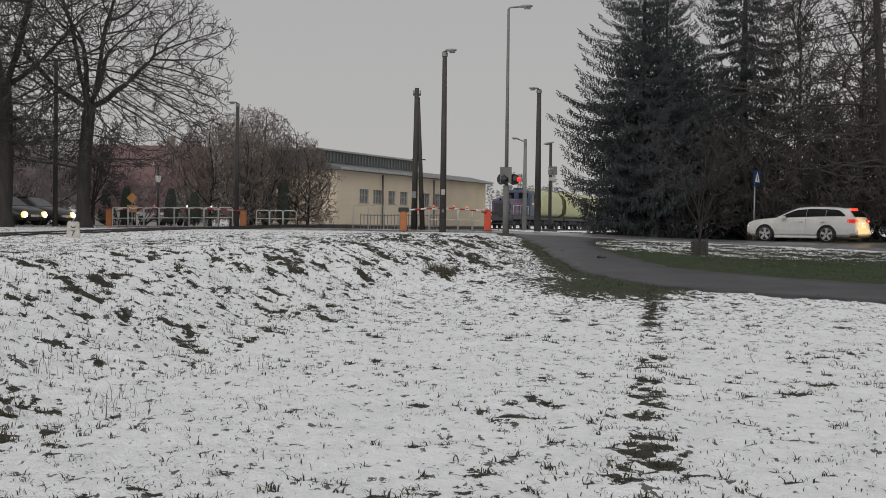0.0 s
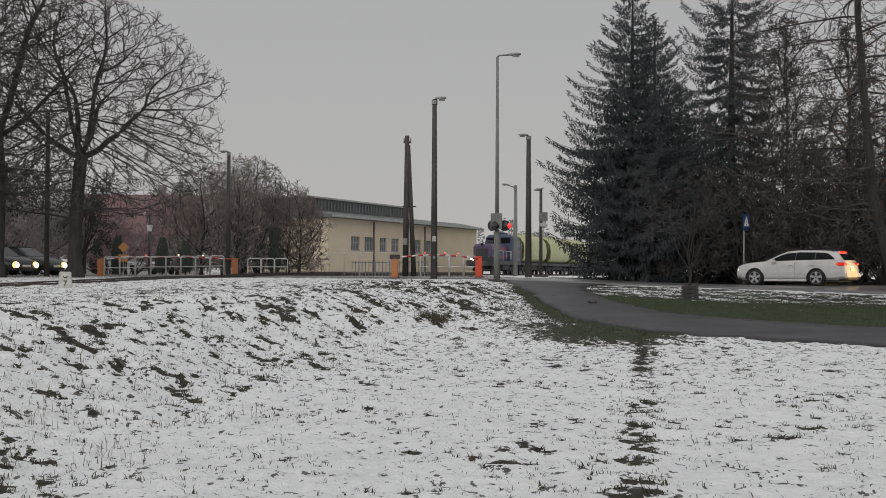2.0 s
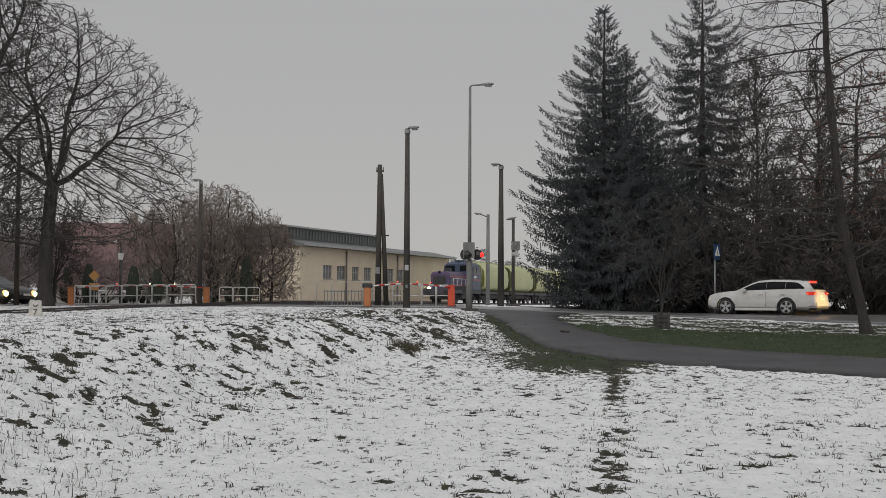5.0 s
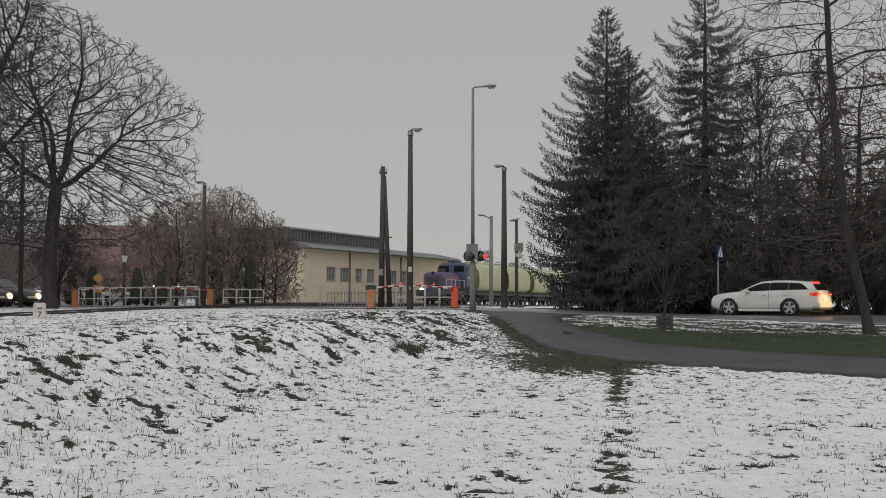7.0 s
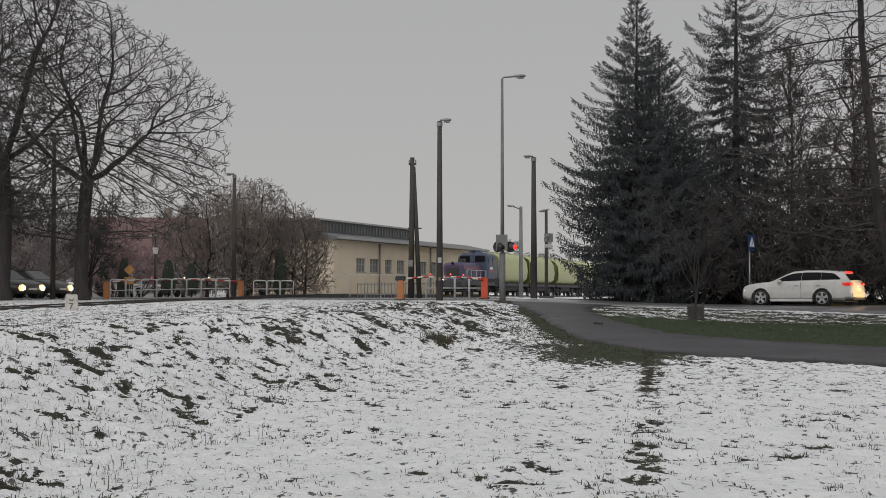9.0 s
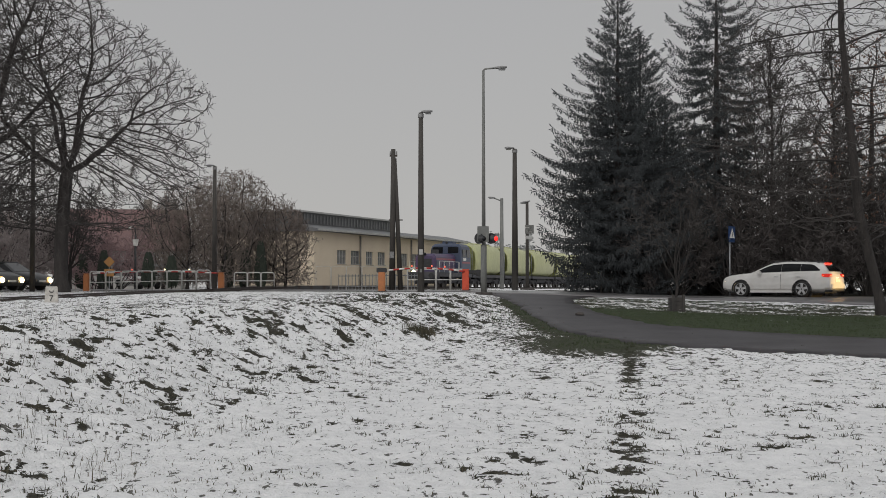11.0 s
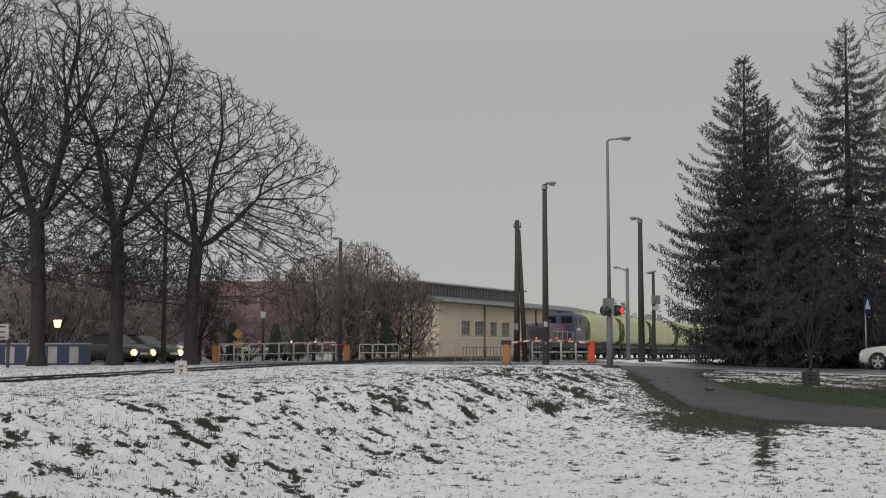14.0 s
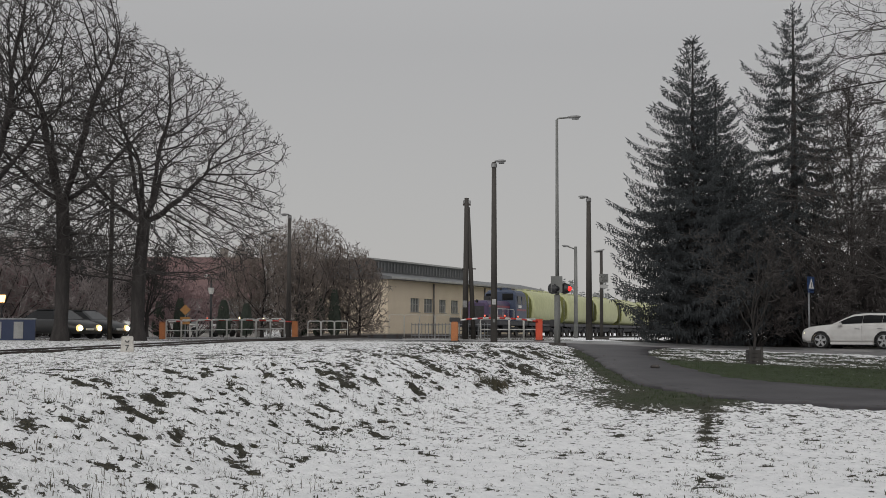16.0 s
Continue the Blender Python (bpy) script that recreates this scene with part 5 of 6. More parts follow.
def amber_sign():
    t = thing("diamond_sign", pose(-19.5, 80, gz(-19.5, 80)), "amber diamond warning sign on a post behind the railing", "road sign")
    part("post", cyl(bmesh.new(), (0, 0.05, -0.2), (0, 0.05, 2.0), 0.04, 0.04, 8), M_GALV, t)
    bm = bmesh.new()
    box(bm, -0.24, 0.24, -0.02, 0.0, -0.24, 0.24)
    bmesh.ops.transform(bm, matrix=Matrix.Translation((0, 0, 1.75)) @ Matrix.Rotation(radians(45), 4, "Y"), verts=bm.verts[:])
    part("diamond", bm, M_SIGNYELLOW, t)
    boxed("lower_plate", (-0.3, 0.3, -0.02, 0.0, 0.85, 1.3), M_SIGNYELLOW, t)


amber_sign()


def tree_box():
    """Weathered timber box round the foot of the small verge tree."""
    x, y = 8.97, 45.8
    t = thing("tree_guard", pose(x, y, gz(x, y), 0, 0, 8), "weathered dark timber box round a small tree's foot", "tree guard")
    for x0, x1, y0, y1 in ((-0.22, 0.22, -0.22, -0.18), (-0.22, 0.22, 0.18, 0.22), (-0.22, -0.184, -0.178, 0.178), (0.184, 0.22, -0.178, 0.178)):
        for z in (-0.05, 0.09, 0.23, 0.37):
            boxed("board", (x0, x1, y0, y1, z, z + 0.125), M_WOODBOX, t, 0.006)
    boxed("soil", (-0.17, 0.17, -0.17, 0.17, 0.1, 0.44), M_BALLAST, t, 0.04)
    for sx in (-0.2, 0.2):
        boxed("corner_post", (sx - 0.045, sx + 0.045, -0.265, -0.224, -0.1, 0.60), M_WOODBOX, t, 0.005)


tree_box()


# ---- trees and shrubs ----
def grow(rnd, V, F, start, way, length, radius, level, top, segs, kids, spread, lift, wig, sides, W=None, G=None, thin=0.008, ratio=(0.34, 0.56), tip=0.022):
    """One bough and, from it, its lesser ones. Thick wood goes to V, F; twigs to W, G."""
    pts, p, d = [start.copy()], start.copy(), way.normalized()
    step = length / segs
    for i in range(segs):
        d = (d + Vector((rnd.uniform(-1, 1), rnd.uniform(-1, 1), rnd.uniform(-1, 1))) * wig + Vector((0, 0, lift))).normalized()
        p = p + d * step
        pts.append(p.copy())
    end = radius * (0.35 if level < top else 0.3)
    radii = [radius + (end - radius) * i / segs for i in range(segs + 1)]
    if level == top:
        radii[-1] = radius * 0.5 + tip * 0.75
    if level >= 2 and W is not None:
        tube(W, G, pts, radii, 3)
    else:
        tube(V, F, pts, radii, sides)
    if level == top:
        return
    n = kids[level]
    low = 0.3 if level == 1 else 0.18
    for k in range(n):
        s = low + (1 - low) * (k + rnd.random() * 0.9) / n
        s = min(s, 1.0)
        i = min(int(s * segs), segs - 1)
        f = s * segs - i
        q = pts[i].lerp(pts[i + 1], f)
        axis = (pts[i + 1] - pts[i]).normalized()
        a = axis.orthogonal().normalized()
        b = axis.cross(a)
        t = rnd.uniform(0, 2 * math.pi)
        ang = radians(rnd.uniform(*spread))
        way2 = axis * math.cos(ang) + (a * math.cos(t) + b * math.sin(t)) * math.sin(ang)
        r2 = max(radii[i] * rnd.uniform(0.42, 0.6), thin)
        grow(rnd, V, F, q, way2, length * rnd.uniform(*ratio) * (1.15 - 0.5 * s), r2, level + 1, top, (1 if level + 1 == top else 3 if level + 2 == top else max(segs - 2, 3)), kids, spread, lift * 0.6, wig * 1.15, max(sides - 2, 3), W, G, thin, ratio, tip)


def envelope_points(rnd, n, rows):
    """Random spots inside a lopsided crown: rows of (z, radius left, radius right)."""
    zs = [r[0] for r in rows]
    left, right = [r[1] for r in rows], [r[2] for r in rows]
    out = []
    while len(out) < n:
        z = rnd.uniform(zs[0], zs[-1])
        a = rnd.uniform(0, 2 * math.pi)
        l, r = float(np.interp(z, zs, left)), float(np.interp(z, zs, right))
        q = l + (r - l) * (0.5 + 0.5 * math.cos(a))
        if rnd.random() > q / max(max(left), max(right)):
            continue
        k = (0.10 + 0.90 * rnd.random()) ** 0.5
        k = k * (0.94 + 0.26 * noise.noise(Vector((math.cos(a) * 1.7, math.sin(a) * 1.7, z * 0.45 + n * 0.013))))
        out.append((q * k * math.cos(a), q * k * math.sin(a), z))
    return out


def crown_tree(x, y, label, trunk_line, trunk, rows, seed, limbs=(), spots=2600, step=0.26, kill=0.36, sway=0.17, tip=0.0095, power=2.0, buds=0.6, leaves=0, leaf_mat=None, twig=M_TWIG, bark=M_BARK, group="bare roadside trees", name="tree", category="tree"):
    """Broad bare tree: the trunk follows a line, boughs part again and again towards free room in the crown."""
    rnd = random.Random(seed)
    t = thing(name, pose(x, y, gz(x, y)), label, category, group)
    A = np.array(envelope_points(rnd, spots, rows))
    P, par = [Vector((0, 0, -0.3))], [-1]
    for a, b in zip(trunk_line, trunk_line[1:]):
        a, b = Vector(a), Vector(b)
        n = max(1, int((b - a).length / step))
        for i in range(n):
            par.append(len(P) - 1)
            P.append(a.lerp(b, (i + 1) / n) + Vector((rnd.uniform(-1, 1), rnd.uniform(-1, 1), 0)) * 0.02)
    crotch = len(P) - 1
    for lx, ly, lz in limbs:
        way, at = Vector((lx, ly, lz)), crotch
        n = max(2, int(way.length / step))
        for i in range(n):
            q = (i + 1) / n
            par.append(at)
            at = len(P)
            P.append(P[crotch] + Vector((lx * q ** 0.85, ly * q ** 0.85, lz * q ** 1.15)) + Vector((rnd.uniform(-1, 1), rnd.uniform(-1, 1), rnd.uniform(-0.5, 0.5))) * 0.07)
    trunk_n = len(P)
    first = min(r[0] for r in rows) * 0.55
    N = np.array(P)
    D = np.full(len(A), 1e9)
    W = np.zeros(len(A), int)
    for i in range(trunk_n):
        if N[i, 2] < first:
            continue
        d = np.linalg.norm(A - N[i], axis=1)
        m = d < D
        D[m], W[m] = d[m], i
    kids = collections.Counter()
    for it in range(90):
        if len(A) == 0:
            break
        way = A - N[W]
        way /= np.linalg.norm(way, axis=1)[:, None] + 1e-9
        idx, inv = np.unique(W, return_inverse=True)
        tot = np.zeros((len(idx), 3))
        np.add.at(tot, inv, way)
        fresh, src = [], []
        for k, i in enumerate(idx):
            if kids[i] >= 2:
                continue
            v = Vector(tot[k])
            if v.length < 1e-6:
                continue
            v.normalize()
            if par[i] >= 0:
                back = (P[i] - P[par[i]]).normalized()
                v = (v + back * (0.55 if i >= trunk_n else 0.25)).normalized()
            flare = Vector((P[i].x, P[i].y, 0.0))
            if flare.length > 0.5:
                v = v + flare.normalized() * 0.30
            v = (v + Vector((rnd.uniform(-1, 1), rnd.uniform(-1, 1), rnd.uniform(-1, 1))) * sway).normalized()
            fresh.append(P[i] + v * step)
            src.append(int(i))
        if not fresh:
            break
        for p, i in zip(fresh, src):
            kids[i] += 1
            par.append(i)
            P.append(p)
        base = len(N)
        F3 = np.array(fresh)
        N = np.concatenate([N, F3])
        dist = np.linalg.norm(A[:, None, :] - F3[None, :, :], axis=2)
        j = dist.argmin(axis=1)
        d = dist[np.arange(len(A)), j]
        m = d < D
        D[m], W[m] = d[m], base + j[m]
        keep = D > kill
        stuck = np.array([kids[int(i)] >= 2 for i in W])
        keep &= ~(stuck & (D > 4 * step) & (np.array([rnd.random() for _ in range(len(A))]) < 0.1))
        A, D, W = A[keep], D[keep], W[keep]
    # short twigs along the outer shoots
    n0 = len(P)
    child = [[] for _ in P]
    for i in range(1, n0):
        child[par[i]].append(i)
    load = [1] * n0
    for i in range(n0 - 1, 0, -1):
        load[par[i]] += load[i]
    for i in range(trunk_n, n0):
        ends = 4 if not child[i] else (1 if load[i] < 9 and rnd.random() < 0.9 else 0)
        back = (P[i] - P[par[i]]).normalized()
        for k in range(ends):
            v = (back + Vector((rnd.uniform(-1, 1), rnd.uniform(-1, 1), rnd.uniform(-0.7, 0.95))) * 0.85).normalized()
            par.append(i)
            P.append(P[i] + v * rnd.uniform(0.14, 0.30))
            last = len(P) - 1
            for c in range(rnd.choice((0, 1, 1, 2))):
                u = (v + Vector((rnd.uniform(-1, 1), rnd.uniform(-1, 1), rnd.uniform(-0.7, 0.9))) * 0.8).normalized()
                par.append(last)
                P.append(P[last] + u * rnd.uniform(0.10, 0.22))
    n1 = len(P)
    child = [[] for _ in P]
    for i in range(1, n1):
        child[par[i]].append(i)
    R = [0.0] * n1
    for i in range(n1 - 1, -1, -1):
        R[i] = max(tip, sum(R[c] ** power for c in child[i]) ** (1 / power)) if child[i] else tip
    scale = trunk / R[crotch // 3]
    for i in range(n1):
        R[i] = tip + (R[i] - tip) * scale if R[i] > tip else tip
    for i in range(trunk_n):
        if P[i].z < 0.6:
            R[i] *= 1.0 + 0.5 * (0.6 - max(P[i].z, 0)) / 0.6
    V, F, TW, TG = [], [], [], []
    todo = [0]
    while todo:
        i = todo.pop()
        chain = [par[i], i] if par[i] >= 0 else [i]
        while child[chain[-1]]:
            c = sorted(child[chain[-1]], key=lambda q: -R[q])
            todo += c[1:]
            chain.append(c[0])
        if len(chain) < 2:
            continue
        pts = [P[k] for k in chain]
        pts = [pts[0]] + [pts[k] * 0.5 + (pts[k - 1] + pts[k + 1]) * 0.25 for k in range(1, len(pts) - 1)] + [pts[-1]]
        rad = [min(R[k], R[chain[1]]) for k in chain] if par[i] >= 0 else [R[k] for k in chain]
        rad[-1] *= 0.7
        if rad[0] > 0.035:
            tube(V, F, pts, rad, 9 if rad[0] > 0.12 else 6)
        else:
            tube(TW, TG, pts, rad, 3)
    link_mesh("trunk", V, F, bark, t, True)
    BV, BF = [], []

    def speck(p, d, ln, wd):
        b = len(BV)
        s = d.orthogonal().normalized() * wd
        u = d.cross(s).normalized() * wd
        BV.extend((p, p + d * ln * 0.5 + s, p + d * ln * 0.5 - s * 0.5 + u, p + d * ln * 0.5 - s * 0.5 - u, p + d * ln))
        BF.extend(((b, b + 1, b + 2), (b, b + 2, b + 3), (b, b + 3, b + 1), (b + 4, b + 2, b + 1), (b + 4, b + 3, b + 2), (b + 4, b + 1, b + 3)))
    for i in range(n0, n1):
        d = (P[i] - P[par[i]]).normalized()
        if rnd.random() < buds:
            speck(P[i] - d * 0.02, (d + Vector((rnd.uniform(-1, 1), rnd.uniform(-1, 1), rnd.uniform(-1, 0.6))) * 0.5).normalized(), rnd.uniform(0.06, 0.12), rnd.uniform(0.014, 0.026))
    base = len(TW)
    TW += BV
    TG += [tuple(base + q for q in f) for f in BF]
    link_mesh("crown", TW, TG, twig, t, label="fine bare twigs with small dark buds")
    if leaves:
        BV.clear(), BF.clear()
        for k in range(leaves):
            i = rnd.randrange(n0, n1)
            speck(P[i] + Vector((rnd.gauss(0, 0.08), rnd.gauss(0, 0.08), -0.02)), Vector((rnd.uniform(-0.5, 0.5), rnd.uniform(-0.5, 0.5), -1)).normalized(), rnd.uniform(0.09, 0.16), rnd.uniform(0.03, 0.055))
        tagged(link_mesh("withered_leaf", BV, BF, leaf_mat, t), "clinging withered brown leaves", kind="stuff")
    return t


def bare_tree(x, y, h, seed, label, fork=0.36, trunk=0.33, limbs=6, kids=(0, 7, 6, 5), open_angle=(18, 52), lean=(0, 0), twig=M_TWIG, bark=M_BARK, spread=(30, 72), bias=(0, 0), lift=0.05, reach=0.62, wig=0.24, leader=False, thin=0.009):
    rnd = random.Random(seed)
    t = thing("tree", pose(x, y, gz(x, y)), label, "tree", "bare roadside trees")
    V, F, W, G = [], [], [], []
    fh = h * fork
    pts = [Vector((0, 0, -0.3)), Vector((0, 0, 0.25)), Vector((lean[0] * 0.3, lean[1] * 0.3, fh * 0.4)), Vector((lean[0] * 0.7 + 0.06, lean[1] * 0.7, fh * 0.75)), Vector((lean[0], lean[1], fh))]
    tube(V, F, pts, [trunk * 1.5, trunk * 1.12, trunk * 0.95, trunk * 0.88, trunk * 0.86], 10)
    if leader:
        tip = pts[-1] + Vector((lean[0], lean[1], h - fh))
        tube(V, F, [pts[-1], pts[-1].lerp(tip, 0.5) + Vector((0.1, 0, 0)), tip], [trunk * 0.86, trunk * 0.5, 0.02], 8)
    for k in range(limbs):
        az = 2 * math.pi * (k * 0.618 + rnd.uniform(-0.08, 0.08))
        s = k / max(limbs - 1, 1)
        el = radians(open_angle[1] + (open_angle[0] - open_angle[1]) * s + rnd.uniform(-6, 6))
        way = Vector((math.cos(az) * math.sin(el) + bias[0], math.sin(az) * math.sin(el) + bias[1], math.cos(el)))
        if leader:
            start = pts[-1].lerp(tip, 0.92 * s) if s > 0 else pts[-1].copy()
            size = h * reach * (1.0 - 0.62 * s)
        else:
            start = pts[-1] - Vector((0, 0, (1 - s) * fh * 0.18))
            size = h * reach * rnd.uniform(0.94, 1.06) * (0.70 + 0.30 * s)
        grow(rnd, V, F, start, way, size, trunk * rnd.uniform(0.36, 0.5), 1, 4, 8, (*kids, 0), spread, lift, wig, 7, W, G, thin)
    link_mesh("trunk", V, F, bark, t, True)
    link_mesh("crown", W, G, twig, t, label="fine bare twigs")
    return t


crown_tree(-16.3, 58, "large bare deciduous tree with a broad domed crown", [(0, 0, -0.3), (0.0, 0, 2.5), (0.22, 0, 5.4)], 0.30,
           [(2.7, 2.6, 4.0), (4.4, 4.6, 6.1), (6.2, 5.4, 6.8), (8.0, 5.4, 6.4), (9.8, 4.8, 5.7), (11.4, 4.0, 4.3), (12.8, 2.6, 2.4), (13.9, 0.8, 0.8)], 11, limbs=((-0.9, 0.5, 3.6), (0.9, -0.5, 3.8), (2.9, 0.3, 2.4), (-2.7, -0.4, 2.2), (0.2, 2.2, 2.6), (0.4, -2.3, 2.4)), spots=4600)
crown_tree(-19.35, 56.5, "tall bare deciduous tree with upright forked limbs", [(0, 0, -0.3), (0.1, 0, 3.0), (0.0, 0, 6.2)], 0.30,
           [(3.4, 2.6, 2.4), (5.0, 4.4, 3.6), (8.0, 5.2, 4.4), (11.0, 4.8, 4.6), (13.4, 3.9, 4.0), (15.2, 2.6, 2.6), (16.4, 0.8, 0.8)], 23, limbs=((-1.1, 0.3, 4.0), (1.3, -0.4, 4.2), (2.6, 0.9, 2.6), (-2.7, -0.8, 2.4), (0.2, -2.2, 3.0)), spots=4000)
crown_tree(-22.3, 55, "tall bare deciduous tree with a dark trunk", [(0, 0, -0.3), (0.0, 0, 3.0), (-0.15, 0, 6.4)], 0.32,
           [(3.6, 2.6, 2.4), (5.6, 4.2, 3.6), (8.5, 5.0, 4.6), (12.0, 4.8, 4.6), (14.5, 3.9, 3.8), (16.4, 2.4, 2.4), (17.6, 0.8, 0.8)], 37, limbs=((-1.2, -0.3, 4.2), (1.1, 0.4, 4.4), (2.7, -0.9, 2.6), (-2.6, 0.8, 2.6), (0.2, 2.2, 3.0)), spots=3600)
crown_tree(-27.0, 57, "tall bare deciduous tree at the road's edge", [(0, 0, -0.3), (0.0, 0, 3.0), (0.15, 0, 6.4)], 0.36,
           [(4.0, 2.2, 2.0), (5.6, 4.2, 4.2), (8.5, 5.0, 5.0), (12.0, 4.8, 5.0), (14.5, 3.9, 3.9), (17.6, 0.8, 0.8)], 41, spots=2600)
crown_tree(16.0, 44.6, "large bare deciduous tree rising over the verge", [(0, 0, -0.3), (-0.28, 0, 1.2), (-0.84, 0, 3.5), (-1.12, 0, 6.5), (-1.4, 0, 10.0), (-1.5, 0, 13.0)], 0.16,
           [(2.6, 3.4, 2.0), (3.6, 5.8, 3.4), (6.0, 6.6, 3.8), (9.0, 6.4, 3.8), (12.0, 5.8, 3.4), (14.5, 4.2, 2.0), (16.5, 2.0, 0.0)], 5, spots=4200, step=0.28, kill=0.40, buds=0.2, tip=0.0065, power=2.25)
bare_tree(8.97, 45.8, 5.4, 61, "small bare dark tree rising from a timber box", fork=0.22, trunk=0.055, limbs=8, kids=(0, 6, 5, 4), open_angle=(4, 36), twig=M_TWIG, reach=0.68, thin=0.0045)
bare_tree(19.5, 61, 11.5, 71, "bare slender tree behind the road", fork=0.2, trunk=0.13, limbs=16, thin=0.012, kids=(0, 9, 7, 4), leader=True, open_angle=(20, 55), reach=0.36)
bare_tree(17.2, 63.5, 12.5, 72, "bare slender tree in the dark undergrowth", fork=0.2, trunk=0.12, limbs=16, thin=0.012, kids=(0, 9, 7, 4), leader=True, open_angle=(20, 55), reach=0.36)
bare_tree(24.6, 62, 12.0, 74, "bare slender tree with fine brown twigs", fork=0.2, trunk=0.12, limbs=14, kids=(0, 8, 6, 4), leader=True, open_angle=(20, 55), reach=0.36)
crown_tree(21.5, 61.5, "slender tree with clinging rusty leaves behind the road", [(0, 0, -0.3), (0, 0, 4.0), (0.1, 0, 9.5)], 0.15,
           [(3.0, 1.6, 1.6), (5.0, 2.8, 2.8), (8.0, 3.0, 3.0), (10.5, 2.4, 2.4), (12.6, 0.6, 0.6)], 73, spots=1100, step=0.36, kill=0.5, leaves=2600, leaf_mat=M_DRYLEAF, buds=0)
bare_tree(28.0, 62, 13.0, 77, "bare tree at the wood's edge", fork=0.2, trunk=0.17, limbs=12, kids=(0, 7, 6, 4), leader=True, open_angle=(20, 55), reach=0.36)


for i, (x, y, h) in enumerate(((-25.5, 84, 7.2), (-29.5, 82, 8.0), (-22.5, 82, 6.2), (-34.0, 80, 8.5), (-31.5, 92, 9.0))):
    bare_tree(x, y, h, 500 + i, "bare dark garden tree beyond the rails", fork=0.25, trunk=0.14, limbs=8, kids=(0, 9, 7, 4), open_angle=(8, 60), reach=0.66, thin=0.014)


def shrub(x, y, h, w, stems, seed, label, material, kids=(0, 7, 6), group="bare shrubs", category="shrub", thin=0.014):
    """Many-stemmed bare shrub or young tree."""
    rnd = random.Random(seed)
    t = thing("shrub", pose(x, y, gz(x, y)), label, category, group)
    V, F, W, G = [], [], [], []
    for k in range(stems):
        az, r = rnd.uniform(0, 2 * math.pi), rnd.uniform(0.1, 1.0)
        el = radians(4 + 56 * r)
        way = Vector((math.cos(az) * math.sin(el) * w / h * 1.7, math.sin(az) * math.sin(el) * w / h * 1.7, math.cos(el)))
        s = Vector((math.cos(az) * w * 0.12 * r, math.sin(az) * w * 0.12 * r, -0.1))
        grow(rnd, V, F, s, way, h * rnd.uniform(0.75, 1.02) * (1 - 0.25 * r), 0.055 * h / 6, 1, 3, 6, (0, kids[1], kids[2], 0), (22, 66), 0.06, 0.17, 5, W, G, thin, (0.26, 0.46), 0.018)
    link_mesh("stem", V, F, M_BARK, t, True)
    link_mesh("crown", W, G, material, t, label="dense fine twigs")
    return t


for i, (x, y, h, w) in enumerate(((-17.6, 96, 7.9, 5.6), (-15.2, 98, 8.9, 6.0), (-13.6, 97, 8.8, 5.2), (-11.6, 100, 7.2, 5.2), (-10.6, 98.5, 6.2, 4.6), (-20.2, 100, 6.9, 5.2), (-14.4, 93.5, 6.8, 4.6), (-17.0, 102, 8.2, 5.6))):
    crown_tree(x, y, "broad reddish-brown bare shrub before the hall", [(0, 0, -0.3), (0, 0, 0.5)], 0.11,
               [(0.5, 0.42 * w, 0.42 * w), (0.3 * h, 0.5 * w, 0.5 * w), (0.6 * h, 0.54 * w, 0.54 * w), (0.85 * h, 0.38 * w, 0.38 * w), (1.02 * h, 0.1 * w, 0.1 * w)], 100 + i,
               spots=2700, step=0.27, kill=0.29, tip=0.0125, power=2.2, buds=0, leaves=500, leaf_mat=M_SHRUB, twig=M_SHRUB, group="bare shrubs", name="shrub", category="shrub")
for i, (x, y, h, w) in enumerate(((-24.5, 96, 6.0, 5), (-28, 94, 6.4, 5), (-21.6, 90, 4.6, 3.6), (-33, 92, 7.0, 6), (-31, 76, 6, 5), (-27, 72, 5.0, 4), (-38, 86, 8, 6), (-36, 74, 7, 6))):
    shrub(x, y, h, w, 18, 130 + i, "purple-brown bare garden tree", M_PINKTWIG, (0, 12, 9), thin=0.018)
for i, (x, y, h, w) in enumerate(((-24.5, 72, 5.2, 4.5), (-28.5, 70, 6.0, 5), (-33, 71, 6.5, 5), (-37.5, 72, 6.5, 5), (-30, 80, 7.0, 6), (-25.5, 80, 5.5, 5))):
    shrub(x, y, h, w, 15, 180 + i, "tangled bare shrub beyond the rails, twigs paled for haze", M_HAZETWIG, (0, 12, 9), thin=0.02)
spruce_spots = ((-29.5, 88, 7.5), (-34.5, 84, 8.5))
for i in range(13):
    rr = random.Random(200 + i)
    shrub(10.5 + i * 1.35, 61.5 + rr.uniform(-1.2, 3), rr.uniform(3.0, 5.6), rr.uniform(2.4, 3.4), 14, 210 + i, "tangled dark brown undergrowth along the road", M_UNDERGROWTH, (0, 9, 8), thin=0.018)


for i, (x, y, h) in enumerate(((16.2, 64.5, 7.5), (18.6, 63.5, 6.8), (20.8, 65.0, 8.0), (22.8, 62.5, 7.0), (25.2, 64.0, 8.2))):
    shrub(x, y, h, 3.2, 12, 260 + i, "tall tangled brown undergrowth at the wood's edge", M_UNDERGROWTH, (0, 11, 8), thin=0.014)


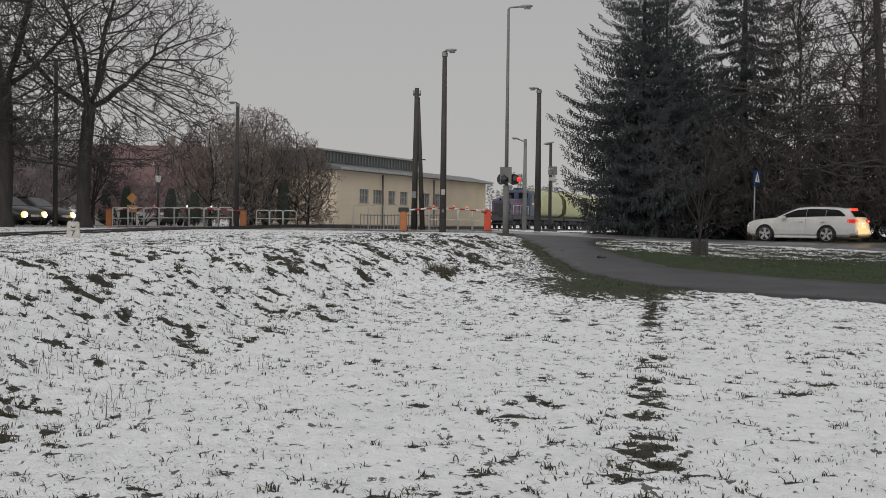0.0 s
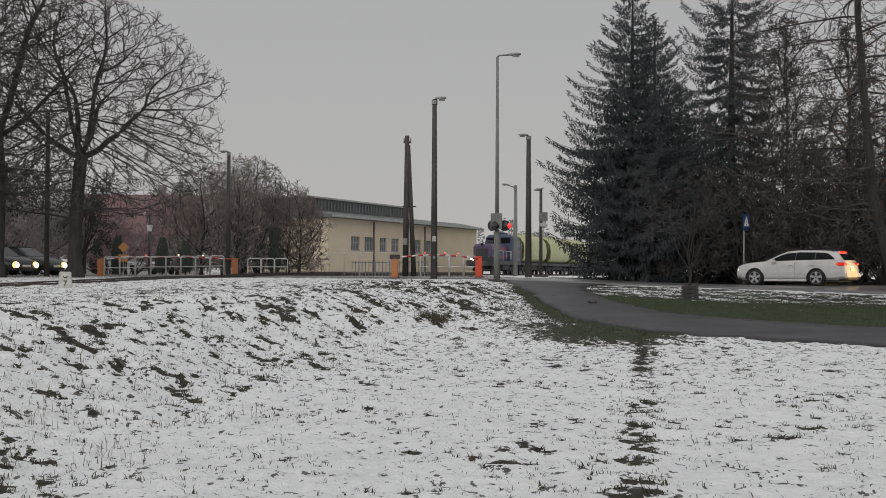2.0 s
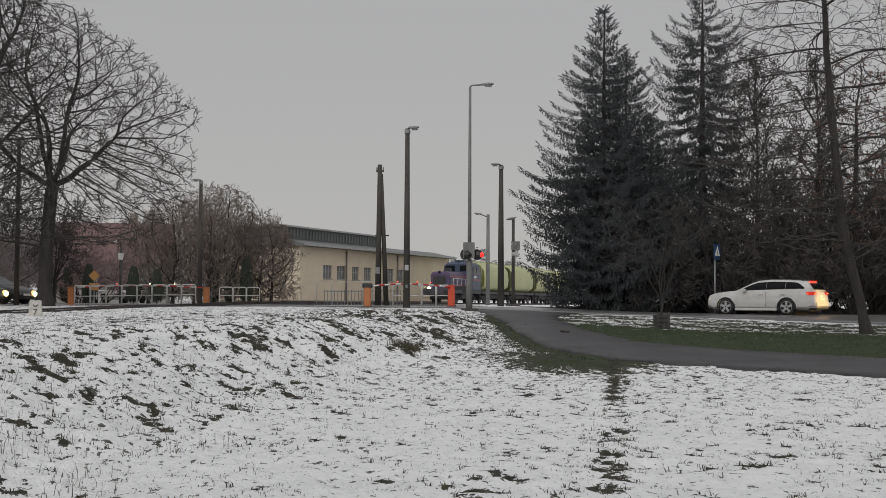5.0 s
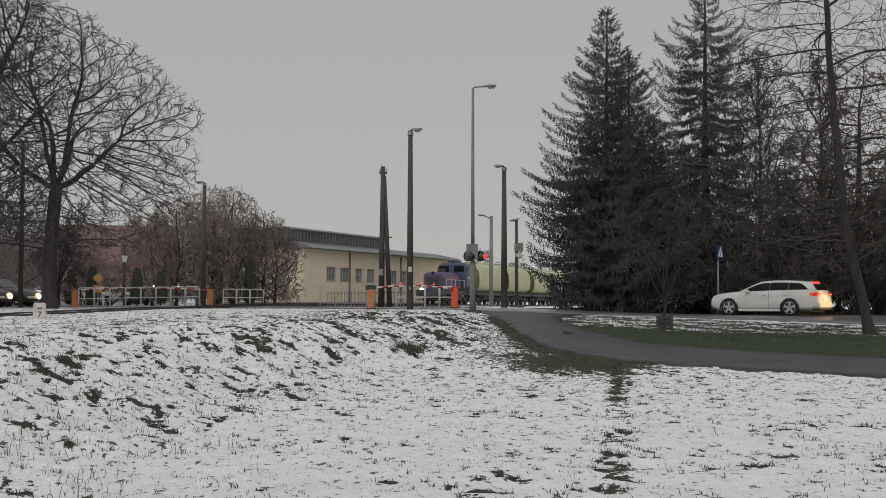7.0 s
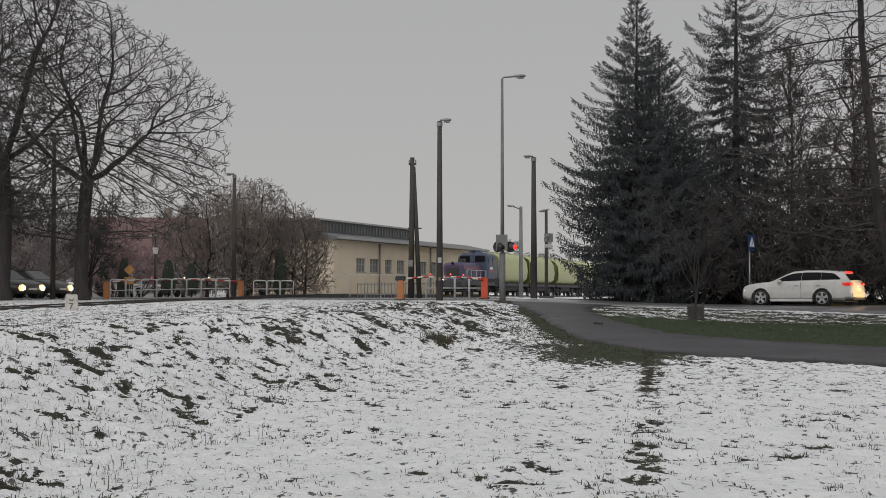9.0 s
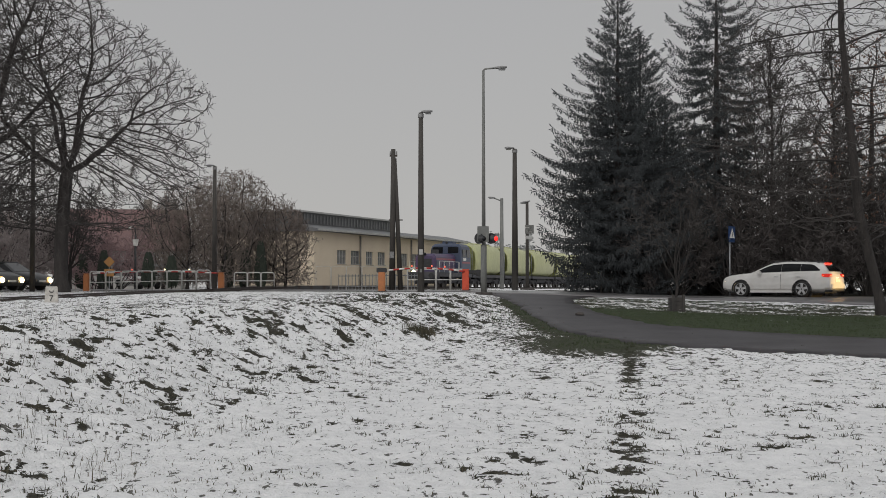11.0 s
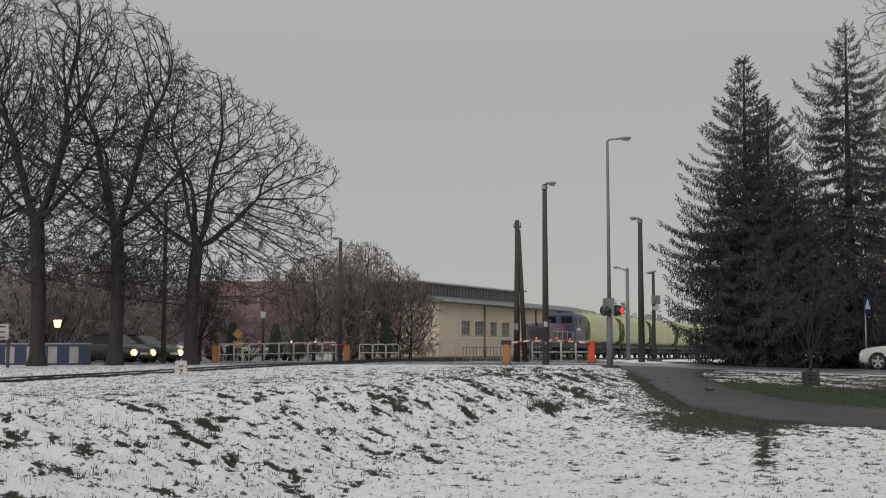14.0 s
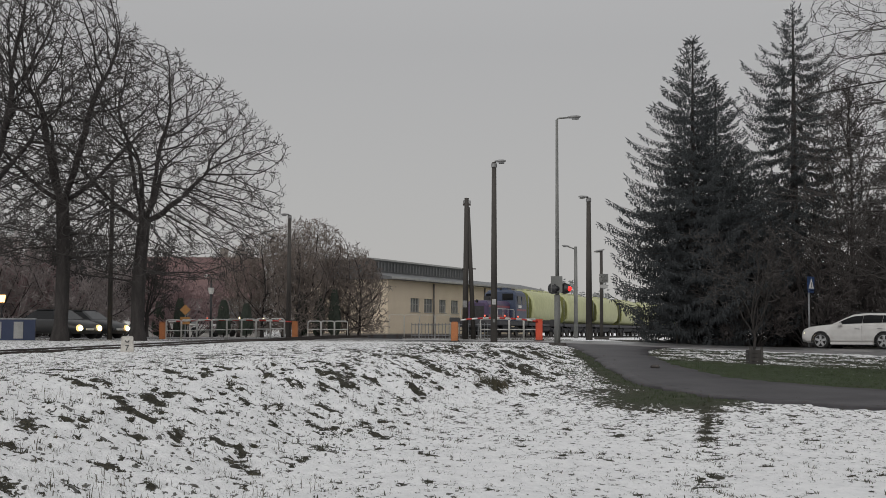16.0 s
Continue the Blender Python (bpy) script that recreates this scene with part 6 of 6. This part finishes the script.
def spruce(x, y, h, r, seed, label, dense=1.0, low=0.6, droop=0.5, tier=0.43, shape=None, fine=1.0):
    """Norway spruce: tiers of boughs that sag and turn up at their tips, hung with curtains of needle shoots."""
    rnd = random.Random(seed)
    t = thing("spruce", pose(x, y, gz(x, y)), label, "tree", "spruces")
    V, F = [], []
    tube(V, F, [Vector((0, 0, -0.3)), Vector((0, 0, h * 0.5)), Vector((0.05, 0, h * 0.985))], [0.017 * h, 0.010 * h, 0.02], 9)
    W, G = [], []
    shape = shape or [(0.0, 0.60), (0.10, 0.82), (0.24, 1.0), (0.38, 0.95), (0.6, 0.62), (0.75, 0.39), (0.87, 0.18), (0.94, 0.085), (1.0, 0.02)]
    sz, sr = [q[0] for q in shape], [q[1] for q in shape]

    def spray(p, d, ln, wd):
        b = len(W)
        s = d.orthogonal().normalized()
        u = d.cross(s)
        a = rnd.uniform(0, 6.28)
        s, u = s * math.cos(a) + u * math.sin(a), u * math.cos(a) - s * math.sin(a)
        m = p + d * ln * 0.3
        W.extend((m + s * wd, m - s * wd * 0.5 + u * wd * 0.87, m - s * wd * 0.5 - u * wd * 0.87, p + d * ln))
        G.extend(((b + 3, b + 1, b), (b + 3, b + 2, b + 1), (b + 3, b, b + 2)))
    z = low
    while z < h - 0.2:
        q = (z - low) / (h - low)
        k = 1 - q
        n = max(5, int((4.5 + 6.5 * k) * dense))
        a0 = rnd.uniform(0, 6.28)
        for j in range(n):
            az = a0 + 2 * math.pi * j / n + rnd.uniform(-0.35, 0.35)
            lobes = 1 + 0.20 * noise.noise(Vector((math.cos(az) * 1.5, math.sin(az) * 1.5, z * 0.55 + seed)))
            ln = r * float(np.interp(q, sz, sr)) * lobes * rnd.choice((0.66, 0.82, 0.92, 0.96, 1.0, 1.10)) + 0.10
            out = Vector((math.cos(az), math.sin(az), 0))
            across = Vector((-out.y, out.x, 0))
            m = 7
            zb = z + rnd.uniform(-0.14, 0.14)
            dr = droop * rnd.uniform(0.7, 1.25) * (0.35 + 0.65 * k)
            up = 0.55 * q * q
            pts = [Vector((0, 0, zb)) + out * ln * (i / m) + Vector((0, 0, ln * (up * (i / m) - dr * math.sin(2.45 * i / m) * 0.42 + 0.22 * dr * (i / m) ** 3))) for i in range(m + 1)]
            tube(V, F, pts, [0.026 * k + 0.010 - (0.022 * k + 0.006) * i / m for i in range(m + 1)], 3)
            # side branchlets in the bough's plane, each with hanging shoots
            twigs = max(3, int(ln * 8.5 * fine))
            for b in range(twigs):
                s = 0.12 + 0.88 * (b + rnd.random()) / twigs
                i = min(int(s * m), m - 1)
                p = pts[i].lerp(pts[i + 1], s * m - i)
                sd = 1 if b % 2 else -1
                wd = ln * 0.25 * (1.05 - s) * rnd.uniform(0.6, 1.2) + 0.08
                d = (out * rnd.uniform(0.5, 0.9) + across * sd * rnd.uniform(0.45, 1.0) + Vector((0, 0, rnd.uniform(-0.45, 0.05)))).normalized()
                shoots = max(2, int(wd * 9 * fine))
                for c in range(shoots):
                    pp = p + d * wd * (c + 0.5) / shoots + Vector((0, 0, -0.10 * wd * (c / shoots) ** 2))
                    hang = rnd.uniform(0.12, 0.30) * (0.6 + 0.5 * k)
                    dd = (d * rnd.uniform(0.1, 0.5) + Vector((rnd.uniform(-0.25, 0.25), rnd.uniform(-0.25, 0.25), -1))).normalized()
                    spray(pp, dd, hang, rnd.uniform(0.024, 0.040))
                    if c % 2 == 0:
                        spray(pp, (d + Vector((rnd.uniform(-0.3, 0.3), rnd.uniform(-0.3, 0.3), rnd.uniform(-0.2, 0.3)))).normalized(), hang * 0.8, 0.028)
                spray(p + d * wd * 0.8, d, 0.18, 0.03)
            tipway = (pts[-1] - pts[-2]).normalized()
            for c in range(4):
                spray(pts[-1] - tipway * 0.06 * c, (tipway + Vector((rnd.uniform(-1, 1), rnd.uniform(-1, 1), rnd.uniform(-0.2, 0.6))) * 0.35).normalized(), 0.22, 0.026)
        z += rnd.uniform(0.8, 1.2) * tier * (0.65 + 0.5 * k)
    for q in range(18):
        spray(Vector((0.05, 0, h * (0.95 + 0.05 * q / 18))), Vector((rnd.uniform(-1, 1), rnd.uniform(-1, 1), 0.9)).normalized(), 0.22, 0.03)
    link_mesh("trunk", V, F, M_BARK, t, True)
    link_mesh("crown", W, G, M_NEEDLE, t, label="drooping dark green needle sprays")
    return t


spruce(9.15, 60.6, 14.5, 4.15, 301, "big dark green spruce with drooping boughs", 1.3, low=0.7, fine=1.15)
spruce(10.6, 63.0, 12.9, 3.9, 302, "dark green spruce grown close to its neighbour", 1.25)
spruce(15.1, 66, 17.6, 4.3, 303, "tall sparse dark spruce with gaps between boughs", 1.0, low=1.5, droop=0.85, tier=0.64, fine=1.35,
       shape=[(0.0, 0.85), (0.3, 1.0), (0.5, 0.85), (0.65, 0.68), (0.78, 0.47), (0.86, 0.27), (0.93, 0.12), (1.0, 0.03)])
spruce(20.5, 72, 8, 3.4, 304, "dark spruce at the wood's edge", 0.8, fine=0.7)
spruce(26, 70, 9, 3.6, 305, "dark spruce behind the bare trees", 0.8, fine=0.7)
spruce(11.6, 61.8, 9.5, 3.2, 306, "young dense dark spruce beside the big one", 0.95, fine=0.8)
spruce(31, 66, 9, 3.8, 307, "dark spruce behind the road", 0.8, fine=0.7)
for k, (x, y, h) in enumerate(((17.0, 76, 9.0), (19.5, 66.5, 7.0), (23.0, 69, 8.0), (12.5, 67, 7.5), (24.5, 76, 9.5), (28.5, 74, 9.0))):
    spruce(x, y, h, 3.3, 320 + k, "dense young dark spruce in the shaded wood", 0.7, low=0.4, fine=0.5, tier=0.5)
for k, (x, y, h) in enumerate(spruce_spots):
    spruce(x, y, h, 2.6, 340 + k, "dark spruce among bare shrubs beyond the rails", 0.7, low=0.4)
spruce(-33, 128, 10.5, 2.6, 308, "grey-green spruce far behind the red roof", 0.8, fine=0.5)
spruce(-26, 130, 9.6, 2.4, 309, "grey-green spruce far behind the red roof", 0.8, fine=0.5)


def thuja(x, y, h, r, seed, label):
    """Clipped columnar thuja built of small upright sprays."""
    rnd = random.Random(seed)
    t = thing("thuja", pose(x, y, gz(x, y)), label, "shrub", "columnar thujas")
    V, F, W, G = [], [], [], []
    tube(V, F, [Vector((0, 0, -0.1)), Vector((0, 0, h * 0.8))], [0.07, 0.03], 6)
    for i in range(520):
        s = rnd.random() ** 0.8
        rr = r * math.sin(math.pi * min(0.5 + 0.5 * s, 1)) ** 0.6 * (1 if s > 0.08 else 0.8)
        az = rnd.uniform(0, 6.28)
        p = Vector((math.cos(az) * rr * rnd.uniform(0.5, 0.95), math.sin(az) * rr * rnd.uniform(0.5, 0.95), 0.1 + s * (h - 0.4)))
        d = Vector((math.cos(az) * 0.3, math.sin(az) * 0.3, 1)).normalized()
        tube(W, G, [p, p + d * 0.22, p + d * 0.46], [0.03, 0.075, 0.01], 4)
    link_mesh("stem", V, F, M_BARK, t)
    link_mesh("foliage", W, G, M_THUJA, t)
    return t


for i, (x, y, h) in enumerate(((-14.5, 95.4, 3.3), (-13.2, 95.2, 3.0), (-12.1, 95.5, 3.5), (-19.0, 89, 2.5), (-21.8, 88, 2.6), (-17.6, 90, 2.3), (-23.8, 90, 2.4))):
    thuja(x, y, h, 0.42, 400 + i, "slim dark green columnar thuja")


def far_woods():
    """Far line of trees, coloured pale to stand for haze, one uncountable mass of trunks and twigs."""
    rnd = random.Random(9)
    V, F = [], []
    for k in range(60):
        x = rnd.uniform(-140, 140) if k < 40 else rnd.uniform(12, 50)
        y = rnd.uniform(300, 360)
        if -10 < x - 0.3265 * (y - 114) < 10:
            continue
        h = rnd.uniform(6, 13) if k < 40 else rnd.uniform(9, 14.5)
        for j in range(90):
            z = h * (0.08 + 0.92 * rnd.random())
            a = rnd.uniform(0, 6.28)
            w = h * 0.2 * (1 - z / h) + 0.2
            p = Vector((x + math.cos(a) * w * rnd.random(), y + math.sin(a) * w, z))
            e = Vector((math.cos(a) * 0.8, math.sin(a) * 0.8, rnd.uniform(-0.5, 0.4)))
            tube(V, F, [p, p + e * 0.5, p + e], [0.06, 0.22, 0.03], 3)
        tube(V, F, [Vector((x, y, -0.2)), Vector((x, y, h * 0.95))], [0.2, 0.05], 5)
    tagged(link_mesh("far_trees", V, F, M_FARHAZE), "line of distant trees coloured pale for haze", "trees", kind="stuff")


far_woods()


# ---- grass through the snow ----
def grass_blades():
    """Stalks and tufts standing out of the snow, thickest on the bank and the trodden lines."""
    rnd = random.Random(4)
    V, F = [], []

    def blade(x, y, z, h, lean, az, w):
        b = len(V)
        dx, dy = math.cos(az), math.sin(az)
        V.extend((Vector((x - dy * w, y + dx * w, z - 0.03)), Vector((x + dy * w, y - dx * w, z - 0.03)),
                  Vector((x + dx * lean * 0.35 + dy * w * 0.7, y + dy * lean * 0.35 - dx * w * 0.7, z + h * 0.6)), Vector((x + dx * lean * 0.35 - dy * w * 0.7, y + dy * lean * 0.35 + dx * w * 0.7, z + h * 0.6)),
                  Vector((x + dx * lean, y + dy * lean, z + h))))
        F.extend(((b, b + 1, b + 2, b + 3), (b + 3, b + 2, b + 4)))
    for k in range(9000):
        y = 5.6 + 42 * rnd.random() ** 1.6
        x = rnd.uniform(-0.40, 0.40) * y
        if x > 13 or on_path(np.array([x]), np.array([y]))[0]:
            continue
        foot = float(np.interp(y, FOOT_Y, FOOT_X))
        t1 = 1.58 + (y - 10.1) * 0.1627
        here = 0.38
        if x < foot + 0.4:
            here = 0.55
        if abs(x - t1) < 0.3:
            here = 0.75
        if 0.8 * noise.noise(Vector((x * 0.8, y * 0.5, 3.0))) + here < 0.9 * rnd.random():
            continue
        z = gz(x, y) + relief(x, y)
        n = rnd.choice((1, 1, 2, 3, 5, 9))
        for j in range(n):
            blade(x + rnd.gauss(0, 0.045), y + rnd.gauss(0, 0.06), z, rnd.uniform(0.006, 0.030) * (1.6 if x < foot else 1.0) * (3.0 if x < foot and rnd.random() < 0.16 else 1), rnd.uniform(0.02, 0.09), rnd.uniform(0, 6.28), rnd.uniform(0.0025, 0.006))
    # a bushy brown tussock on the shoulder of the bank
    for k in range(420):
        x, y = -0.1 + rnd.gauss(0, 0.20), 33.3 + rnd.gauss(0, 0.3)
        blade(x, y, gz(x, y) + relief(x, y), rnd.uniform(0.06, 0.26), rnd.uniform(0.02, 0.16), rnd.uniform(0, 6.28), rnd.uniform(0.004, 0.009))
    # withered weeds standing in tangles on the bank
    for k in range(120):
        y = 9 + 30 * rnd.random() ** 1.3
        foot = float(np.interp(y, FOOT_Y, FOOT_X))
        cx = foot - rnd.uniform(-0.4, 5.5)
        for j in range(rnd.randrange(4, 14)):
            x, yy = cx + rnd.gauss(0, 0.12), y + rnd.gauss(0, 0.2)
            blade(x, yy, gz(x, yy) + relief(x, yy), rnd.uniform(0.05, 0.17), rnd.uniform(0.02, 0.14), rnd.uniform(0, 6.28), rnd.uniform(0.002, 0.004))
    tagged(link_mesh("grass_stalks", V, F, M_STRAW), "dead grass stalks poking through the snow", "grass", kind="stuff")
    V.clear(), F.clear()
    for tx, ty, r in TUFTS:
        n = int(min(24, 6 + 500 * r * r * (0.5 + 8 / ty)))
        for j in range(n):
            x, y = tx + rnd.gauss(0, r * 0.5), ty + rnd.gauss(0, r * 0.6)
            z = gz(x, y) + relief(x, y)
            blade(x, y, z, rnd.uniform(0.012, 0.055), rnd.uniform(0.03, 0.12), rnd.uniform(0, 6.28), rnd.uniform(0.003, 0.008))
    tagged(link_mesh("grass_tussocks", V, F, M_TURFBLADE), "matted olive tussocks where the snow has gone", "grass", kind="stuff")
    V.clear(), F.clear()
    for k in range(26000):
        y = rnd.uniform(29.5, 52)
        x = rnd.uniform(-0.6, 17)
        c, g = snow_cover_fast(x, y)
        if g < 0.35 or on_path(np.array([x]), np.array([y]))[0]:
            continue
        blade(x, y, gz(x, y), rnd.uniform(0.02, 0.055), rnd.uniform(0.0, 0.05), rnd.uniform(0, 6.28), rnd.uniform(0.006, 0.012))
    tagged(link_mesh("verge_grass", V, F, M_GREENBLADE), "short dark green winter grass on the verge", "grass", kind="stuff")


def snow_cover_fast(x, y):
    """How green the turf is at one spot."""
    qx = float(np.interp(y, [p[1] for p in PATH_R], [p[0] for p in PATH_R]))
    px = float(np.interp(y, [p[1] for p in PATH_L], [p[0] for p in PATH_L]))
    if x > qx - 0.2 and y < 49.3 - 0.30 * x:
        return 0, 1
    if px - 1.5 < x < px and 31 < y < 50:
        return 0, 1
    return 0, math.exp(-((x - 4.0) / 1.3) ** 2 - ((y - 32.0) / 1.9) ** 2)


grass_blades()


def leaf_litter():
    """Withered leaves blown along the edges of the path and the verge."""
    rnd = random.Random(15)
    V, F = [], []
    for k in range(900):
        edge = PATH_L if rnd.random() < 0.45 else PATH_R
        i = rnd.randrange(1, len(edge) - 1)
        s = rnd.random()
        x = edge[i][0] + (edge[i + 1][0] - edge[i][0]) * s + rnd.gauss(0, 0.35)
        y = edge[i][1] + (edge[i + 1][1] - edge[i][1]) * s + rnd.gauss(0, 0.35)
        z = gz(x, y) + 0.045
        a, r, t = rnd.uniform(0, 6.28), rnd.uniform(0.012, 0.03), rnd.uniform(0.0, 0.015)
        c, n = math.cos(a) * r, math.sin(a) * r
        b = len(V)
        V.extend((Vector((x - c, y - n, z)), Vector((x + n * 0.6, y - c * 0.6, z + t)), Vector((x + c, y + n, z + 0.006)), Vector((x - n * 0.6, y + c * 0.6, z + t))))
        F.append((b, b + 1, b + 2, b + 3))
    tagged(link_mesh("leaf_litter", V, F, M_DRYLEAF), "withered brown leaves along the path edges", "leaves", kind="stuff")


leaf_litter()


def clod():
    """Dark clod of earth lying on the path."""
    x, y = 5.02, 41.5
    bm = bmesh.new()
    bmesh.ops.create_icosphere(bm, subdivisions=2, radius=0.16)
    for v in bm.verts:
        v.co *= 1 + 0.35 * noise.noise(v.co * 9)
        v.co.z *= 0.42
    ob = part("earth_clod", bm, M_BALLAST, None, "", True)
    ob.matrix_basis = pose(x, y, gz(x, y) + 0.07)
    tagged(ob, "dark wet clod of earth on the asphalt path", "clod")


clod()


def motions():
    """Everything that moves, once more from the clip's start to its end."""
    TRAVEL = [(0, 11.0), (2, 7.7), (4, 4.4), (6.5, 0.4), (9, -3.2), (11.5, -6.2), (13.5, -8.5), (16, -11.2)]
    dx, dy = 0.3104, 0.9506
    turn = -math.degrees(math.atan2(dx, dy))
    for vehicle, back in TRAIN:
        walk(vehicle, [(t, pose(1.6 + dx * (s + back), 114 + dy * (s + back), 0.26, 0, 0, turn)) for t, s in TRAVEL])


motions()
